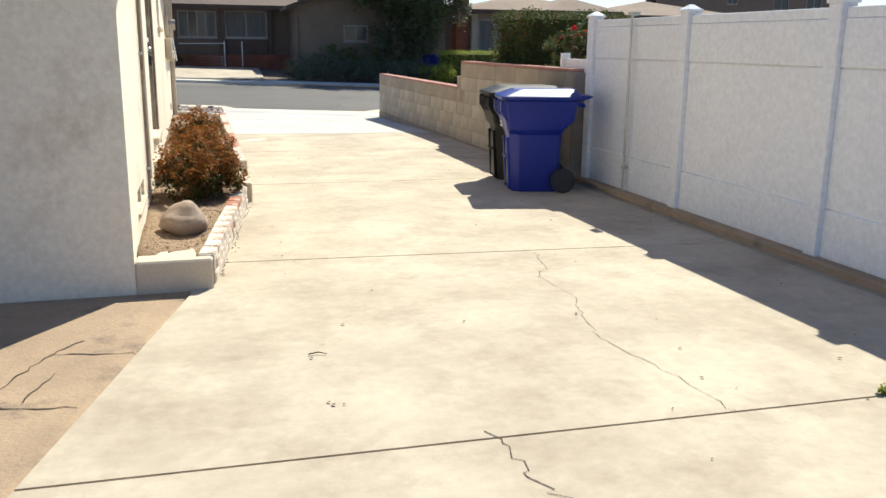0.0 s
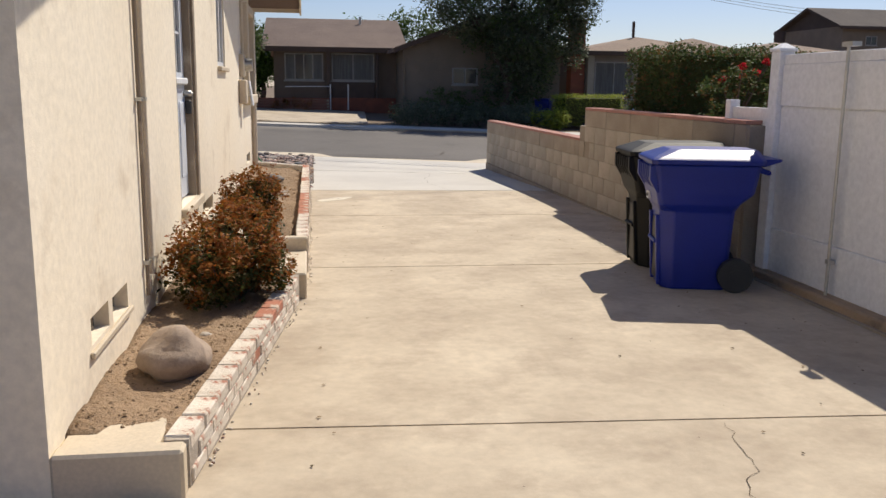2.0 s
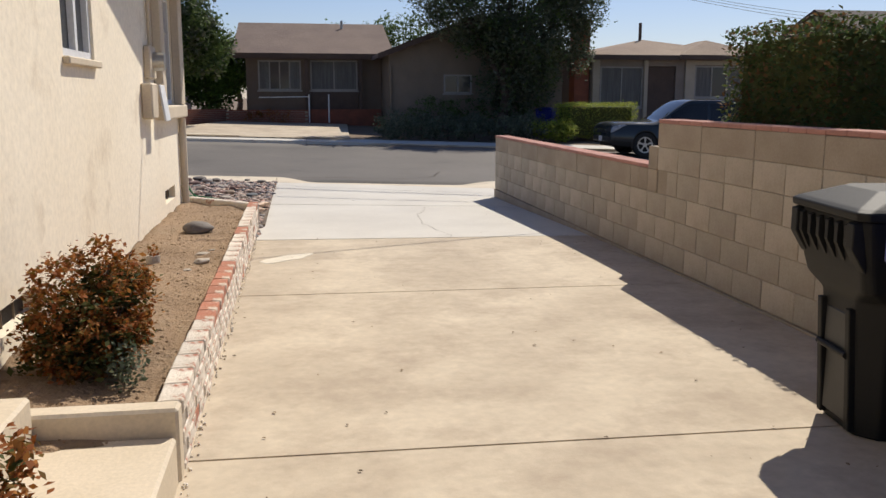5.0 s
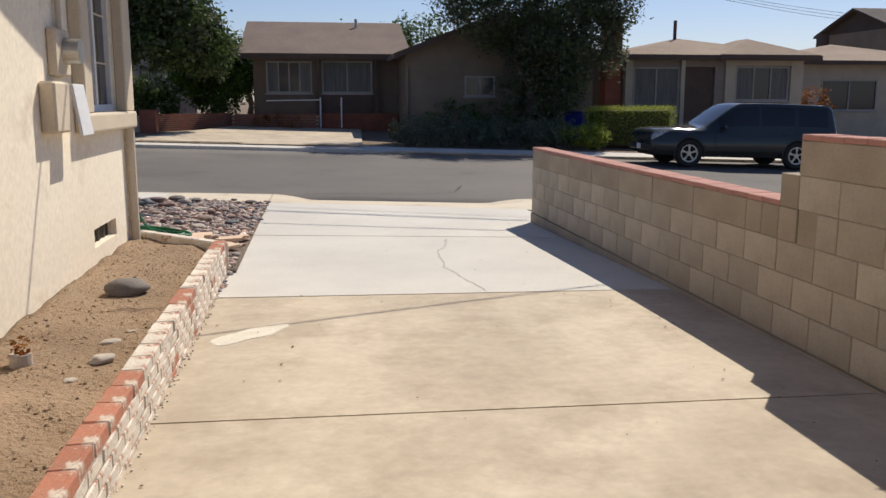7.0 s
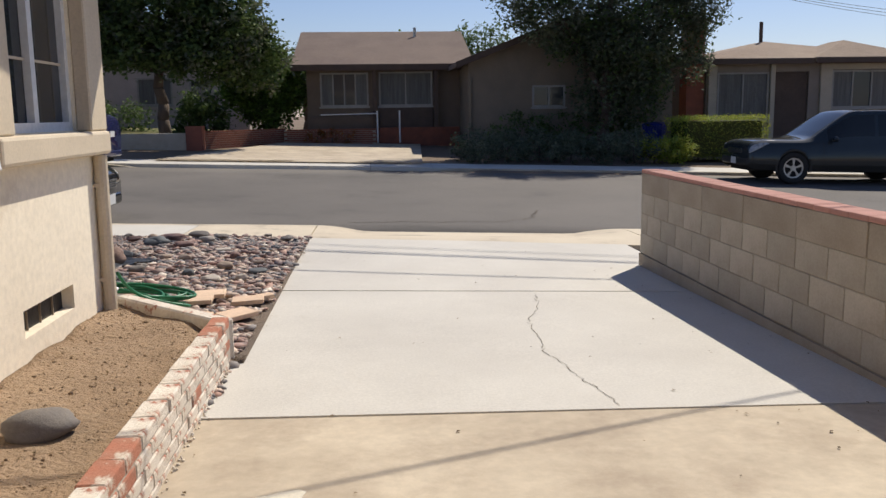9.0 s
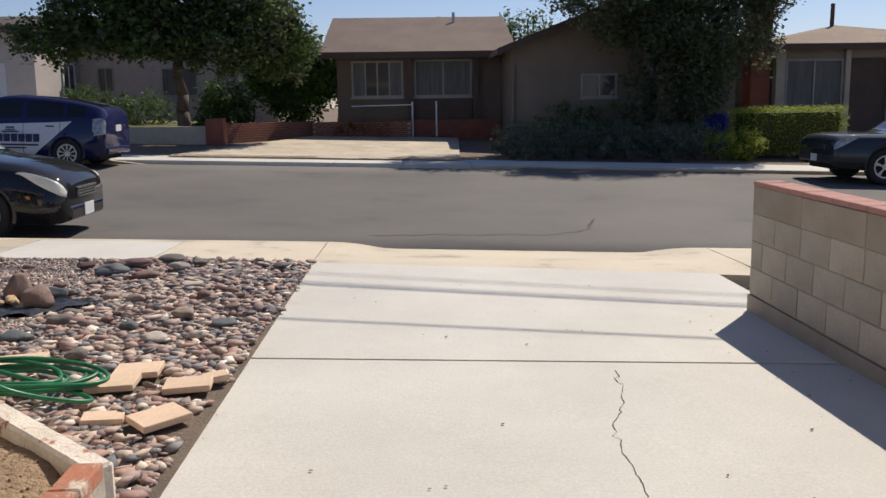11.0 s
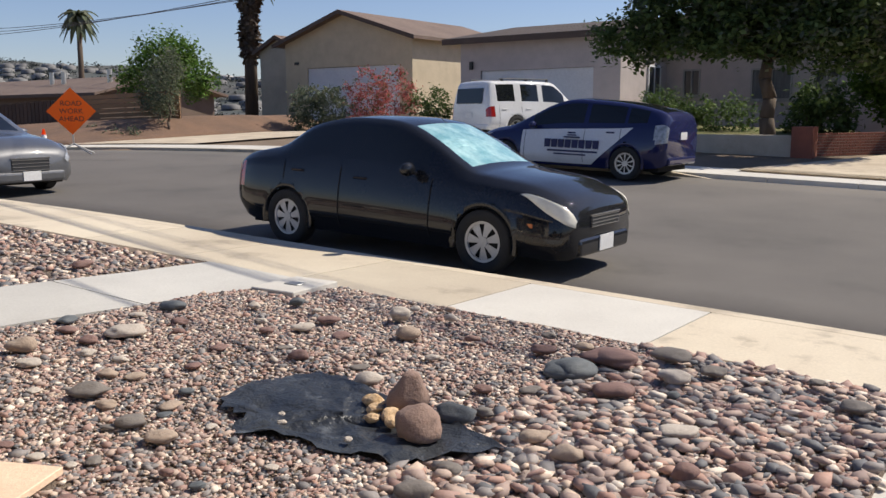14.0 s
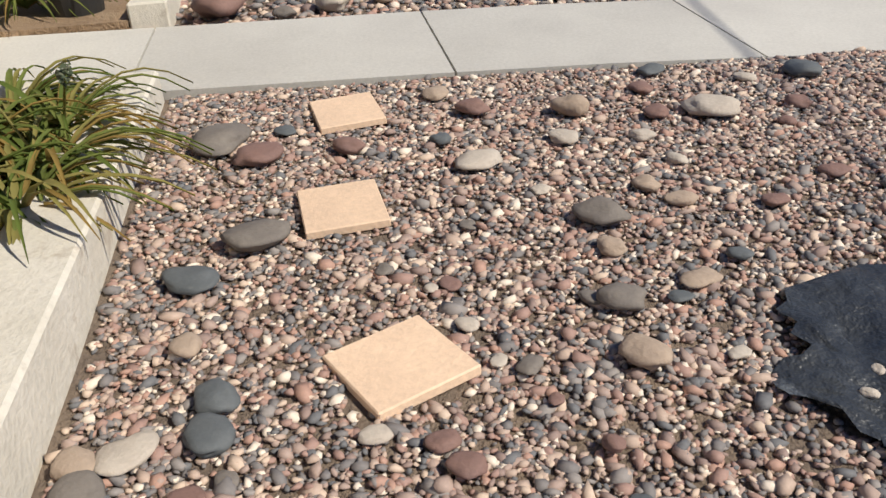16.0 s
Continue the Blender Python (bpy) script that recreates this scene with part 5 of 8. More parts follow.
paver(-2.05, 17.82, 0.118, 24, tx=2)
paver(-2.97, 17.73, 0.150, 4, 1.1, 0.95, 1, 2)
paver(-3.9, 17.81, 0.176, 6, 1.2, 0.95, 2, 1)
paver(-0.01, 17.44, 0.075, 4, 0.80, 0.62, 2, -2)
paver(0.05, 17.65, 0.075, 4, 0.80, 0.62, 2, -2)
paver(0.38, 17.39, 0.075, 6, 0.78, 0.55, 2, -2)
paver(0.49, 17.51, 0.075, 30, 0.40, 0.30, 2, -2)
paver(0.37, 16.93, 0.075, 42, 0.78, 0.62, 2, -2)
paver(-0.66, 17.85, 0.075, 10, 0.90, 0.70, 2, -2)
paver(0.12, 16.93, 0.075, 12, 0.6, 0.4, 0, 3)

# front path
M_PATH = mat("path_concrete", (0.56, 0.54, 0.49), (0.47, 0.45, 0.41), 0.88, 0.8, 60, 0.2, objrand=0.1)
front_path = thing("front_path", "pale concrete path crossing the pebble yard to the street", "path", kind="structure")
pc = [15.2, 16.78, 18.37, 19.9, 21.33]
for a, b in zip(pc, pc[1:]):
    part("slab", strip([0.0, 0.5, 1.0], lambda u: a + 0.006, lambda u: b - 0.006, lambda u, y: 0.0, 2, 0.0), M_PATH, front_path).data.transform(Matrix.Identity(4))
for o in front_path.children:
    me = o.data
    vs = [(path_l(v.co.y) + (path_r(v.co.y) - path_l(v.co.y)) * v.co.x, v.co.y, 0) for v in me.vertices]
    for v, c in zip(me.vertices, vs):
        v.co = (c[0], c[1], hx(c[0]) + 0.055 - 0.05 * smooth01((c[1] - 18.6) / 2.7))
    bm = bmesh.new()
    bm.from_mesh(me)
    r = bmesh.ops.extrude_face_region(bm, geom=bm.faces[:])
    for v in r["geom"]:
        if isinstance(v, bmesh.types.BMVert):
            v.co.z -= 0.14
    bmesh.ops.recalc_face_normals(bm, faces=bm.faces)
    bm.to_mesh(me)
    bm.free()
ub = thing("utility_box", "concrete meter box lid set flush at the pavement's edge", "utility box", pose(-3.78, 21.02, yard_z(-3.78, 21) - 0.018, 0, 0, 3))
part("lid", one(-0.22, 0.22, -0.26, 0.26, -0.05, 0.012, bevel=0.006), M_CONC_W, ub)
part("hatch", one(-0.07, 0.07, -0.05, 0.05, 0.012, 0.02, bevel=0.003), M_METAL, ub, "small metal hatch")

# front planters with strap-leaved plants
M_PLW = mat("white_planter_wall", (0.66, 0.62, 0.54), (0.58, 0.54, 0.46), 0.9, 2.5, 40, 0.5, stain=(0.40, 0.34, 0.27), stain_scale=4, stain_at=(0.58, 0.7))
fp = thing("front_planter", "whitewashed low planter wall before the house", "planter", kind="structure")
part("edge", one(-4.38, -1.1, 16.70, 16.97, -0.1, 0.31, bevel=0.012), M_PLW, fp)
part("edge", one(-4.38, -4.12, 15.75, 16.699, -0.1, 0.31, bevel=0.012), M_PLW, fp)
part("soil", one(-4.12, -1.1, 15.75, 16.70, -0.1, 0.22), M_SOIL, fp, "planter soil")
fp2 = thing("front_planter", "whitewashed planter corner across the path", "planter", kind="structure")
part("edge", one(-7.0, -5.75, 16.62, 16.86, 0.0, 0.36, bevel=0.012), M_PLW, fp2)
part("soil", one(-7.0, -5.75, 15.5, 16.61, 0.0, 0.26), M_SOIL, fp2)


def blades(name, x, y, z, n, length, seed, label, flowers=0):
    """A clump of arching strap leaves."""
    t = thing(name, label, "plant", pose(x, y, z))
    r = random.Random(seed)
    bm = bmesh.new()
    for _ in range(n):
        a, ln, lift = r.uniform(0, 6.283), length * r.uniform(0.6, 1.1), r.uniform(0.5, 1.15)
        dx, dy, w, prev = math.cos(a), math.sin(a), r.uniform(0.010, 0.017), None
        for k in range(7):
            f = k / 6
            h = ln * (lift * f - (0.25 + lift * 0.62) * f * f)
            o = ln * 0.85 * f
            c = Vector((dx * o + r.uniform(-0.004, 0.004), dy * o, max(h, -0.26)))
            ww = w * (1 - f ** 2.5) + 0.001
            cur = [bm.verts.new(c + Vector((-dy * ww, dx * ww, 0.004))), bm.verts.new(c - Vector((0, 0, 0.003))), bm.verts.new(c + Vector((dy * ww, -dx * ww, 0.004)))]
            if prev:
                bm.faces.new((prev[0], prev[1], cur[1], cur[0]))
                bm.faces.new((prev[1], prev[2], cur[2], cur[1]))
            prev = cur
    part("leaves", bm, M_BLADE, t, "arching green and yellowing strap leaves", True)
    for i in range(flowers):
        a = r.uniform(0, 6.28)
        tip = (0.45 * math.cos(a), 0.3 * math.sin(a) + 0.1, r.uniform(0.35, 0.5))
        s_ = part("flower_stalk", cyl(bmesh.new(), (0, 0, 0), tip, 0.006, 0.004, 6), M_BLADE, t)
        leaves("seed_head", [(tip, (0.05, 0.05, 0.04))], 60, 0.03, M_TREE_GR, seed + i, s_, "spent grey-green flower head", 0.2)
    return t


for i, (x, y) in enumerate(((-3.3, 16.72), (-3.75, 16.66), (-2.95, 16.7), (-3.5, 16.4), (-4.0, 16.4), (-3.1, 16.45))):
    blades("agapanthus", x, y, 0.24, 70, 0.62, 50 + i, "strap-leaved clump with yellowing tips spilling over the planter wall", 1 if i in (0, 1, 4) else 0)
for i, (x, y) in enumerate(((-6.3, 15.9), (-6.7, 15.5))):
    blades("agapanthus", x, y, 0.28, 60, 0.8, 70 + i, "dark arching strap-leaved clump beyond the path")
pot = thing("plant_pot", "black plastic pot standing on the planter corner", "pot", pose(-6.15, 16.25, 0.26))
part("pot", cyl(bmesh.new(), (0, 0, 0), (0, 0, 0.3), 0.16, 0.2, 20), M_BLACK, pot)
part("pot_soil", cyl(bmesh.new(), (0, 0, 0.3), (0, 0, 0.304), 0.18, 0.18, 20), M_SOIL, pot)

# garden hose: coils by the corner of the house
M_HOSE = mat("green_hose", (0.02, 0.19, 0.075), (0.015, 0.14, 0.055), 0.4, 3, 60, 0.1)
cu = bpy.data.curves.new("garden_hose", "CURVE")
cu.dimensions, cu.bevel_depth, cu.bevel_resolution = "3D", 0.011, 3
sp = cu.splines.new("NURBS")
rh = random.Random(3)
pts = []
for i in range(64):
    a = i * 0.55
    rad = 0.26 + 0.09 * math.sin(i * 0.37) + rh.uniform(-0.04, 0.04)
    pts.append((-0.42 + rad * 1.25 * math.cos(a), 17.32 + rad * 0.75 * math.sin(a), 0.105 + 0.10 * i / 64 * abs(math.sin(a * 0.5)) + 0.02))
pts += [(-0.1, 17.2, 0.11), (0.05, 17.08, 0.1), (0.0, 16.95, 0.14), (-0.25, 16.9, 0.2), (-0.33, 16.8, 0.3), (-0.36, 16.72, 0.42)]
sp.points.add(len(pts) - 1)
for p, c in zip(sp.points, pts):
    p.co = (*c, 1)
sp.use_endpoint_u = True
tmp = bpy.data.objects.new("garden_hose", cu)
scene.collection.objects.link(tmp)
hose_me = bpy.data.meshes.new_from_object(tmp.evaluated_get(bpy.context.evaluated_depsgraph_get()))
bpy.data.objects.remove(tmp)
hose_me.materials.clear()
hose_me.materials.append(M_HOSE)
hose_me.polygons.foreach_set("use_smooth", [True] * len(hose_me.polygons))
tagged(new("garden_hose", hose_me), "tangled green garden hose on the pebbles", "hose")
wbox = thing("valve_box", "small white plastic box against the house corner", "box", pose(-0.62, 17.0, 0.07))
part("body", one(-0.14, 0.14, -0.1, 0.1, 0, 0.16, bevel=0.012), M_WHITE, wbox)
part("lid", one(-0.15, 0.15, -0.11, 0.11, 0.16, 0.18, bevel=0.006), M_WHITE, wbox)
# stray leaves, twigs and paint on the drive
M_PATCH = mat("spilled_cement", (0.76, 0.70, 0.57), (0.68, 0.62, 0.50), 0.9, 6, 60, 0.4)
bm = bmesh.new()
vs = []
for i in range(26):
    a = i / 26 * 6.283
    r = 1 + 0.18 * math.sin(2 * a + 1) + 0.1 * math.sin(5 * a)
    x, y = 0.82 + 0.19 * r * math.cos(a), 13.92 + 0.13 * r * math.cos(a) + 0.15 * r * math.sin(a)
    vs.append((x, y))
top = [bm.verts.new((x, y, drive_z(x, y) + 0.006)) for x, y in vs]
low = [bm.verts.new((0.82 + (x - 0.82) * 1.05, 13.92 + (y - 13.92) * 1.05, drive_z(x, y) + 0.0005)) for x, y in vs]
bm.faces.new(top)
for i in range(26):
    bm.faces.new((low[i], low[(i + 1) % 26], top[(i + 1) % 26], top[i]))
part("cement_patch", bm, M_PATCH, driveway, "pale smear of spilled cement")
rs = np.random.RandomState(17)
n = 260
x, y = rs.uniform(0.6, 3.9, n), rs.uniform(1.5, 20.5, n)
near_edge = rs.uniform(0, 1, n) < 0.45
x[near_edge] = np.where(rs.uniform(0, 1, near_edge.sum()) < 0.6, rs.uniform(3.3, 3.95, near_edge.sum()), rs.uniform(0.47, 0.6, near_edge.sum()))
p = np.stack([x, y, np.array([drive_z(a, b) for a, b in zip(x, y)]) + 0.006], 1)
s = 0.022 * rs.uniform(0.4, 1.5, n)
tagged(new("leaf_litter", scatter_mesh("leaf_litter", LEAF_V, LEAF_F, p, turns(rs, n, 0.12), np.stack([s, s, s], 1), M_DRYLEAF)), "scattered dry brown leaf bits on the concrete", "leaves", "", "stuff")
rs = np.random.RandomState(18)
n = 320
y = rs.uniform(5.6, 16.8, n)
x = np.array([plant_edge(v) for v in y]) + np.abs(rs.normal(0, 0.014, n)) + 0.003
p = np.stack([x, y, np.full(n, 0.004)], 1)
s = rs.uniform(0.003, 0.010, n)
tagged(new("flaked_paint", scatter_mesh("flaked_paint", ICO0_V, ICO0_F, p, turns(rs, n), np.stack([s, s, s * 0.6], 1), M_BRICK)), "crumbs of fallen paint and mortar along the planter", "rubble", "", "stuff")
tuft = thing("grass_tuft", "dry grass tuft growing from a drive joint", "plant", pose(2.95, 2.94, 0))
leaves("foliage", [((0, 0, 0.02), (0.09, 0.03, 0.03))], 160, 0.035, M_YELLOW, 44, tuft, "", 0.1)
stick = new("twig", mesh_of("twig", cyl(cyl(bmesh.new(), (0.47, 4.05, 0.008), (0.52, 4.06, 0.012), 0.004, 0.003, 6), (0.52, 4.06, 0.012), (0.56, 4.035, 0.008), 0.003, 0.002, 6), M_BARK))
tagged(stick, "short dry twig lying on the concrete", "twig")

# ---------------------------------------------------------------- cars
def paint(name, c, metal=0.0, coat=1.0, rough=0.35):
    return mat(name, c, tuple(v * 0.92 for v in c), 0.5 if metal else 0.7, 1.5, 30, 0.0, metal=metal, coat=coat, spec=0.5 if metal else 0.05)


M_TYRE = mat("tyre_rubber", (0.02, 0.02, 0.02), (0.028, 0.027, 0.026), 0.85, 6, 60, 0.2)
M_RIM = mat("alloy", (0.55, 0.55, 0.55), (0.45, 0.45, 0.45), 0.35, 6, 40, 0.05, metal=0.9)
M_HUBCAP = mat("silver_hubcap", (0.52, 0.52, 0.52), (0.45, 0.45, 0.45), 0.4, 8, 40, 0.05, metal=0.3)
M_CARGLASS = glass("car_glass", (0.012, 0.014, 0.016), 0.02)
M_LAMP = mat("lamp_lens", (0.84, 0.80, 0.66), (0.74, 0.71, 0.58), 0.35, 6, 20, 0, coat=1.0)
M_LAMPC = mat("clear_lamp_lens", (0.42, 0.44, 0.47), (0.2, 0.21, 0.23), 0.12, 14, 20, 0, coat=1.0)
M_REDLENS = mat("red_lens", (0.35, 0.015, 0.012), (0.28, 0.01, 0.01), 0.2, 6, 20, 0, coat=1.0)
M_AMBER = mat("amber_lens", (0.6, 0.18, 0.02), (0.5, 0.14, 0.02), 0.25, 6, 20, 0, coat=0.5)
M_PLATE = mat("number_plate", (0.72, 0.72, 0.70), (0.66, 0.66, 0.65), 0.5, 9, 40, 0)
M_CHROME = mat("chrome", (0.7, 0.7, 0.7), (0.62, 0.62, 0.62), 0.15, 6, 20, 0, metal=1.0)
M_BUMPER = mat("dark_bumper", (0.03, 0.03, 0.032), (0.025, 0.025, 0.026), 0.55, 6, 60, 0.05)
M_FOIL = mat("foil_sunshade", (0.16, 0.40, 0.42), (0.42, 0.66, 0.64), 0.42, 4.5, 9, 0.5, 3.5, metal=0.25, coat=1.0, dist=0.05)

SEDAN = ((-2.225, 0.46, 0.80, 0.84, 0.60, 0.58, 0.53), (-2.15, 0.32, 0.86, 0.93, 0.74, 0.71, 0.62), (-1.92, 0.24, 0.92, 1.01, 0.82, 0.78, 0.65), (-1.5, 0.21, 0.94, 1.10, 0.845, 0.80, 0.62),
         (-1.1, 0.20, 0.94, 1.32, 0.85, 0.80, 0.58), (-0.7, 0.20, 0.93, 1.415, 0.85, 0.80, 0.56), (-0.2, 0.20, 0.91, 1.43, 0.85, 0.80, 0.57), (0.2, 0.20, 0.89, 1.39, 0.85, 0.80, 0.58),
         (0.55, 0.20, 0.88, 1.25, 0.85, 0.795, 0.60), (1.08, 0.20, 0.86, 0.97, 0.85, 0.78, 0.66), (1.3, 0.20, 0.84, 0.93, 0.84, 0.775, 0.66), (1.75, 0.21, 0.80, 0.875, 0.83, 0.755, 0.62), (2.0, 0.20, 0.735, 0.80, 0.78, 0.71, 0.57), (2.15, 0.20, 0.67, 0.725, 0.69, 0.64, 0.52), (2.225, 0.23, 0.58, 0.625, 0.57, 0.54, 0.44))
HATCH = ((-2.12, 0.40, 1.00, 1.10, 0.68, 0.66, 0.56), (-2.07, 0.30, 1.06, 1.22, 0.78, 0.74, 0.58), (-1.80, 0.24, 1.03, 1.33, 0.85, 0.79, 0.59), (-1.2, 0.20, 0.98, 1.43, 0.87, 0.80, 0.57),
         (-0.5, 0.20, 0.95, 1.48, 0.87, 0.80, 0.57), (0.0, 0.20, 0.93, 1.48, 0.87, 0.80, 0.57), (0.4, 0.20, 0.91, 1.37, 0.87, 0.80, 0.59), (0.8, 0.20, 0.89, 1.18, 0.87, 0.79, 0.61),
         (1.3, 0.20, 0.85, 0.95, 0.86, 0.78, 0.64), (1.7, 0.22, 0.79, 0.87, 0.83, 0.75, 0.62), (2.05, 0.25, 0.68, 0.75, 0.75, 0.69, 0.55), (2.2, 0.32, 0.56, 0.60, 0.60, 0.56, 0.44))
WAGON = ((-2.62, 0.50, 1.02, 1.08, 0.84, 0.84, 0.74), (-2.57, 0.40, 1.10, 1.55, 0.95, 0.92, 0.74), (-2.42, 0.36, 1.13, 1.88, 0.99, 0.95, 0.77), (-2.1, 0.33, 1.14, 1.93, 1.0, 0.96, 0.78), (-1.0, 0.33, 1.14, 1.95, 1.0, 0.96, 0.79),
         (-0.1, 0.33, 1.12, 1.93, 1.0, 0.96, 0.79), (0.25, 0.33, 1.11, 1.88, 1.0, 0.96, 0.79), (0.9, 0.33, 1.10, 1.38, 1.0, 0.95, 0.81), (1.15, 0.33, 1.09, 1.20, 1.0, 0.95, 0.82), (1.4, 0.33, 1.07, 1.15, 0.995, 0.945, 0.82),
         (2.2, 0.35, 1.05, 1.13, 0.98, 0.92, 0.80), (2.48, 0.38, 1.00, 1.08, 0.95, 0.90, 0.77), (2.58, 0.42, 0.94, 1.00, 0.91, 0.87, 0.74), (2.62, 0.46, 0.86, 0.90, 0.86, 0.83, 0.70))


def spline(xs, table, x):
    """Smooth interpolation of the station table (Catmull-Rom)."""
    i = min(max(np.searchsorted(xs, x) - 1, 0), len(xs) - 2)
    x0, x1 = xs[i], xs[i + 1]
    t = (x - x0) / (x1 - x0)
    p1, p2 = table[i], table[i + 1]
    m1 = (table[i + 1] - table[i - 1]) / (xs[i + 1] - xs[i - 1]) if i else (p2 - p1) / (x1 - x0)
    m2 = (table[i + 2] - table[i]) / (xs[i + 2] - xs[i]) if i + 2 < len(xs) else (p2 - p1) / (x1 - x0)
    d = x1 - x0
    return (2 * t ** 3 - 3 * t ** 2 + 1) * p1 + (t ** 3 - 2 * t ** 2 + t) * d * m1 + (-2 * t ** 3 + 3 * t ** 2) * p2 + (t ** 3 - t ** 2) * d * m2


NL, NG, NR = 9, 6, 6


def wheel(parent, x, y, r, side, rim_mat, spokes):
    """One road wheel; side is +1 or -1 for the way its face looks along y."""
    prof = [(-0.10, 0.62), (-0.10, 0.93), (-0.085, 0.985), (-0.05, 1.0), (0.05, 1.0), (0.085, 0.985), (0.10, 0.93), (0.10, 0.66), (0.07, 0.62)]
    bm = bmesh.new()
    n, rows = 28, []
    for py, pr in prof:
        rows.append([bm.verts.new((r * pr * math.cos(6.2832 * i / n), py * side, r * pr * math.sin(6.2832 * i / n))) for i in range(n)])
    for a, b in zip(rows, rows[1:]):
        for i in range(n):
            bm.faces.new((a[i], a[(i + 1) % n], b[(i + 1) % n], b[i]))
    bmesh.ops.recalc_face_normals(bm, faces=bm.faces)
    w = part("wheel", bm, M_TYRE, parent, "black tyre", True, pose(x, y, r))
    bm = bmesh.new()
    cyl(bm, (0, 0.03 * side, 0), (0, 0.045 * side, 0), r * 0.62, seg=24)
    part("wheel_well", bm, M_DARK, w)
    bm = bmesh.new()
    rows = []
    for py, pr in ((0.072, 0.65), (0.088, 0.64), (0.085, 0.56), (0.06, 0.55)):
        rows.append([bm.verts.new((r * pr * math.cos(6.2832 * i / n), py * side, r * pr * math.sin(6.2832 * i / n))) for i in range(n)])
    for a, b in zip(rows, rows[1:]):
        for i in range(n):
            bm.faces.new((a[i], a[(i + 1) % n], b[(i + 1) % n], b[i]))
    cyl(bm, (0, 0.05 * side, 0), (0, 0.085 * side, 0), r * 0.17, seg=16)
    for k in range(spokes):
        a = 6.2832 * k / spokes + 0.3
        h = 0.17 if rim_mat is M_HUBCAP else 0.105 if spokes <= 6 else 0.06
        q = [bm.verts.new((r * rr_ * math.cos(a + da), yy * side, r * rr_ * math.sin(a + da))) for rr_, da, yy in ((0.15, -0.5 * h * 5, 0.08), (0.58, -h * 1.6, 0.078), (0.58, h * 1.6, 0.078), (0.15, 0.5 * h * 5, 0.08))]
        bm.faces.new(q)
    bmesh.ops.recalc_face_normals(bm, faces=bm.faces)
    part("rim", bm, rim_mat, w, "silver spoked rim")
    return w


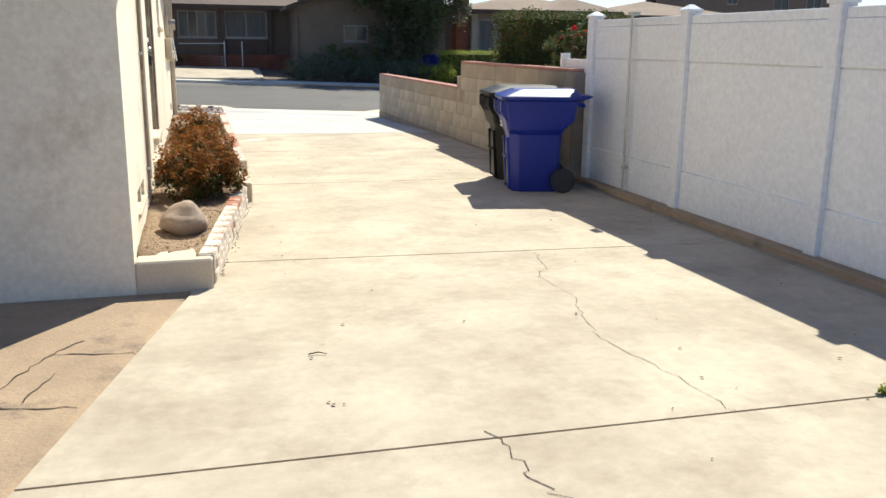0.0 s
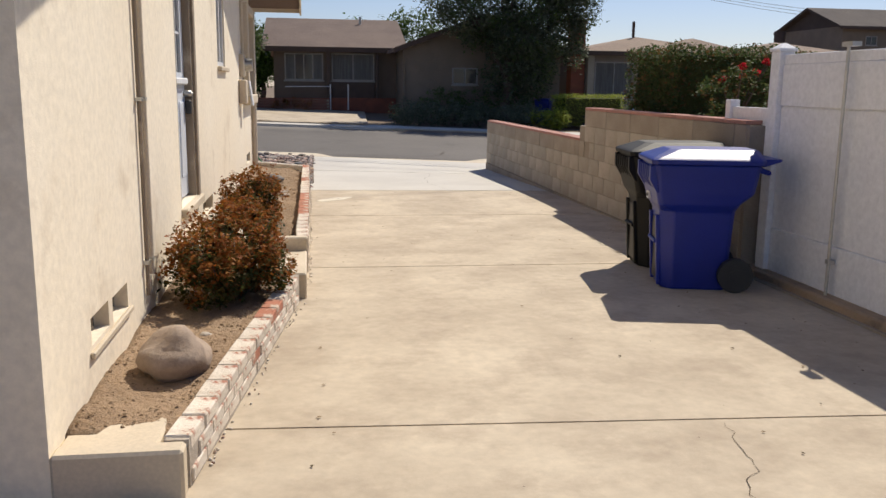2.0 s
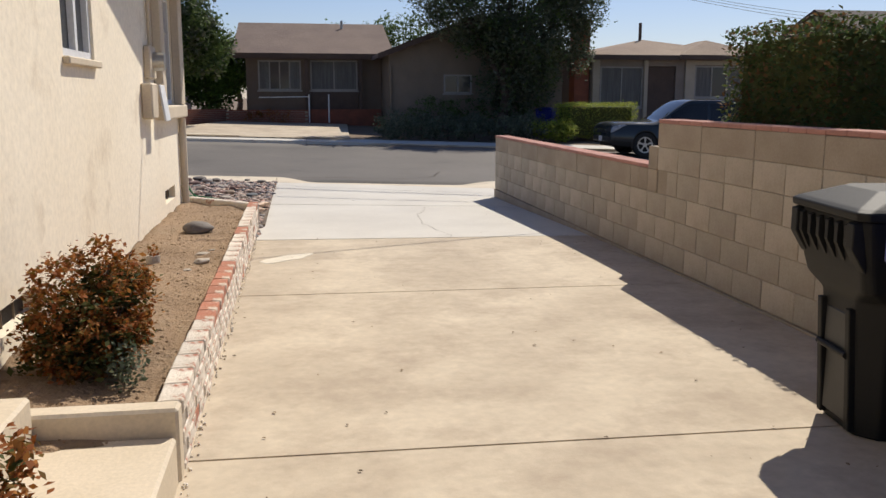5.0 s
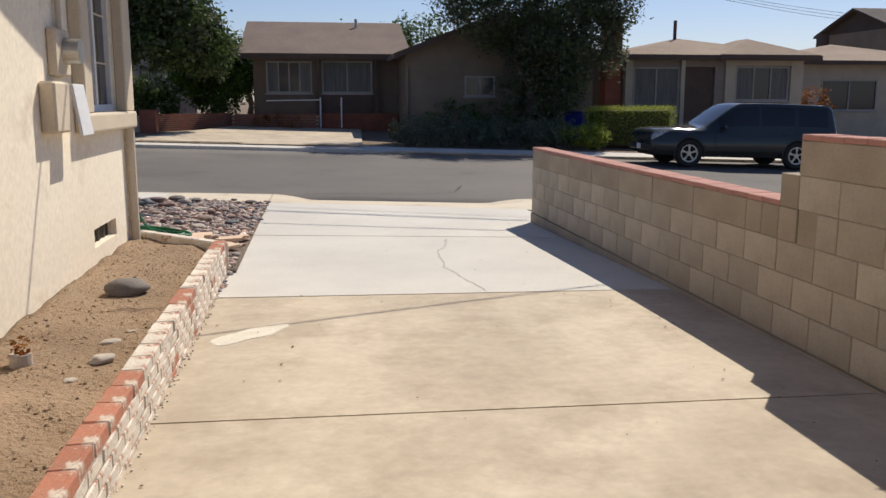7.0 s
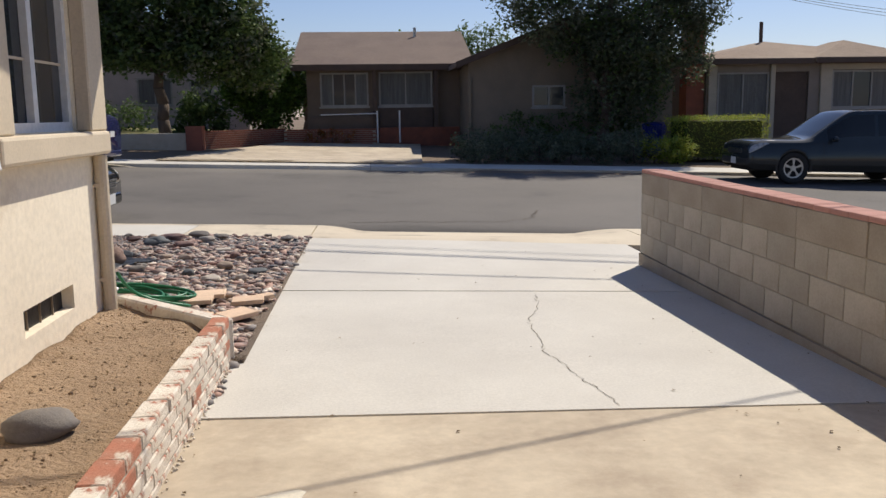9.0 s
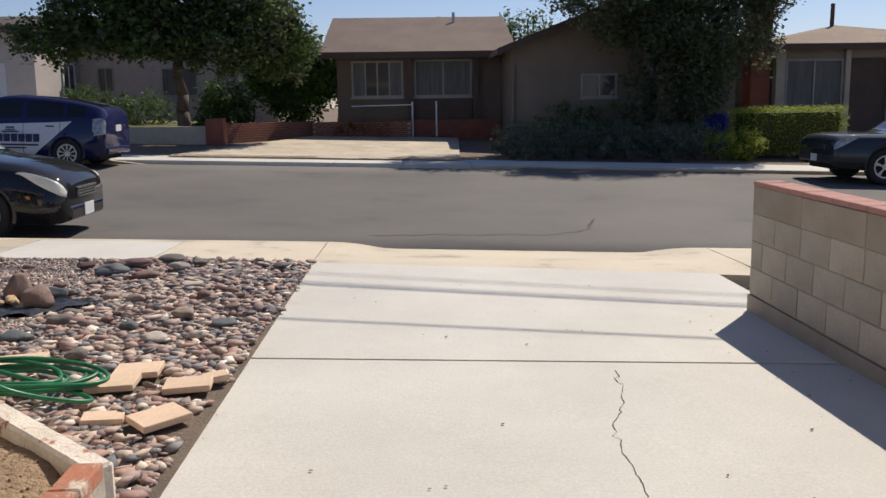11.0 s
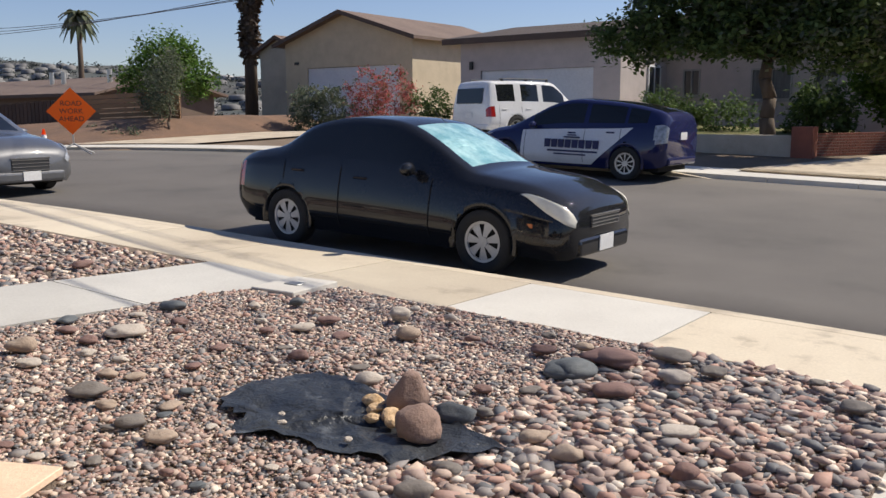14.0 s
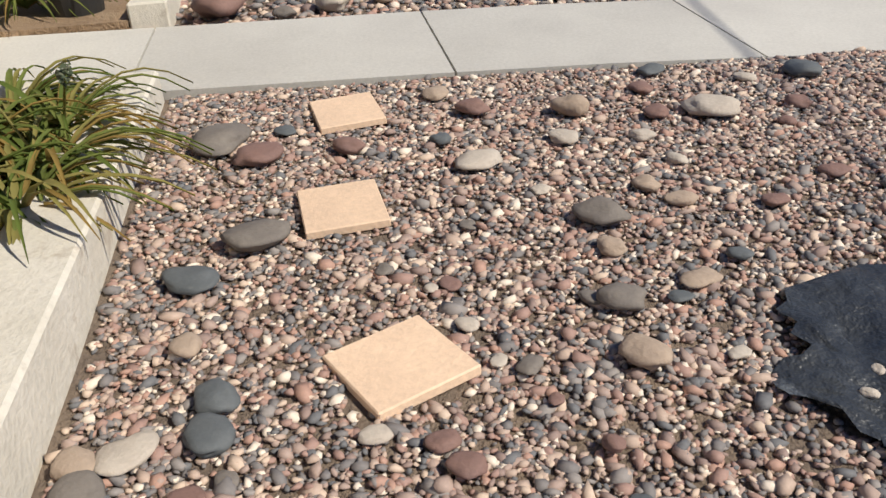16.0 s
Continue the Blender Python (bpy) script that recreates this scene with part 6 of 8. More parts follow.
def car(label, table, m, colour, size=(1, 1, 1), axles=(-1.28, 1.35), wheel_r=0.315, panes=((-1.35, -0.52), (-0.44, 0.62)), screen=(0.3, 1.04), back=(-1.72, -0.78),
        rim=None, spokes=7, lamp=M_LAMP, screen_mat=None, tail=(0.72, 1.0), grille=True, panel=None, roof_bars=False, group="parked cars", big_lamp=1.0, tail_mat=None, grille_h=0.12, low_trim=None, glassmat=None, name="car", cat="car"):
    """A car body lofted through its stations; front towards +x, wheels on z = 0."""
    c = thing(name, label, cat, m, group)
    gm = glassmat or M_CARGLASS
    xs = np.array([r[0] for r in table]) * size[0]
    T = np.array([r[1:] for r in table]) * np.array([size[2]] * 3 + [size[1]] * 3)
    us = np.linspace(xs[0], xs[-1], 132)
    rows = []
    for x in us:
        zb, zk, zt, wl, wk, wt = spline(xs, T, x)
        half = []
        for k in range(NL + 1):
            f = k / NL
            w = wl * (0.90 + 0.10 * min(1, f * 4)) + (wk - wl) * f ** 2.2 + 0.025 * math.sin(f * math.pi) * size[1]
            half.append((w, zb + (zk - zb) * f))
        for k in range(1, NG + 1):
            f = k / NG
            half.append((wk + (wt - wk) * f ** 1.12, zk + (zt - zk) * (1 - (1 - f) ** 1.15)))
        for k in range(1, NR + 1):
            f = k / NR
            half.append((wt * (1 - f), zt + 0.035 * size[2] * (1 - (1 - f) ** 2.2)))
        rows.append([(x, w, z) for w, z in half] + [(x, -w, z) for w, z in half[-2::-1]])
    nv = len(rows[0])
    V = np.array(rows)
    cells = {"body": []}

    def add(key, i, j):
        cells.setdefault(key, []).append((i, j))
    half_n = NL + NG + NR
    sx, sz = size[0], size[2]
    for i in range(len(us) - 1):
        x = (us[i] + us[i + 1]) / 2
        for j in range(nv - 1):
            jj = j if j < half_n else nv - 2 - j
            zc = (V[i, j, 2] + V[i + 1, j, 2] + V[i, j + 1, 2] + V[i + 1, j + 1, 2]) / 4
            side = "r" if j >= half_n else "l"
            if jj < NL and any((x - a * sx) ** 2 + (zc - wheel_r) ** 2 < (wheel_r + 0.045) ** 2 for a in axles):
                continue
            key = "body"
            if NL <= jj < NL + NG:
                for q, (a, b) in enumerate(panes):
                    if a * sx < x < b * sx and jj > NL and jj < NL + NG - 1:
                        key = "pane_%d%s" % (q, side)
            elif jj >= NL + NG:
                if screen[0] * sx < x < screen[1] * sx:
                    key = "windscreen" if jj > NL + NG else "body"
                elif back and back[0] * sx < x < back[1] * sx:
                    key = "rear_window" if jj > NL + NG else "body"
            elif jj < NL:
                f = jj / NL
                xf = xs[-1] - x
                if x < xs[0] + 0.24 and tail[0] * 0.9 < zc / sz < tail[1] * 1.02 and f > 0.4:
                    key = "tail_lamp_" + side
                if low_trim and f < 0.2:
                    key = "lower_trim_" + side
            add(key, i, j)
    mats = {"body": colour}
    for key, cs in cells.items():
        bm = bmesh.new()
        vm = {}

        def vert(i, j):
            if (i, j) not in vm:
                vm[(i, j)] = bm.verts.new(V[i, j])
            return vm[(i, j)]
        for i, j in cs:
            bm.faces.new((vert(i, j), vert(i + 1, j), vert(i + 1, j + 1), vert(i, j + 1)))
        if key == "body":
            for i, rev in ((0, False), (len(us) - 1, True)):
                ring_ = [vert(i, j) for j in range(nv)]
                try:
                    bm.faces.new(ring_ if not rev else ring_[::-1])
                except ValueError:
                    pass
        bmesh.ops.recalc_face_normals(bm, faces=bm.faces)
        base = key.split("_")[0] if key.startswith("pane") else key.rsplit("_", 1)[0] if key[-2:] in ("_l", "_r") else key
        mt = {"body": colour, "pane": gm, "windscreen": screen_mat or gm, "rear_window": gm, "tail_lamp": tail_mat or M_REDLENS, "lower_trim": low_trim}[base]
        nm = "side_window" if base == "pane" else base
        lb = {"pane": "dark tinted side window", "windscreen": "windscreen with a foil sunshade behind it" if screen_mat else "sloping glass windscreen", "rear_window": "dark rear window", 
              "tail_lamp": "clear tail lamp" if tail_mat else "red tail lamp", "lower_trim": "grey lower trim"}.get(base, "")
        part(nm, bm, mt, c, lb, True)
    # lamps and door seams follow the skin
    def skin(x, f, out):
        zb, zk, zt, wl, wk, wt = spline(xs, T, x)
        if f <= 1:
            return Vector((x, wl * (0.90 + 0.10 * min(1, f * 4)) + (wk - wl) * f ** 2.2 + 0.025 * math.sin(f * math.pi) * size[1] + out, zb + (zk - zb) * f))
        return Vector((x, wk + (wt - wk) * (f - 1) ** 1.12 + out, zk + (zt - zk) * (1 - (2 - f) ** 1.15) + out))
    for sd in (1, -1):
        bm = bmesh.new()
        grid = []
        nu, nw = 16, 8
        for a in range(nu + 1):
            u = a / nu
            x = xs[-1] - 0.012 - (0.46 * big_lamp) * u
            lo = 0.70 + 0.27 * u
            hi = 0.99 + 0.16 * u * (1 - u) * 4
            mid_, half_ = (lo + hi) / 2, (hi - lo) / 2 * (1 - u ** 5) * min(1.0, 0.55 + u * 5)
            line = []
            for b in range(nw + 1):
                v = b / nw * 2 - 1
                p = skin(x, mid_ + half_ * v, 0.004 + 0.014 * (1 - v ** 4) * min(1, (1 - u) * 5))
                line.append(bm.verts.new((p.x + 0.006, p.y * sd, p.z)))
            grid.append(line)
        for ga, gb in zip(grid, grid[1:]):
            for b in range(nw):
                bm.faces.new((ga[b], ga[b + 1], gb[b + 1], gb[b]))
        bmesh.ops.recalc_face_normals(bm, faces=bm.faces)
        part("headlamp", bm, lamp, c, "clouded headlamp lens" if lamp is M_LAMP else "clear headlamp lens", True)
        if panel:
            bm = bmesh.new()
            grid = []
            for b in range(13):
                f = 0.07 + 0.92 * b / 12
                z = skin(0.0, f, 0).z
                x0, x1 = panel(z)
                line = []
                for a in range(25):
                    q = skin(x0 + (x1 - x0) * a / 24, f, 0.004)
                    line.append(bm.verts.new((q.x, q.y * sd, q.z)))
                grid.append(line)
            for ga, gb in zip(grid, grid[1:]):
                for a in range(24):
                    bm.faces.new((ga[a], ga[a + 1], gb[a + 1], gb[a]))
            bmesh.ops.recalc_face_normals(bm, faces=bm.faces)
            part("door_panel", bm, M_TEXTW, c, "white door panel", True)
        for xd in sorted({panes[0][0] + 0.03, panes[1][0] - 0.04, max(b for _, b in panes) + 0.10}):
            bm = bmesh.new()
            prev = None
            for b in range(11):
                f = 0.14 + 0.86 * b / 10
                if any((xd * sx - a * sx) ** 2 + (skin(xd * sx, f, 0).z - wheel_r) ** 2 < (wheel_r + 0.09) ** 2 for a in axles):
                    prev = None
                    continue
                cur = [bm.verts.new((q.x, q.y * sd, q.z)) for q in (skin(xd * sx - 0.005, f, 0.006), skin(xd * sx + 0.005, f, 0.006))]
                if prev:
                    bm.faces.new((prev[0], prev[1], cur[1], cur[0]))
                prev = cur
            part("door_seam", bm, M_DARK, c)
    # floor pan and inner arches
    y = float(T[:, 3].max())
    part("underbody", one(xs[0] + 0.18, xs[-1] - 0.2, -y + 0.24, y - 0.24, T[:, 0].min() - 0.02, T[:, 1].min() - 0.02 + 0.14), M_DARK, c)
    for a in axles:
        wl = spline(xs, T, a * sx)[3]
        for sd in (1, -1):
            bm = bmesh.new()
            n = 20
            r0, r1 = wheel_r + 0.02, wheel_r + 0.07
            ringA, ringB, ringC = [], [], []
            for k in range(n + 1):
                t = math.radians(-14 + 208 * k / n)
                cx, cz = math.cos(t), math.sin(t)
                yy = (wl + 0.014) * sd
                ringA.append(bm.verts.new((a * sx + r0 * cx, yy, wheel_r + r0 * cz)))
                ringB.append(bm.verts.new((a * sx + r1 * cx, yy - 0.012 * sd, wheel_r + r1 * cz)))
                ringC.append(bm.verts.new((a * sx + r0 * cx, yy - 0.2 * sd, wheel_r + r0 * cz)))
            for k in range(n):
                bm.faces.new((ringA[k], ringA[k + 1], ringB[k + 1], ringB[k]))
                bm.faces.new((ringA[k], ringA[k + 1], ringC[k + 1], ringC[k]))
            bmesh.ops.recalc_face_normals(bm, faces=bm.faces)
            part("wheel_arch", bm, low_trim or colour, c, "", True)
            wheel(c, a * sx, (wl - 0.095) * sd, wheel_r, sd, rim or M_RIM, spokes)
    # small fittings
    fx, rx = xs[-1], xs[0]
    for sd in (1, -1):
        px_ = max(b for _, b in panes) - 0.12
        wk = spline(xs, T, px_ * sx)
        mx, mz = px_ * sx, wk[1] + 0.03
        bm = bmesh.new()
        bmesh.ops.create_icosphere(bm, subdivisions=2, radius=1, matrix=Matrix.Translation((mx, (wk[4] + 0.12) * sd, mz + 0.05)) @ Matrix.Diagonal((0.06, 0.11, 0.075, 1)))
        mir = part("door_mirror", bm, colour, c, "", True)
        part("mirror_arm", cyl(bmesh.new(), (mx, (wk[4] - 0.02) * sd, mz), (mx, (wk[4] + 0.08) * sd, mz + 0.03), 0.02), M_BUMPER, mir)
        for a, b in panes[:2]:
            hxp = (a + 0.24) * sx
            hk = spline(xs, T, hxp)
            part("door_handle", one(hxp - 0.09, hxp + 0.09, hk[4] * sd + (0.012 if sd > 0 else -0.04), hk[4] * sd + (0.04 if sd > 0 else -0.012), hk[1] - 0.10, hk[1] - 0.07, bevel=0.008), colour, c)
        part("side_marker", one(fx - 0.46, fx - 0.34, (spline(xs, T, fx - 0.4)[3] - 0.01) * sd - 0.012, (spline(xs, T, fx - 0.4)[3] - 0.01) * sd + 0.012, T[-3, 1] * 0.68, T[-3, 1] * 0.68 + 0.04, bevel=0.004), M_AMBER, c, "amber side marker")
        if roof_bars:
            rk = spline(xs, T, -0.8 * sx)
            b_ = part("roof_rail", cyl(bmesh.new(), (-2.0 * sx, (rk[5] - 0.04) * sd, rk[2] + 0.06), (0.05 * sx, (rk[5] - 0.04) * sd, rk[2] + 0.06), 0.018), M_BUMPER, c)
            for xx in (-1.9, -0.9, 0.0):
                part("rail_foot", one(xx * sx - 0.04, xx * sx + 0.04, (rk[5] - 0.04) * sd - 0.015, (rk[5] - 0.04) * sd + 0.015, rk[2] - 0.03, rk[2] + 0.05), M_BUMPER, b_)
    hw = float(T[-1, 3])
    zc = float(T[-1, 1])
    if grille:
        g = part("grille", one(fx - 0.035, fx + 0.012, -hw * 0.55, hw * 0.55, zc + 0.02 - grille_h, zc + 0.02, bevel=0.02), M_BUMPER, c, "dark mesh grille with a bright surround")
        for k in range(4):
            part("grille_bar", one(fx + 0.008, fx + 0.02, -hw * 0.53, hw * 0.53, zc + 0.03 - grille_h + grille_h * 0.27 * k, zc + 0.038 - grille_h + grille_h * 0.27 * k), M_CHROME, g)
        part("grille_surround", one(fx - 0.02, fx + 0.016, -hw * 0.56, hw * 0.56, zc + 0.02, zc + 0.032), M_CHROME, g)
    part("front_bumper", one(fx - 0.20, fx + 0.025, -hw * 0.98, hw * 0.98, T[-1, 0] - 0.01, T[-1, 0] + 0.17, bevel=0.05, seg=3), low_trim or colour, c)
    part("number_plate", one(fx + 0.026, fx + 0.036, -0.15, 0.15, T[-1, 0] + 0.02, T[-1, 0] + 0.17), M_PLATE, c, "white number plate with worn print")
    part("rear_bumper", one(rx - 0.03, rx + 0.3, -hw * 1.1, hw * 1.1, T[0, 0] - 0.1, T[0, 0] + 0.06, bevel=0.05, seg=3), low_trim or colour, c)
    part("rear_plate", one(rx - 0.02, rx - 0.008, -0.15, 0.15, T[0, 1] - 0.22, T[0, 1] - 0.08), M_PLATE, c, "white rear number plate")
    return c


def parked(x, y, heading):
    """A pose on the road, wheels down, along the fall of the street."""
    s = (road_z(x + 1.3, y) - road_z(x - 1.3, y)) / 2.6
    pitch = -math.degrees(math.atan(s)) * (1 if heading < 90 else -1)
    return pose(x, y, road_z(x, y), 0, pitch, heading)


black_car = car("black four-door saloon parked at the kerb, foil sunshade up", SEDAN, parked(-4.80, 23.98, 0.5), paint("black_paint", (0.010, 0.011, 0.014)), size=(1.0, 1.0, 1.0), axles=(-1.265, 1.35), rim=M_HUBCAP, spokes=7, screen_mat=M_FOIL, big_lamp=1.1)
part("aerial", cyl(bmesh.new(), (0.32, 0.0, 1.40), (0.1, 0.0, 1.55), 0.004, 0.002, 6), M_BLACK, black_car)
grey_car = car("silver-grey four-door saloon parked at the kerb", SEDAN, parked(-14.85, 23.6, 2.5), paint("grey_paint", (0.13, 0.132, 0.138), 0.5), size=(1.06, 1.07, 1.01), axles=(-1.26, 1.31), wheel_r=0.33, lamp=M_LAMPC, spokes=10, grille_h=0.2, big_lamp=1.2)
blue_car = car("dark blue saloon parked behind the grey one", SEDAN, parked(-20.6, 23.1, 5), paint("dark_blue_paint", (0.016, 0.022, 0.04), 0.3), size=(1.02, 1.03, 1.0), axles=(-1.3, 1.33), lamp=M_LAMPC, spokes=10)


def white_panel(z):
    """Where the white film starts and ends along the car at a height."""
    return -0.62 - (z - 0.25) * 1.26, 0.96


hatch = car("navy and white hatchback with company lettering on its doors", HATCH, parked(-7.10, 32.45, 178.5), paint("navy_paint", (0.012, 0.016, 0.075)), axles=(-1.35, 1.35), wheel_r=0.32, panes=((-1.25, -0.5), (-0.42, 0.78), (-1.72, -1.32)), screen=(0.12, 1.15), back=(-2.0, -0.75), spokes=10, lamp=M_LAMPC, tail=(0.82, 1.08), tail_mat=M_LAMPC, panel=white_panel)
M_NAVYBAR = mat("navy_lettering", (0.01, 0.015, 0.09), (0.012, 0.016, 0.08), 0.5, 5, 40, 0)
for a, b, z0, z1 in ((-0.80, 0.42, 0.56, 0.72), (-0.78, 0.32, 0.48, 0.515), (-0.53, 0.17, 0.42, 0.45), (-0.38, -0.04, 0.755, 0.78), (-0.30, -0.12, 0.80, 0.82)):
    n_ = 8 if b - a > 1.2 else 1
    for k in range(n_):
        p0, p1 = a + (b - a) * k / n_, a + (b - a) * (k + 0.78 if n_ > 1 else 1) / n_ if n_ > 1 else b
        part("lettering_bar", one(p0, p1, 0.87, 0.903, z0, z1), M_NAVYBAR, hatch, "navy bars of the company lettering")
suv = car("dark green sport utility vehicle parked across the street", WAGON, parked(12.68, 31.45, 178), paint("dark_green_paint", (0.022, 0.030, 0.036)), size=(1.0, 0.97, 0.89), axles=(-1.45, 1.57), wheel_r=0.37, panes=((-2.3, -1.45), (-1.35, -0.42), (-0.34, 0.78)), screen=(0.28, 1.1), back=None, spokes=5, lamp=M_LAMPC, tail=(0.95, 1.2), low_trim=paint("grey_cladding", (0.05, 0.05, 0.048), 0, 0.2, 0.5), name="sport_utility_vehicle")
white_suv = car("white sport utility vehicle standing on a sloping driveway", WAGON, pose(-12.5, 39.6, far_z(-12.5, 39.6), 0, 0, 71), paint("white_paint_car", (0.72, 0.72, 0.72)), size=(0.9, 0.92, 0.88), axles=(-1.45, 1.5), wheel_r=0.37, panes=((-2.2, -1.5), (-1.2, -0.48), (-0.32, 0.66)), screen=(0.28, 1.1), back=None, spokes=6, roof_bars=True, tail=(0.9, 1.2), name="sport_utility_vehicle")
part("rear_window", box(bmesh.new(), -0.012, 0.012, -0.62, 0.62, -0.22, 0.22, bevel=0.006), M_CARGLASS, white_suv, "dark rear window", m=pose(-2.335, 0, 1.29, 0, 8, 0))

# ---------------------------------------------------------------- across the street
def trim_mat(n, c): return mat(n, c, tuple(v * 0.85 for v in c), 0.85, 1.5, 30, 0.3)


M_TAUPE = trim_mat("taupe_stucco", (0.17, 0.13, 0.10))
M_TAUPE2 = trim_mat("tan_stucco", (0.23, 0.185, 0.14))
# white trim with its colour turned down to grey for the far windows
M_DIMW = mat("dim_white_trim", (0.36, 0.35, 0.33), (0.30, 0.29, 0.27), 0.7, 3, 30, 0.1)
M_LILAC = trim_mat("lilac_grey_stucco", (0.50, 0.44, 0.42))
M_BEIGE = trim_mat("beige_stucco", (0.56, 0.47, 0.33))
M_OATM = trim_mat("oatmeal_stucco", (0.46, 0.41, 0.33))
M_BROWNW = trim_mat("brown_siding", (0.17, 0.12, 0.09))
M_ROOF1 = mat("brown_roof_shingle", (0.20, 0.145, 0.115), (0.155, 0.11, 0.09), 0.95, 0.5, 9, 0.8, 14, dist=0.03)
M_ROOF2 = mat("tan_roof_shingle", (0.33, 0.25, 0.18), (0.26, 0.19, 0.14), 0.95, 0.5, 9, 0.8, 14, dist=0.03)
M_ROOF3 = mat("dark_roof_shingle", (0.09, 0.07, 0.06), (0.065, 0.05, 0.045), 0.95, 0.5, 9, 0.8, 14, dist=0.03)
M_REDBRICK = mat("red_brick", (0.30, 0.10, 0.06), (0.21, 0.075, 0.05), 0.9, 3, 40, 0.5, objrand=0.15)
M_CURTAIN = mat("pale_curtain", (0.17, 0.17, 0.165), (0.11, 0.11, 0.105), 0.8, 3, 14, 0.6, 8, stretch=(6, 6, 0.3), dist=0.05)
M_GDOOR = mat("white_garage_door", (0.66, 0.66, 0.67), (0.60, 0.60, 0.62), 0.6, 1, 20, 0.05)
M_FASCIA = mat("dark_fascia", (0.10, 0.07, 0.055), (0.08, 0.055, 0.045), 0.8, 2, 20, 0.1)
M_WGLASS = glass("house_glass", (0.05, 0.055, 0.06), 0.06)


def front_window(parent, x0, x1, y, z0, z1, panes=2, frame_m=None, curtain=True, depth=0.10):
    """A framed window let into the front wall whose outer face is y (it faces -y)."""
    w = part("window", wall_with_holes(bmesh.new(), "x", y - 0.03, 0.10, x0, x1, z0, z1, [(x0 + 0.06, x1 - 0.06, z0 + 0.06, z1 - 0.06)]), frame_m or M_DIMW, parent, "framed front window")
    step_ = (x1 - x0 - 0.12) / panes
    for k in range(panes):
        a = x0 + 0.06 + step_ * k
        part("pane", one(a + 0.004, a + step_ - 0.004, y + 0.03, y + 0.036, z0 + 0.06, z1 - 0.06), M_CURTAIN if curtain and k in (0, panes - 1) and panes > 1 else M_WGLASS, w, "curtained pane" if curtain and k in (0, panes - 1) and panes > 1 else "dark glass pane")
        if k:
            part("mullion", one(a - 0.025, a + 0.025, y - 0.02, y + 0.03, z0 + 0.06, z1 - 0.06), frame_m or M_DIMW, w)
    part("sill", one(x0 - 0.05, x1 + 0.05, y - 0.08, y - 0.031, z0 - 0.06, z0), frame_m or M_DIMW, w)
    return w


def walls(parent, x0, x1, y0, y1, z0, z1, material, holes=(), label=""):
    part("wall", wall_with_holes(bmesh.new(), "x", y0, 0.15, x0, x1, z0, z1, list(holes)), material, parent, label)
    part("wall", one(x0, x0 + 0.15, y0 + 0.15, y1 - 0.15, z0, z1), material, parent)
    part("wall", one(x1 - 0.15, x1, y0 + 0.15, y1 - 0.15, z0, z1), material, parent)
    part("wall", one(x0, x1, y1 - 0.15, y1, z0, z1), material, parent)


def gable_x(parent, x0, x1, y0, y1, z, rise, material, over=0.5, th=0.16):
    """Roof with its ridge along x."""
    ym = (y0 + y1) / 2
    bm = bmesh.new()
    k = rise / (ym - y0)
    prism(bm, [(y0 - over, z - k * over), (ym, z + rise), (y1 + over, z - k * over), (y1 + over, z - k * over + th), (ym, z + rise + th), (y0 - over, z - k * over + th)], x0 - over, x1 + over, "x")
    r = part("roof", bm, material, parent, "low shingled gable roof")
    part("fascia", one(x0 - over, x1 + over, y0 - over - 0.03, y0 - over - 0.001, z - k * over - 0.06, z - k * over + th - 0.02), M_FASCIA, r)
    for xx in (x0, x1 - 0.15):
        bm = bmesh.new()
        prism(bm, [(y0, z), (y1, z), (ym, z + rise - 0.01)], xx, xx + 0.15, "x")
        part("gable", bm, parent.children[0].data.materials[0], parent)


def gable_y(parent, x0, x1, y0, y1, z, rise, material, over=0.45, th=0.16, wall_m=None):
    """Roof with its ridge along y: the gable faces the street."""
    xm = (x0 + x1) / 2
    k = rise / (xm - x0)
    bm = bmesh.new()
    prism(bm, [(x0 - over, z - k * over), (xm, z + rise), (x1 + over, z - k * over), (x1 + over, z - k * over + th), (xm, z + rise + th), (x0 - over, z - k * over + th)], y0 - over, y1 + over, "y")
    r = part("roof", bm, material, parent, "shingled gable roof")
    for a, b in ((x0 - over, xm), (xm, x1 + over)):
        za, zb = z + rise - k * abs(a - xm), z + rise - k * abs(b - xm)
        bm = bmesh.new()
        prism(bm, [(a, za - 0.05), (b, zb - 0.05), (b, zb + th), (a, za + th)], y0 - over - 0.03, y0 - over - 0.001, "y")
        part("barge_board", bm, M_FASCIA, r)
    bm = bmesh.new()
    prism(bm, [(x0, z), (x1, z), (xm, z + rise - 0.01)], y0, y0 + 0.15, "y")
    part("gable", bm, wall_m or parent.children[0].data.materials[0], parent)


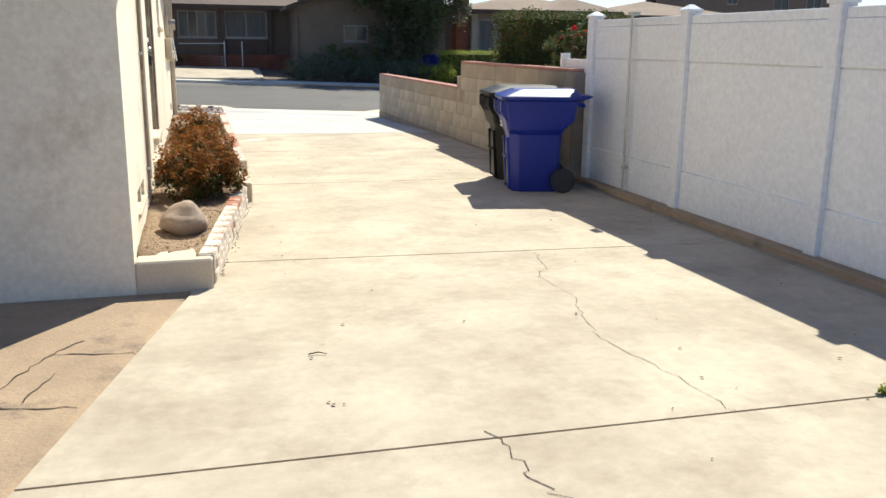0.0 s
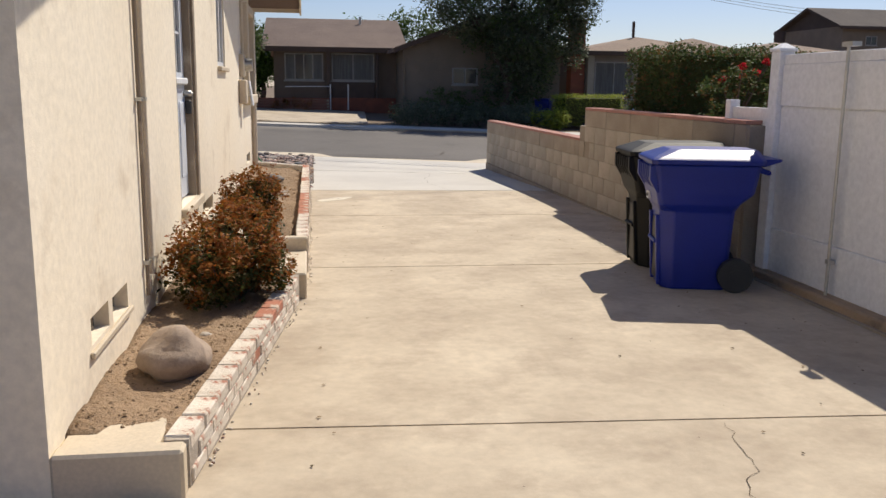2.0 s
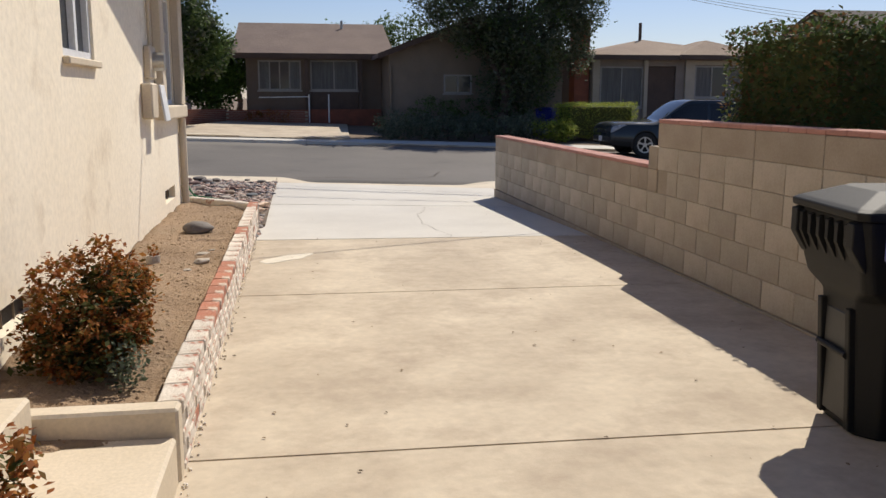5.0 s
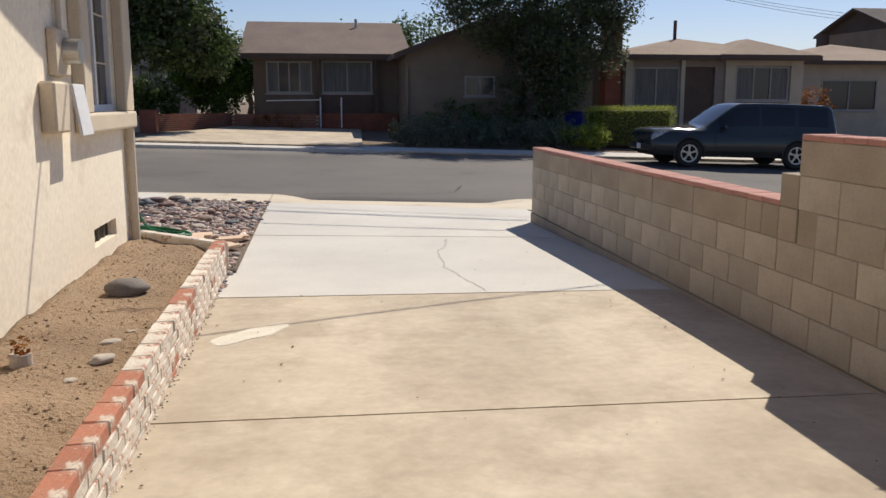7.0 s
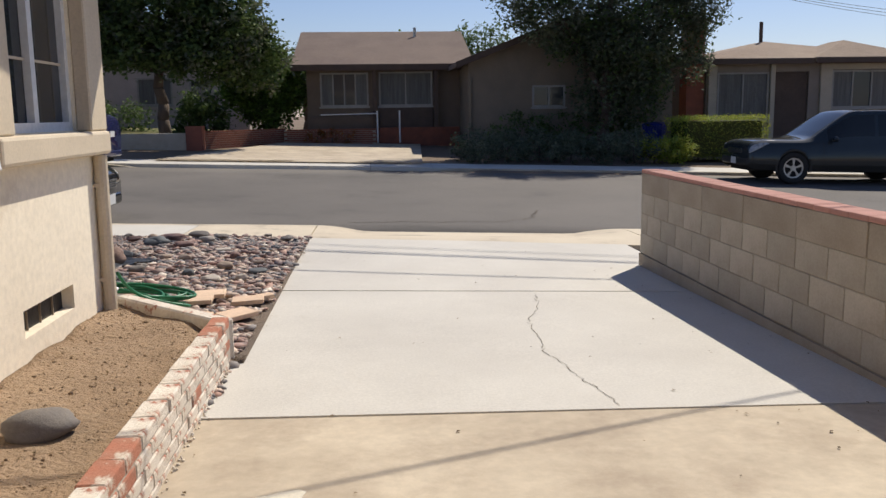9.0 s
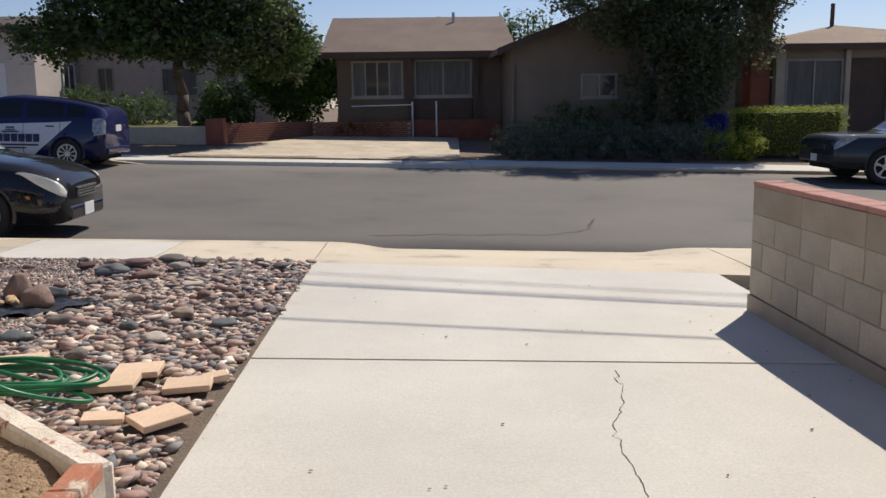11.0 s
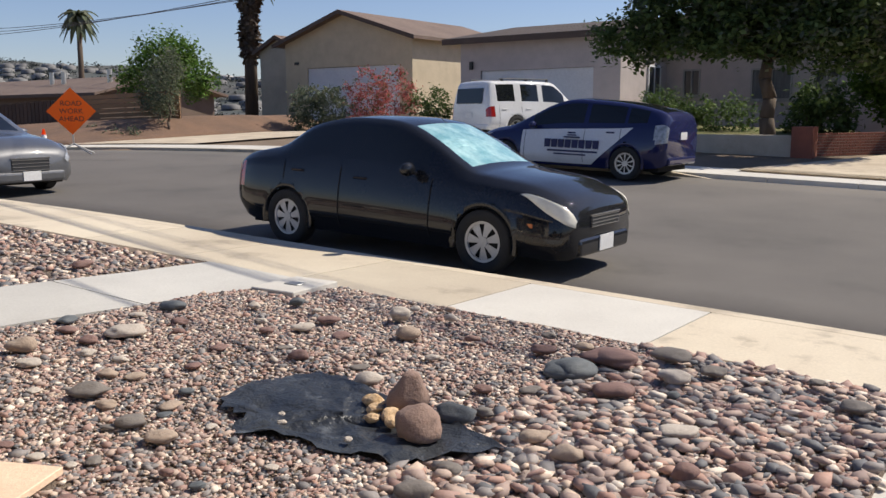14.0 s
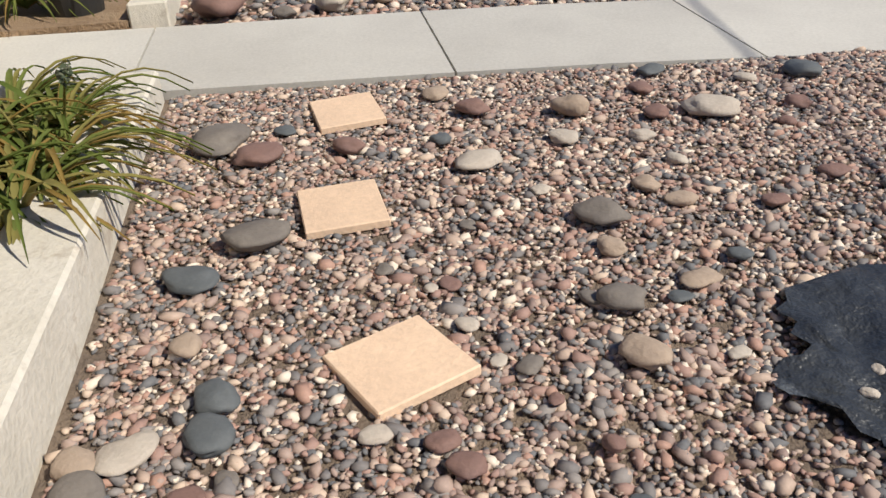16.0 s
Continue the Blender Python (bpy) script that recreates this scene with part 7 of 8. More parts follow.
def hip(parent, x0, x1, y0, y1, z, rise, material, over=0.5):
    d = min(x1 - x0, y1 - y0) / 2 + over
    a, b, c, e = x0 - over, x1 + over, y0 - over, y1 + over
    bm = bmesh.new()
    low = [bm.verts.new(p) for p in ((a, c, z), (b, c, z), (b, e, z), (a, e, z))]
    up = [bm.verts.new((p.co.x, p.co.y, z + 0.15)) for p in low]
    if b - a > e - c:
        r0, r1 = bm.verts.new((a + d, (c + e) / 2, z + rise)), bm.verts.new((b - d, (c + e) / 2, z + rise))
        fs = [(up[0], up[1], r1, r0), (up[1], up[2], r1), (up[2], up[3], r0, r1), (up[3], up[0], r0)]
    else:
        r0, r1 = bm.verts.new(((a + b) / 2, c + d, z + rise)), bm.verts.new(((a + b) / 2, e - d, z + rise))
        fs = [(up[0], up[1], r0), (up[1], up[2], r1, r0), (up[2], up[3], r1), (up[3], up[0], r0, r1)]
    for f in fs:
        bm.faces.new(f)
    for i in range(4):
        bm.faces.new((low[i], low[(i + 1) % 4], up[(i + 1) % 4], up[i]))
    bm.faces.new(low[::-1])
    bmesh.ops.recalc_face_normals(bm, faces=bm.faces)
    r = part("roof", bm, material, parent, "hipped shingle roof")
    part("fascia", one(a, b, c - 0.03, c - 0.001, z - 0.04, z + 0.13), M_FASCIA, r)


# far pavement and kerb
far_pave = thing("pavement", "pale concrete pavement on the far side of the street", "pavement", kind="structure")
for a, b in zip(steps(-42, 38, 1.6), steps(-42, 38, 1.6)[1:]):
    part("slab", strip([a + 0.006, b - 0.006], lambda x: far_kerb(x) + 0.15, lambda x: far_kerb(x) + 1.45, lambda x, y: far_z(x, y) - 0.02, 1, 0.12), M_CONC_W, far_pave)


def far_kerb_z(x, y):
    low = smooth01((x + 5.4) / 0.8) * smooth01((3.4 - x) / 0.8) + smooth01((x + 16.5) / 0.8) * smooth01((-9.6 - x) / 0.8)
    return far_z(x, y) - 0.02 - 0.10 * low


part("kerb", strip(steps(-42, 38, 0.5), lambda x: far_kerb(x), lambda x: far_kerb(x) + 0.144, far_kerb_z, 1, 0.25), M_WALKC, far_pave, "worn concrete kerb")
fd = thing("driveway", "sunlit pale concrete driveway of the house opposite", "driveway", kind="structure")
bm = strip(steps(0, 1, 0.125), lambda u: 33.1, lambda u: 42.4, lambda u, y: 0, 10)
for v in bm.verts:
    f = (v.co.y - 34.5) / 8
    x0, x1 = -4.4 + 2.6 * max(0, f), 2.6 + 0.35 * max(0, f)
    v.co.x = x0 + (x1 - x0) * v.co.x
    v.co.y += (1.46 if v.co.y < 34 else 0)
    v.co.z = far_z(v.co.x, v.co.y) + 0.012
part("slab", bm, M_CONC, fd)
fd2 = thing("driveway", "pale concrete driveway of the grey house", "driveway", kind="structure")
part("slab", strip(steps(-16, -10, 1.0), lambda x: far_kerb(x) + 1.46, lambda x: 44.9, lambda x, y: far_z(x, y) + 0.012, 6), M_CONC_W, fd2)

# the house opposite
hz = far_z(1, 43)
h1 = thing("house", "brown-roofed taupe bungalow across the street", "house")
W1, W2 = (-0.62, 1.12, 1.72, 2.93), (1.5, 3.45, 1.72, 2.95)
walls(h1, -1.1, 4.45, 43.0, 52.0, hz - 0.3, 3.2, M_TAUPE, [W1, W2])
gable_x(h1, -1.1, 4.45, 43.0, 52.0, 3.2, 1.42, M_ROOF1, 0.5)
front_window(h1, *W1[:2], 43.0, *W1[2:], panes=4)
front_window(h1, *W2[:2], 43.0, *W2[2:], panes=2)
part("brick_base", one(-1.1, 1.35, 42.85, 42.996, hz - 0.2, 1.35), M_BROWNW, h1, "dark brown siding base")
part("porch_wall", one(1.35, 4.4, 42.6, 42.85, hz - 0.2, 0.95), M_REDBRICK, h1, "low red brick porch wall")
for xx in (1.42, 2.22):
    pr = part("rail_post", cyl(bmesh.new(), (xx, 42.45, hz), (xx, 42.45, hz + 1.15), 0.03), M_WHITE, h1, "white porch rail post")
part("porch_rail", cyl(bmesh.new(), (-0.6, 42.45, hz + 1.02), (1.42, 42.45, hz + 1.05), 0.02), M_WHITE, h1)
for xx in (1.34, 3.55):
    part("porch_post", one(xx - 0.07, xx + 0.07, 42.62, 42.76, hz - 0.1, 3.12), M_FASCIA, h1, "dark porch post")
part("door_panel", one(1.5, 3.45, 42.93, 42.996, hz - 0.1, 1.66), M_FASCIA, h1, "dark lower door panels")
WW = (6.6, 7.72, 1.6, 2.32)
walls(h1, 4.46, 11.4, 40.0, 51.0, hz - 0.4, 3.1, M_TAUPE2, [WW])
gable_y(h1, 4.46, 11.4, 40.0, 51.0, 3.1, 1.35, M_ROOF1, 0.45, wall_m=M_TAUPE2)
front_window(h1, *WW[:2], 40.0, *WW[2:], panes=2, curtain=False)
part("downpipe", cyl(bmesh.new(), (4.52, 39.95, hz), (4.52, 39.95, 2.6), 0.04), M_TAUPE2, h1)
part("vent_pipe", cyl(bmesh.new(), (3.0, 46.6, 4.4), (3.0, 46.6, 4.85), 0.06), M_METAL, h1)

# brick chimney and the hip-roofed house
rz = far_z(15, 40)
h2 = thing("house", "small hip-roofed grey-brown house with a brick chimney", "house")
M_GREYB = trim_mat("grey_brown_stucco", (0.27, 0.23, 0.20))
V1, V2, V3 = (13.15, 14.98, 1.05, 2.70), (15.2, 16.42, 0.35, 2.72), (17.25, 19.45, 1.45, 2.75)
walls(h2, 12.75, 20.0, 40.5, 49.0, rz - 0.3, 3.0, M_GREYB, [V1, V2, V3])
hip(h2, 12.75, 20.0, 40.5, 49.0, 3.0, 1.02, M_ROOF2, 0.5)
hip(h2, 16.85, 19.85, 40.38, 44.4, 3.02, 0.86, M_ROOF2, 0.5)
for a, b, c_, d_ in ((16.8, 17.22, 0.2, 2.98), (19.48, 19.98, 0.2, 2.98), (17.221, 19.479, 2.78, 2.98)):
    part("bay_trim", one(a, b, 40.40, 40.497, c_, d_, bevel=0.01), M_OATM, h2, "pale trim round the bay window")
for a, b in ((12.8, 13.1), (15.0, 15.17)):
    part("porch_post", one(a, b, 40.38, 40.496, 0.2, 2.96, bevel=0.01), M_OATM, h2, "pale porch post")
front_window(h2, V1[0], V1[1], 40.5, V1[2], V1[3], panes=2)
front_window(h2, V3[0], V3[1], 40.5, V3[2], V3[3], panes=3)
part("door", one(15.22, 16.4, 40.58, 40.63, 0.36, 2.71), M_FASCIA, h2, "dark front door")
ch = part("chimney", one(12.1, 12.72, 40.6, 41.3, rz - 0.2, 4.42), M_REDBRICK, h2, "red brick chimney")
part("chimney_cap", one(12.04, 12.78, 40.54, 41.36, 4.42, 4.54, bevel=0.02), M_REDBRICK, ch)
part("vent_pipe", cyl(bmesh.new(), (16.2, 44.0, 3.9), (16.2, 44.0, 4.75), 0.07), M_FASCIA, h2)
h3 = thing("house", "low brown-roofed house beside the tan one", "house")
walls(h3, 23.0, 31.0, 46.0, 54.0, -0.9, 3.1, M_OATM, [(24.2, 27.0, 1.0, 2.4)])
hip(h3, 23.0, 31.0, 46.0, 54.0, 3.1, 1.15, M_ROOF2, 0.6)
front_window(h3, 24.2, 27.0, 46.0, 1.0, 2.4, panes=2, curtain=False)
h4 = thing("house", "two-storey taupe house with a dark shingle roof", "house")
U1, U2, U3 = (39.4, 40.3, 4.75, 5.4), (43.5, 44.9, 4.4, 5.6), (46.5, 47.9, 4.4, 5.6)
walls(h4, 37.6, 50.7, 60.0, 68.0, -1.0, 6.05, M_TAUPE2, [U1, U2, U3])
gable_x(h4, 37.6, 50.7, 60.0, 68.0, 6.05, 1.4, M_ROOF3, 0.5)
for U in (U1, U2, U3):
    front_window(h4, U[0], U[1], 60.0, U[2], U[3], panes=2, curtain=False)
part("chimney", cyl(bmesh.new(), (35.4, 64.5, -1.0), (35.4, 64.5, 5.9), 0.4), M_FASCIA, h4)

# grey house on the other side of the tree, garage forward
gz = far_z(-13, 44)
h5 = thing("house", "lilac-grey stucco house with a white garage door", "house")
G = (-17.0, -12.4, gz - 0.05, 3.05)
K1, K2, K3 = (-10.75, -10.1, 2.08, 3.05), (-8.3, -6.9, 1.9, 3.0), (-6.2, -5.4, 1.9, 2.9)
walls(h5, -17.9, -11.4, 43.6, 53.0, gz - 0.4, 4.15, M_LILAC, [G])
part("garage_door", one(G[0] + 0.02, G[1] - 0.02, 43.68, 43.73, G[2], G[3] - 0.01), M_GDOOR, h5, "white panelled garage door")
walls(h5, -11.39, -3.85, 47.6, 53.0, gz - 0.4, 4.0, M_LILAC, [K1, K2, K3])
part("brick_base", one(-11.396, -11.28, 43.62, 47.58, gz - 0.3, 1.75), M_REDBRICK, h5, "red brick veneer base")
for K in (K1, K2, K3):
    front_window(h5, K[0], K[1], 47.6, K[2], K[3], panes=2, curtain=K is K2)
gable_x(h5, -17.9, -11.4, 43.6, 53.0, 4.15, 0.75, M_ROOF3, 0.5)
gable_x(h5, -11.39, -3.85, 47.6, 53.0, 4.0, 0.8, M_ROOF3, 0.5)
side_win = part("side_window", one(-11.396, -11.37, 45.9, 46.9, 2.05, 3.1), M_GLASS, h5, "small dark side window")
for q in ((45.84, 46.96, 3.1, 3.17), (45.84, 46.96, 1.98, 2.05), (45.83, 45.9, 2.05, 3.1), (46.9, 46.97, 2.05, 3.1), (46.37, 46.42, 2.05, 3.1)):
    part("window_frame", one(-11.396, -11.34, q[0], q[1], q[2], q[3]), M_WHITE, side_win)
part("wall_lamp", one(-17.45, -17.31, 43.48, 43.598, 3.1, 3.4, bevel=0.02), M_BLACK, h5, "black wall lantern")
# beige house with the gable garage
bz = far_z(-28, 48)
h6 = thing("house", "beige stucco house with a street-facing gable", "house")
G2 = (-32.3, -26.0, bz - 0.05, 3.9)
walls(h6, -33.9, -25.2, 50.0, 60.0, bz - 0.4, 5.2, M_BEIGE, [G2])
part("garage_door", one(G2[0] + 0.02, G2[1] - 0.02, 50.08, 50.13, G2[2], G2[3] - 0.01), M_GDOOR, h6, "white garage door")
gable_y(h6, -33.9, -25.2, 50.0, 60.0, 5.2, 1.35, M_ROOF1, 0.5, wall_m=M_BEIGE)
part("number_tile", one(-33.2, -32.9, 49.96, 49.998, 4.1, 4.25), M_BLACK, h6)
walls(h6, -37.0, -33.91, 51.0, 58.0, bz - 0.4, 5.0, M_OATM, [(-34.9, -34.1, bz - 0.3, 4.2)])
gable_y(h6, -37.0, -33.91, 51.0, 58.0, 5.0, 0.7, M_ROOF1, 0.3, wall_m=M_OATM)
part("door", one(-34.88, -34.12, 51.09, 51.13, bz - 0.28, 4.19), M_FASCIA, h6, "dark front door")
part("chimney", one(-34.0, -33.2, 54, 54.8, 5.0, 7.0), M_BEIGE, h6)

# low house, fence and yard at the far corner
h7 = thing("house", "low brown house behind a tall board fence", "house")
walls(h7, -76, -48.5, 48, 57, -0.3, 2.9, M_BROWNW, [(-67, -64, 1.6, 2.6)])
gable_x(h7, -76, -48.5, 48, 57, 2.9, 1.1, M_ROOF1, 0.7)
front_window(h7, -67, -64, 48, 1.6, 2.6, panes=2, curtain=False)
for xx in (-58, -56.5, -51):
    part("roof_vent", cyl(bmesh.new(), (xx, 50.5, 3.5), (xx, 50.5, 4.5), 0.16), M_METAL, h7, "metal roof vent")
M_FENCEB = mat("brown_board", (0.095, 0.055, 0.038), (0.07, 0.042, 0.03), 0.85, 2, 30, 0.4, objrand=0.15, stretch=(1, 1, 0.2))
M_FENCEO = mat("weathered_orange_board", (0.34, 0.20, 0.10), (0.26, 0.16, 0.09), 0.85, 2, 30, 0.4, objrand=0.2, stretch=(0.2, 1, 1))
bf = thing("board_fence", "dark brown upright board fence at the corner lot", "fence", kind="structure")
bd = mesh_of("board", one(-0.14, 0.14, -0.015, 0.015, 0, 1.75), M_FENCEB)
for i in range(80):
    x = -57.5 + 0.29 * i
    part("board", bd, None, bf, m=pose(x, 37.0 + bend(x) * 0.25 + 1.2, far_z(x, 38) - 0.05 + 0.02 * (i % 3)))
of = thing("plank_fence", "weathered orange horizontal plank fence", "fence", kind="structure")
for k in range(9):
    part("plank", one(-3.2, 3.2, -0.02, 0.02, 0.05 + 0.2 * k, 0.22 + 0.2 * k), M_FENCEO, of, m=pose(-31.5, 38.3, far_z(-31, 38), 0, -1.5, 8))
for xx in (-3.1, 0, 3.1):
    part("fence_post", one(xx - 0.05, xx + 0.05, 0.021, 0.1, 0, 1.9), M_FENCEB, of, m=pose(-31.5, 38.3, far_z(-31, 38), 0, 0, 8))
fd3 = thing("driveway", "pale concrete driveway sloping up to the beige house", "driveway", kind="structure")
part("slab", strip(steps(-26.5, -21, 1.0), lambda x: far_kerb(x) + 1.46, lambda x: 49.9, lambda x, y: far_z(x, y) + 0.015, 6), M_CONC, fd3)

M_MULCH = mat("red_brown_mulch", (0.21, 0.125, 0.08), (0.15, 0.095, 0.065), 1.0, 0.7, 14, 1.0, 18, dist=0.04)
setting("mulch_slope", strip(steps(-36, -26.6, 0.6), lambda x: far_kerb(x) + 1.5, lambda x: 46.0, lambda x, y: far_z(x, y) + 0.02 + 0.75 * smooth01((y - far_kerb(x) - 1.5) / 6) * smooth01((-26.6 - x) / 2.2) + 0.06 * noise.noise(Vector((x, y, 0))), 12, 0.2), M_MULCH, "bare red-brown mulch slope on the corner lot", "soil", True)

# garage, trailer, van and pick-up at the end of the street
h8 = thing("house", "pale house with a white garage door at the bend", "house")
ez = -0.35
walls(h8, -74, -62, 27, 36, ez - 0.3, 2.8, M_OATM)
hip(h8, -74, -62, 27, 36, 2.8, 0.9, M_ROOF2, 0.6)
gd = part("garage_door", one(-61.99, -61.93, 28.5, 33.0, ez, 2.1), M_GDOOR, h8, "white garage door with a row of lights")
for k in range(6):
    part("door_light", one(-61.93, -61.91, 28.8 + 0.7 * k, 29.3 + 0.7 * k, 1.6, 1.9), M_WGLASS, gd)
pickup = car("white pickup truck parked beyond the saloons", WAGON, pose(-40.5, 29.9, road_z(-40.5, 29.9), 0, 0, 166), paint("white_pickup_paint", (0.66, 0.66, 0.66)), size=(0.95, 0.92, 0.95), axles=(-1.45, 1.57), wheel_r=0.37, panes=((-1.35, -0.42), (-0.34, 0.78)), screen=(0.28, 1.1), back=None, spokes=6, name="pickup_truck")
trailer = thing("boat_trailer", "covered boat on a trailer under a green tarpaulin", "trailer", pose(-45.5, 22.6, -0.35, 0, 0, 25))
bm = bmesh.new()
rs_ = [ring(bm, -2.6, 2.4, -0.6, 0.6, 0.55, 0.4), ring(bm, -2.9, 2.6, -0.95, 0.95, 1.1, 0.5), ring(bm, -2.9, 2.6, -1.0, 1.0, 1.4, 0.5)]
part("hull", loft(bm, rs_), M_OATM, trailer, "dull grey hull", True)
bm = bmesh.new()
rs_ = [ring(bm, -1.6, 2.5, -1.0, 1.0, 1.41, 0.4), ring(bm, -0.8, 2.0, -0.8, 0.8, 2.2, 0.4), ring(bm, -0.4, 1.6, -0.4, 0.4, 2.5, 0.3)]
part("tarpaulin", loft(bm, rs_), trim_mat("green_tarpaulin", (0.06, 0.085, 0.05)), trailer, "dark green tarpaulin", True)
for yy in (-0.95, 0.95):
    part("wheel", cyl(bmesh.new(), (0.6, yy - 0.09, 0.33), (0.6, yy + 0.09, 0.33), 0.33, seg=20), M_TYRE, trailer)
part("trailer_frame", one(-3.6, 2.3, -0.5, 0.5, 0.42, 0.54), M_METAL, trailer)

# brick planter wall along the grey house's garden
gw = thing("garden_wall", "low red brick garden wall with a corner pier", "wall", kind="structure")
br = mesh_of("brick", one(-0.10, 0.10, -0.048, 0.048, -0.03, 0.03, bevel=0.004), M_REDBRICK)


def brick_run(p0, p1, courses, z0):
    d = Vector((p1[0] - p0[0], p1[1] - p0[1], 0))
    n = int(d.length / 0.21)
    ang = math.degrees(math.atan2(d.y, d.x))
    for c in range(courses):
        for i in range(n):
            f = (i + (0.5 if c % 2 else 0.0) + 0.5) / (n + 0.5)
            x, y = p0[0] + d.x * f, p0[1] + d.y * f
            part("brick", br, None, gw, m=pose(x, y, z0 + 0.035 + 0.071 * c, 0, 0, ang))


brick_run((-4.2, 38.6), (-1.9, 42.6), 8, far_z(-3.5, 39) - 0.02)
part("mortar_core", box(bmesh.new(), -2.31, 2.31, -0.04, 0.04, 0, 0.56), M_MORTAR, gw, m=pose(-3.05, 40.6, far_z(-3.5, 39) - 0.04, 0, 0, 60.1))
brick_run((-1.9, 42.25), (1.35, 42.25), 8, far_z(0, 42) - 0.04)
part("mortar_core", one(-1.9, 1.35, 42.21, 42.29, far_z(0, 42) - 0.1, far_z(0, 42) + 0.5), M_MORTAR, gw)
part("pier", one(-4.5, -4.0, 38.35, 38.85, far_z(-4, 38) - 0.1, far_z(-4, 38) + 0.72, bevel=0.01), M_REDBRICK, gw, "brick corner pier")
part("grey_wall", one(-10.2, -4.5, 38.45, 38.7, far_z(-7, 38) - 0.3, far_z(-7, 38) + 0.42, bevel=0.015), M_BLOCK, gw, "grey retaining wall")
setting("lawn", strip(steps(-10.2, -4.3, 0.6), lambda x: 38.7, lambda x: 44.8, lambda x, y: far_z(x, y) + 0.36, 6, 0.3), M_LAWN, "patchy green lawn behind the wall", "lawn", True)

# ---------------------------------------------------------------- trees, hedges, street furniture
def tree(label, x, y, z, trunk_r, fork, lumps, n, size, leaf_m, seed, extra=None, clump=0.14, name="tree"):
    """Tapered trunk, limbs out to every lump of the crown, leaves in tufts."""
    t = thing(name, label, "tree", pose(x, y, z))
    r = random.Random(seed)
    bm = bmesh.new()
    p, rad = Vector((0, 0, -0.1)), trunk_r
    for k in range(4):
        q = Vector((r.uniform(-0.06, 0.06) * (k + 1), r.uniform(-0.06, 0.06) * (k + 1), fork * (k + 1) / 4))
        cyl(bm, p, q, rad, rad * 0.9, 10)
        p, rad = q, rad * 0.9
    part("trunk", bm, M_BARK, t, "rough brown trunk", True)
    for c, rr in lumps:
        c = Vector(c)
        bm = bmesh.new()
        mid = p.lerp(c, 0.5) + Vector((r.uniform(-0.2, 0.2), r.uniform(-0.2, 0.2), 0.15))
        cyl(bm, p, mid, rad * 0.55, rad * 0.35, 7)
        cyl(bm, mid, c, rad * 0.35, rad * 0.12, 6)
        for _ in range(4):
            e = c + Vector((r.uniform(-1, 1) * rr[0], r.uniform(-1, 1) * rr[1], r.uniform(-0.6, 0.9) * rr[2])) * 0.8
            cyl(bm, c, e, rad * 0.12, rad * 0.04, 5)
        part("limb", bm, M_BARK, t)
    leaves("crown", lumps, n, size, leaf_m, seed, t, "uneven leafy crown", 0.35, clump)
    if extra:
        leaves("outer_crown", [(c, (a * 1.06, b * 1.06, d * 1.06)) for c, (a, b, d) in lumps], n // 5, size, extra, seed + 3, t, "lighter outer leaves", 0.8, clump)
    return t


tz = far_z(-5, 39) + 0.36
tree("broad dark-leaved street tree by the garden wall", -5.3, 39.3, tz, 0.21, 2.0, [((0, 0, 3.7), (1.9, 1.8, 1.3)), ((-2.0, -0.5, 3.3), (1.5, 1.4, 0.9)), ((-3.4, -0.6, 2.6), (1.1, 1.1, 0.6)), ((1.9, -0.4, 3.5), (1.5, 1.4, 1.2)), ((2.8, 0.3, 2.5), (1.1, 1.1, 1.0)), ((-0.8, -0.9, 2.7), (1.7, 1.1, 0.7)), ((1.4, -0.7, 2.5), (1.4, 1.1, 0.8)),
      ((0.3, 0.3, 5.6), (1.8, 1.6, 1.1)), ((-1.8, 0.3, 5.0), (1.4, 1.4, 1.0)), ((1.7, 0.2, 5.4), (1.3, 1.3, 1.0))], 52000, 0.17, M_TREE, 31, M_TREE_GR)
tree("tall bright green shrub like bamboo by the drive", -2.6, 43.6, far_z(-2.6, 43), 0.06, 0.6, [((0, 0, 1.3), (0.85, 0.8, 1.0)), ((0.3, -0.2, 2.3), (0.8, 0.7, 0.9)), ((-0.5, -0.1, 3.0), (0.8, 0.8, 0.9)), ((0.75, 0.1, 1.7), (0.55, 0.6, 0.8)), ((-0.9, -0.2, 2.0), (0.7, 0.6, 0.9))], 15000, 0.16, M_TREE_LT, 33, M_TREE, 0.12, "shrub")
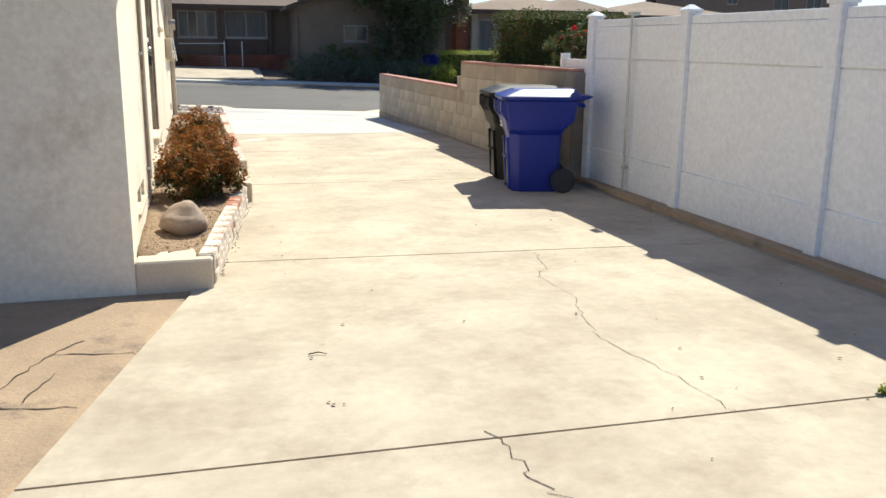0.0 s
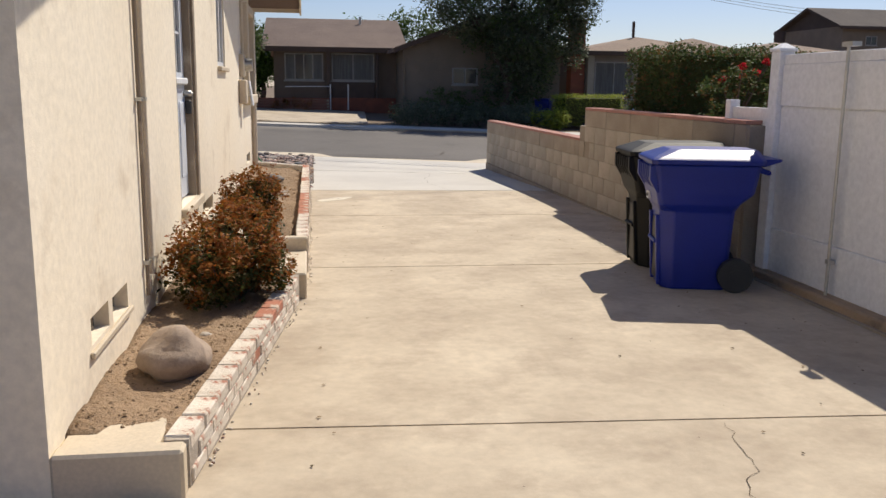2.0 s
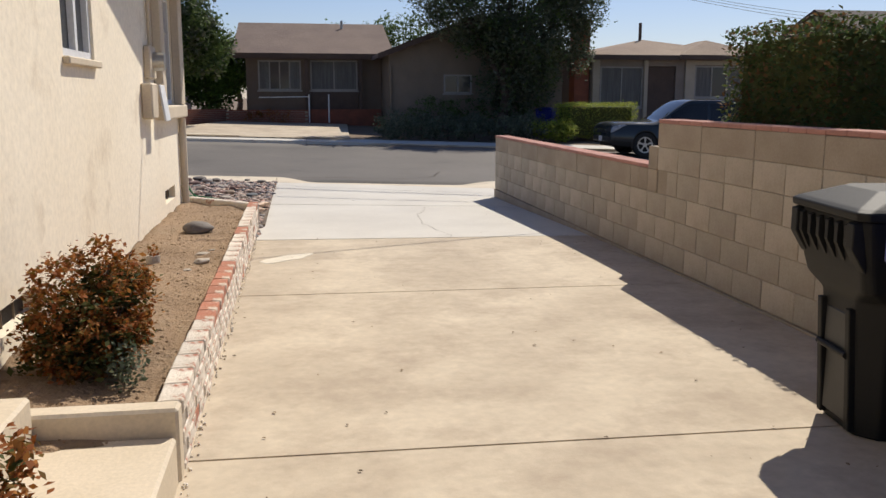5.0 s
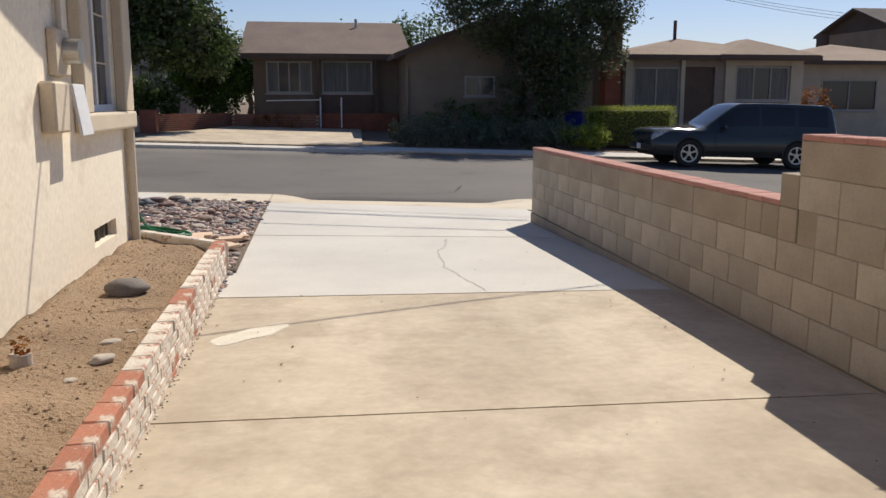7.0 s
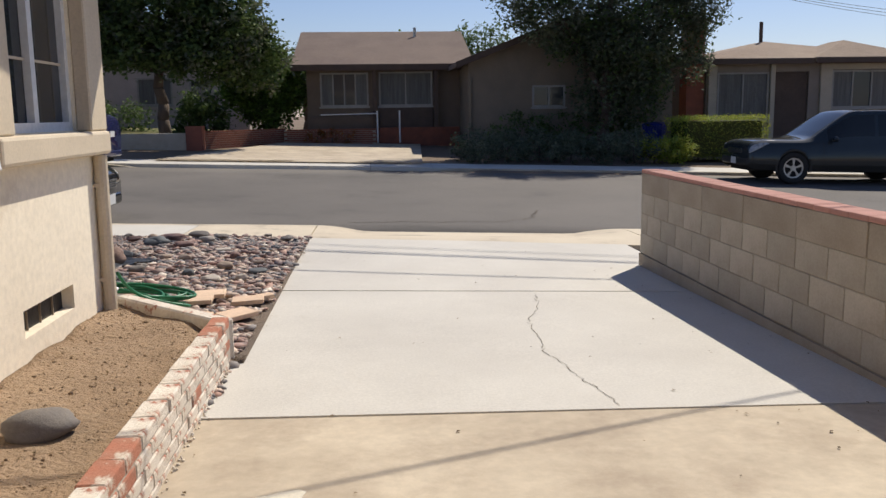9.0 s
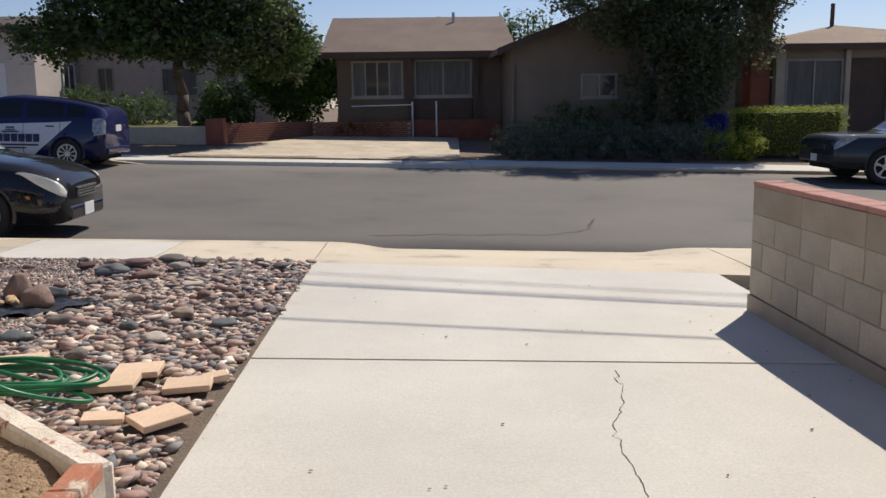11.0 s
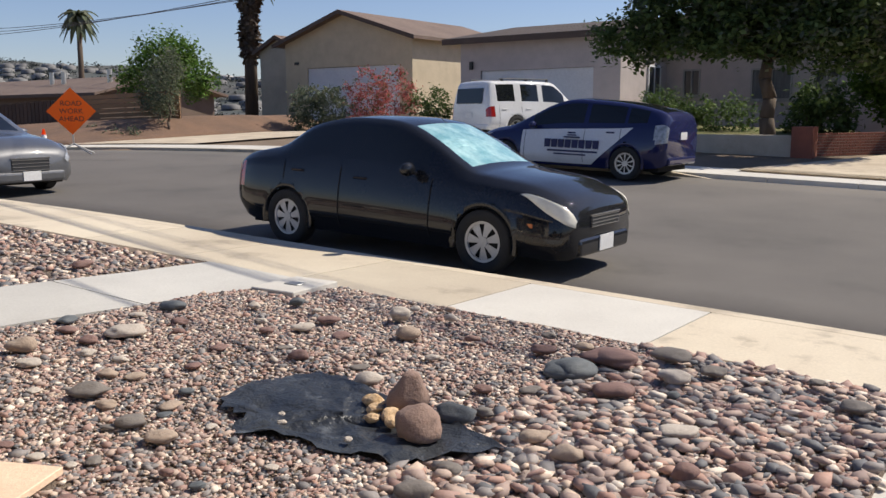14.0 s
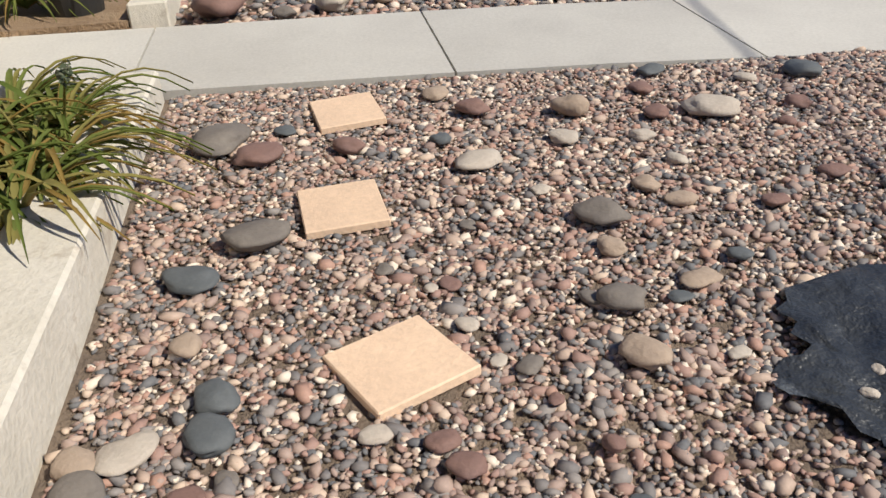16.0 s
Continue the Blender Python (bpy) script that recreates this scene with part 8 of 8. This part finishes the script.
tree("large dusky pine-like tree before the house opposite", 8.6, 38.4, far_z(8.6, 38.4), 0.24, 1.7, [((0.7, 0, 3.5), (1.6, 1.4, 0.8)), ((1.1, 0.2, 2.5), (1.1, 1.2, 0.9)), ((0.6, 0.1, 2.7), (1.2, 1.1, 0.6)), ((0.4, 0.1, 1.7), (1.4, 1.1, 0.8)), ((0.9, -0.2, 3.6), (1.5, 1.4, 1.1)), ((2.3, 0.4, 5.2), (1.1, 1.0, 0.8)), ((2.7, 0.2, 3.9), (0.75, 0.8, 0.7)), ((3.0, 0.3, 2.9), (0.6, 0.7, 0.6)), ((-1.4, 0.2, 4.3), (1.6, 1.4, 0.8)), ((0.9, 0.3, 4.9), (1.8, 1.5, 1.1)), ((2.8, 0.0, 4.7), (1.1, 1.1, 0.8)), ((-0.4, 0.2, 6.0), (1.7, 1.4, 0.9)), ((1.9, 0.1, 6.0), (1.3, 1.2, 0.9)), ((-0.6, 0.2, 3.5), (1.1, 0.9, 0.6)), ((-2.2, 0.2, 5.0), (1.3, 1.1, 0.9)), ((-2.9, 0.3, 6.3), (1.3, 1.2, 0.9)), ((3.2, 0.1, 5.8), (1.0, 1.0, 0.8)), ((0.6, 0.2, 7.2), (1.9, 1.5, 0.9))], 56000, 0.13, M_TREE_GR, 37, M_TREE, 0.16)
for i, (x, y, h, w, m_) in enumerate(((3.5, 66, 5.6, 3.0, M_TREE_LT), (8.5, 72, 7.5, 3.2, M_TREE), (0.5, 74, 4.4, 2.5, M_TREE_LT), (13.5, 60, 5.5, 2.2, M_TREE_GR), (20, 75, 4.6, 3.0, M_TREE), (-2.5, 60, 4.6, 1.6, M_TREE))):
    tree("leafy tree rising over the roofs", x, y, 0.2, 0.2, h * 0.4, [((0, 0, h * 0.7), (w * 0.6, w * 0.6, h * 0.3)), ((w * 0.5, 0, h * 0.62), (w * 0.5, w * 0.5, h * 0.22)), ((-w * 0.5, 0, h * 0.65), (w * 0.5, w * 0.5, h * 0.2))], 5000, 0.26, m_, 60 + i, None, 0.3)
tree("green spreading tree behind the plank fence", -38.3, 45.5, 0.6, 0.16, 1.6, [((0, 0, 3.2), (1.9, 1.7, 1.3)), ((1.8, 0, 2.8), (1.5, 1.4, 1.0)), ((-1.8, 0, 2.6), (1.5, 1.3, 1.0)), ((0.5, -0.3, 4.2), (1.5, 1.4, 0.9))], 9000, 0.2, M_TREE_LT, 71, M_TREE, 0.2)
for i, x in enumerate((-27.6, -28.6, -29.8)):
    tree("thin dark garden tree on the corner lot", x, 37.6 + 0.5 * i, far_z(x, 37.5), 0.06, 1.2, [((0, 0, 1.9), (0.7, 0.7, 0.8)), ((0.3, 0.1, 2.7), (0.5, 0.5, 0.6)), ((-0.3, 0, 1.2), (0.5, 0.5, 0.5))], 2000, 0.11, M_TREE_GR, 75 + i, None, 0.12)


def palm(x, y, z, h, seed, skirt):
    t = thing("palm_tree", "tall fan palm with a shaggy crown", "tree", pose(x, y, z))
    part("trunk", cyl(bmesh.new(), (0, 0, -0.1), (0.2, 0, h), 0.42 if skirt else 0.3, 0.3 if skirt else 0.2, 12), M_BARK, t, "grey palm trunk", True)
    r = random.Random(seed)
    bm = bmesh.new()
    for k in range(46):
        a, up = r.uniform(0, 6.283), r.uniform(-0.9, 1.0)
        prev = None
        for q in range(5):
            f = q / 4
            c = Vector((0.2 + math.cos(a) * 1.7 * f, math.sin(a) * 1.7 * f, h + up * 1.5 * f - 1.3 * f * f))
            w = 0.28 * math.sin(math.pi * min(0.95, 0.15 + f * 0.8))
            s_ = Vector((-math.sin(a) * w, math.cos(a) * w, 0.05))
            cur = (bm.verts.new(c + s_), bm.verts.new(c - Vector((0, 0, 0.06))), bm.verts.new(c - s_))
            if prev:
                bm.faces.new((prev[0], prev[1], cur[1], cur[0]))
                bm.faces.new((prev[1], prev[2], cur[2], cur[1]))
            prev = cur
    part("fronds", bm, M_TREE_GR, t, "arching fan fronds")
    if skirt:
        leaves("dead_skirt", [((0.15, 0, h - 1.6), (0.85, 0.85, 2.0)), ((0.1, 0, h - 4.6), (0.62, 0.62, 1.8))], 2600, 0.4, M_BARK, seed, t, "brown skirt of dead fronds", 0.3)
    return t


palm(-73, 62, -1, 11.6, 1, False)
palm(-39.0, 52.0, 0.4, 10.2, 2, True)
palm(56, 75, -1, 10.5, 3, False)

# low planting across the street
def hedge_row(name, label, x0, x1, y0, y1, h, n, m_, seed, size=0.09):
    z = far_z((x0 + x1) / 2, y0)
    t = thing(name, label, "hedge" if name == "hedge" else "shrub", pose((x0 + x1) / 2, (y0 + y1) / 2, z))
    w, d = (x1 - x0) / 2, (y1 - y0) / 2
    k = max(2, int((x1 - x0) / (h * 0.9)))
    r = random.Random(seed)
    lumps = [((-w + (i + 0.5) * 2 * w / k, r.uniform(-0.2, 0.2) * d, h * r.uniform(0.42, 0.55)), (w / k * 1.35, d, h * r.uniform(0.42, 0.55))) for i in range(k)]
    for c, rr in lumps:
        part("stem", cyl(bmesh.new(), (c[0], 0, -0.05), (c[0] * 0.98, 0.05, h * 0.5), 0.03, 0.015, 6), M_BARK, t)
    leaves("foliage", lumps, n, size, m_, seed, t, "", 0.4, size * 0.8)
    return t


hedge_row("shrub", "dark low shrubs along the far kerb", 3.7, 9.3, 34.15, 37.2, 0.95, 12000, M_TREE_GR, 81, 0.09)
hedge_row("shrub", "dark shrubs below the front window", 5.2, 9.8, 38.3, 39.7, 1.35, 5000, M_TREE, 82, 0.1)
hedge_row("shrub", "yellow-green spiky garden shrub", 9.1, 10.5, 35.2, 36.3, 0.75, 2600, M_YELLOW, 83, 0.09)
box_hedge("clipped yellow-green hedge by the street", 11.75, 37.0, far_z(11.8, 37.0), (1.35, 0.8, 0.62), 12000, M_YELLOW, 84, 0.055)
hedge_row("shrub", "dark leafy shrubs under the street tree", -9.6, -6.6, 40.5, 42.2, 1.6, 5000, M_TREE, 85, 0.12)
hedge_row("shrub", "fan-leaved shrubs beside the trunk", -5.4, -3.9, 41.0, 42.8, 1.9, 3600, M_TREE, 86, 0.16)
hedge_row("shrub", "pale dry shrub on the porch planter", -1.0, 0.6, 41.9, 42.4, 0.5, 900, M_NANDINA, 87, 0.07)
hedge_row("shrub", "pink-flowered oleander before the beige house", -25.0, -21.8, 44.6, 46.2, 2.6, 4800, M_PINK, 88, 0.13)
hedge_row("shrub", "grey-green shrub beside the oleander", -27.0, -24.2, 43.4, 44.9, 1.9, 3400, M_TREE_GR, 89, 0.16)
hedge_row("shrub", "round green shrub at the driveway", -21.9, -20.3, 45.2, 46.4, 1.8, 2400, M_TREE, 90, 0.13)
hedge_row("shrub", "low dry groundcover on the corner lot", -32.0, -27.5, 35.2, 36.5, 0.5, 2400, M_TREE_GR, 91, 0.1)
hedge_row("shrub", "dark red shrub by the low house", 20.6, 22.4, 42.0, 43.4, 2.2, 2600, M_NANDINA, 92, 0.12)
hedge_row("shrub", "large dark trees at the street's end", -48, -39, 26.6, 29.5, 4.2, 4200, M_TREE, 93, 0.3)
far_bin = cart(M_BINB, "blue wheeled bin beside the house opposite", pose(10.35, 38.6, far_z(10.35, 38.6), 0, 0, 60), "bins across the street")

# road sign and cone
M_ORANGE = mat("orange_sign", (0.95, 0.21, 0.02), (0.90, 0.19, 0.02), 0.5, 3, 40, 0)
# thin roll-up fabric lets the sun glow through
no, li = M_ORANGE.node_tree.nodes, M_ORANGE.node_tree.links
tr = no.new("ShaderNodeBsdfTranslucent")
tr.inputs[0].default_value = (1.0, 0.15, 0.02, 1)
mx_ = no.new("ShaderNodeMixShader")
mx_.inputs[0].default_value = 0.72
li.new(no["Principled BSDF"].outputs[0], mx_.inputs[1])
li.new(tr.outputs[0], mx_.inputs[2])
li.new(mx_.outputs[0], no["Material Output"].inputs[0])
sgx, sgy = -21.7, 30.0


def bmesh_quad(r):
    """One sheet of fabric, upright across y."""
    bm = bmesh.new()
    bm.faces.new([bm.verts.new((x, 0, z)) for x, z in ((-r, -r), (r, -r), (r, r), (-r, r))])
    return bm


sgz = road_z(sgx, sgy)
sign = thing("road_sign", "orange diamond road-work sign on a folding stand", "sign", pose(sgx, sgy, sgz, 0, 0, 52))
part("panel", bmesh_quad(0.46), M_ORANGE, sign, "orange fabric panel", m=pose(0, 0, 1.2, 0, 45, 0))
for i, (tx, z) in enumerate((("ROAD", 1.35), ("WORK", 1.135), ("AHEAD", 0.92))):
    words(tx, 0.20, M_BLACK, pose(0, -0.008, z, 90, 0, 0), "lettering", sign, 0.002, "CENTER")
for a, b in (((0, 0.05, 1.3), (0, 0.05, 0.25)), ((0, 0.05, 0.3), (-0.5, -0.35, 0)), ((0, 0.05, 0.3), (0.5, -0.35, 0)), ((0, 0.05, 0.3), (-0.5, 0.45, 0)), ((0, 0.05, 0.3), (0.5, 0.45, 0))):
    part("stand_leg", cyl(bmesh.new(), a, b, 0.02), M_METAL, sign)
cone = thing("traffic_cone", "orange traffic cone with a white collar", "cone", pose(-22.5, 29.6, road_z(-22.5, 29.6)))
part("cone_body", cyl(bmesh.new(), (0, 0, 0.03), (0, 0, 0.72), 0.15, 0.03, 20), M_ORANGE, cone)
part("collar", cyl(bmesh.new(), (0, 0, 0.42), (0, 0, 0.56), 0.086, 0.062, 20), M_WHITE, cone, "white reflective collar")
part("base", one(-0.19, 0.19, -0.19, 0.19, 0.0, 0.035, bevel=0.01), M_ORANGE, cone)

# poles and wires
M_POLE = mat("pole_wood", (0.10, 0.075, 0.055), (0.075, 0.055, 0.04), 0.95, 3, 40, 0.5, stretch=(1, 1, 0.1))


def pole(x, y, z, h, turn=0, bands=False):
    p = thing("utility_pole", "dark wooden utility pole with crossarms", "pole", pose(x, y, z, 0, 0, turn), "utility poles")
    part("shaft", cyl(bmesh.new(), (0, 0, -0.2), (0, 0, h), 0.16, 0.11, 12), M_POLE, p)
    for zz in (h - 0.5, h - 1.4):
        a = part("crossarm", one(-1.1, 1.1, -0.06, 0.06, zz, zz + 0.12), M_POLE, p)
        for xx in (-1.0, -0.5, 0.5, 1.0):
            part("insulator", cyl(bmesh.new(), (xx, 0, zz + 0.12), (xx, 0, zz + 0.25), 0.035, 0.03, 8), M_BLACK, a)
    if bands:
        for zz in (1.0, 1.3, 1.6):
            part("band", cyl(bmesh.new(), (0, 0, zz), (0, 0, zz + 0.06), 0.166, 0.166, 14), M_YELLOW, p, "yellow marker band")
    return p


pole(-28.2, 22.15, hx(-28.2), 9.5, 80, True)
pole(56.0, 92.0, -1.5, 11.5, 10)
pole(-105.6, 60.0, -2, 13, 30)
pole(34.0, 30.0, -1.2, 9.2, 0)


def wire(name, a, b, sag, r=0.012):
    """A hanging cable between two points."""
    a, b = Vector(a), Vector(b)
    bm = bmesh.new()
    prev = None
    for k in range(25):
        f = k / 24
        p = a.lerp(b, f) - Vector((0, 0, sag * 4 * f * (1 - f)))
        if prev is not None:
            cyl(bm, prev, p, r, r, 5, False)
        prev = p
    w = new(name, mesh_of(name, bm, M_BLACK))
    return tagged(w, "thin black overhead cable between utility poles", "cable", "overhead cables")


for dy, z0, r in ((0.0, 7.0, 0.022), (0.10, 7.0, 0.012), (0.42, 7.0, 0.008), (0.52, 7.0, 0.007)):
    wire("overhead_cable", (-31.5, 31.75 + dy, z0 + 0.9), (34.0, 20.6 + dy, z0 + 0.1), 0.5, r)
wire("overhead_cable", (-31.5, 29.1, 7.1), (34.0, 19.4, 6.3), 0.5, 0.016)
mast = thing("service_mast", "grey metal cable mast standing on the roof", "mast")
part("pipe", cyl(bmesh.new(), (HX + 0.1, 15.95, roof_z(15.95) + 0.1), (HX + 0.1, 15.95, 4.15), 0.03), M_METAL, mast)
part("weather_head", cyl(bmesh.new(), (HX + 0.1, 15.95, 4.15), (HX + 0.16, 15.95, 4.27), 0.045, 0.03), M_METAL, mast)
wire("overhead_cable", (HX + 0.1, 15.95, 4.15), (34.0, 31.0, 7.6), 0.35, 0.012)
for k in range(3):
    wire("overhead_cable", (56, 92.0 + k * 0.4, 9.4 + 0.4 * k), (6.0, 60 + k * 3, 12.0 + 0.6 * k), 0.8, 0.02)
    wire("overhead_cable", (-105.6, 60.0 + k, 10.0 + 0.5 * k), (-28.2, 50 + 3 * k, 8.6 + 0.5 * k), 1.0, 0.025)

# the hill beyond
# distance haze is painted into the hill's greyed base colours
M_HILL = mat("haze_tinted_hillside", (0.085, 0.085, 0.08), (0.11, 0.105, 0.095), 1.0, 0.02, 0.15, 0.0, stain=(0.065, 0.075, 0.07), stain_scale=0.05, stain_at=(0.45, 0.6))
def hill_z(x, y):
    rise = max(0.0, min(1.0, (-200 - x) / 550)) ** 0.8
    return -6 + 54 * rise * smooth01((y - 170) / 230) + 5 * noise.noise(Vector((x * 0.012, y * 0.012, 0)))
setting("backdrop_hill", sheet(steps(-1400, 0, 20), steps(180, 440, 15), hill_z), M_HILL, "hillside dotted with houses and trees, haze put into its colour", "hill", True)
rs = np.random.RandomState(5)
n = 460
x, y = rs.uniform(-1200, -230, n), rs.uniform(230, 400, n)
p = np.stack([x, y, np.array([hill_z(a, b) for a, b in zip(x, y)]) + 1.5], 1)
CUBE_V = np.array([(-1, -1, -1), (1, -1, -1), (1, 1, -1), (-1, 1, -1), (-1, -1, 0.4), (1, -1, 0.4), (1, 1, 0.4), (-1, 1, 0.4), (-1, 0, 1), (1, 0, 1)], float)
CUBE_F = np.array([(0, 1, 5), (0, 5, 4), (1, 2, 6), (1, 6, 5), (2, 3, 7), (2, 7, 6), (3, 0, 4), (3, 4, 7), (4, 5, 9), (4, 9, 8), (6, 7, 8), (6, 8, 9), (5, 6, 9), (7, 4, 8)])
# low-contrast greys carry the haze in the house colours too
M_HILLH = mat("haze_tinted_houses", (0.5, 0.47, 0.43), (0.4, 0.37, 0.34), 0.9, 0.1, 1, 0, island=[(0, (0.15, 0.15, 0.155)), (0.3, (0.125, 0.125, 0.13)), (0.55, (0.34, 0.33, 0.33)), (0.66, (0.12, 0.12, 0.125)), (0.9, (0.16, 0.16, 0.165))])
s = np.stack([rs.uniform(2.5, 5, n), rs.uniform(2.5, 4, n), rs.uniform(1.2, 2.0, n)], 1)
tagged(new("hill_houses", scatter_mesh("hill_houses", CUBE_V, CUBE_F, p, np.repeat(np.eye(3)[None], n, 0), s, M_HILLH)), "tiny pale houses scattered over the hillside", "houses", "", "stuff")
# leaf tones greyed to paint the haze over the far trees
M_HAZETREE = leaf_mat("haze_tinted_trees", [(0.055, 0.064, 0.062), (0.046, 0.055, 0.055), (0.068, 0.075, 0.07)])
n, each = 1500, 16
x, y = rs.uniform(-1250, -150, n), rs.uniform(225, 425, n)
p = np.stack([x, y, np.array([hill_z(a, b) for a, b in zip(x, y)]) + 1.2], 1)
p = np.repeat(p, each, 0) + rs.normal(0, 1, (n * each, 3)) * np.array([1.7, 1.7, 0.9])
s = rs.uniform(0.8, 1.9, n * each)
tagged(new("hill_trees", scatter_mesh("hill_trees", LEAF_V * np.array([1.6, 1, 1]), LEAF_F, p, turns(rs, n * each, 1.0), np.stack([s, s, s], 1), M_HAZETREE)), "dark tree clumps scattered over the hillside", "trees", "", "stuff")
# dry verge at the bend
setting("verge", strip(steps(-30, -14.5, 0.8), lambda x: 15.0, lambda x: near_in(x) - 0.02, lambda x, y: hx(x) + 0.01 + 0.02 * noise.noise(Vector((x, y, 0))), 10, 0.1), M_LAWN, "patchy dry verge beyond the pebble yard", "lawn", True)
crack([(0.9, 24.0), (1.8, 24.15), (3.2, 24.2), (3.8, 24.6), (4.1, 25.6)], 0.03, 5, bpy.data.objects["road"], road_z, 0.05)
crack([(1.0, 22.95), (2.2, 22.92), (3.4, 23.0), (4.4, 22.95)], 0.05, 6, bpy.data.objects["road"], road_z, 0.04)
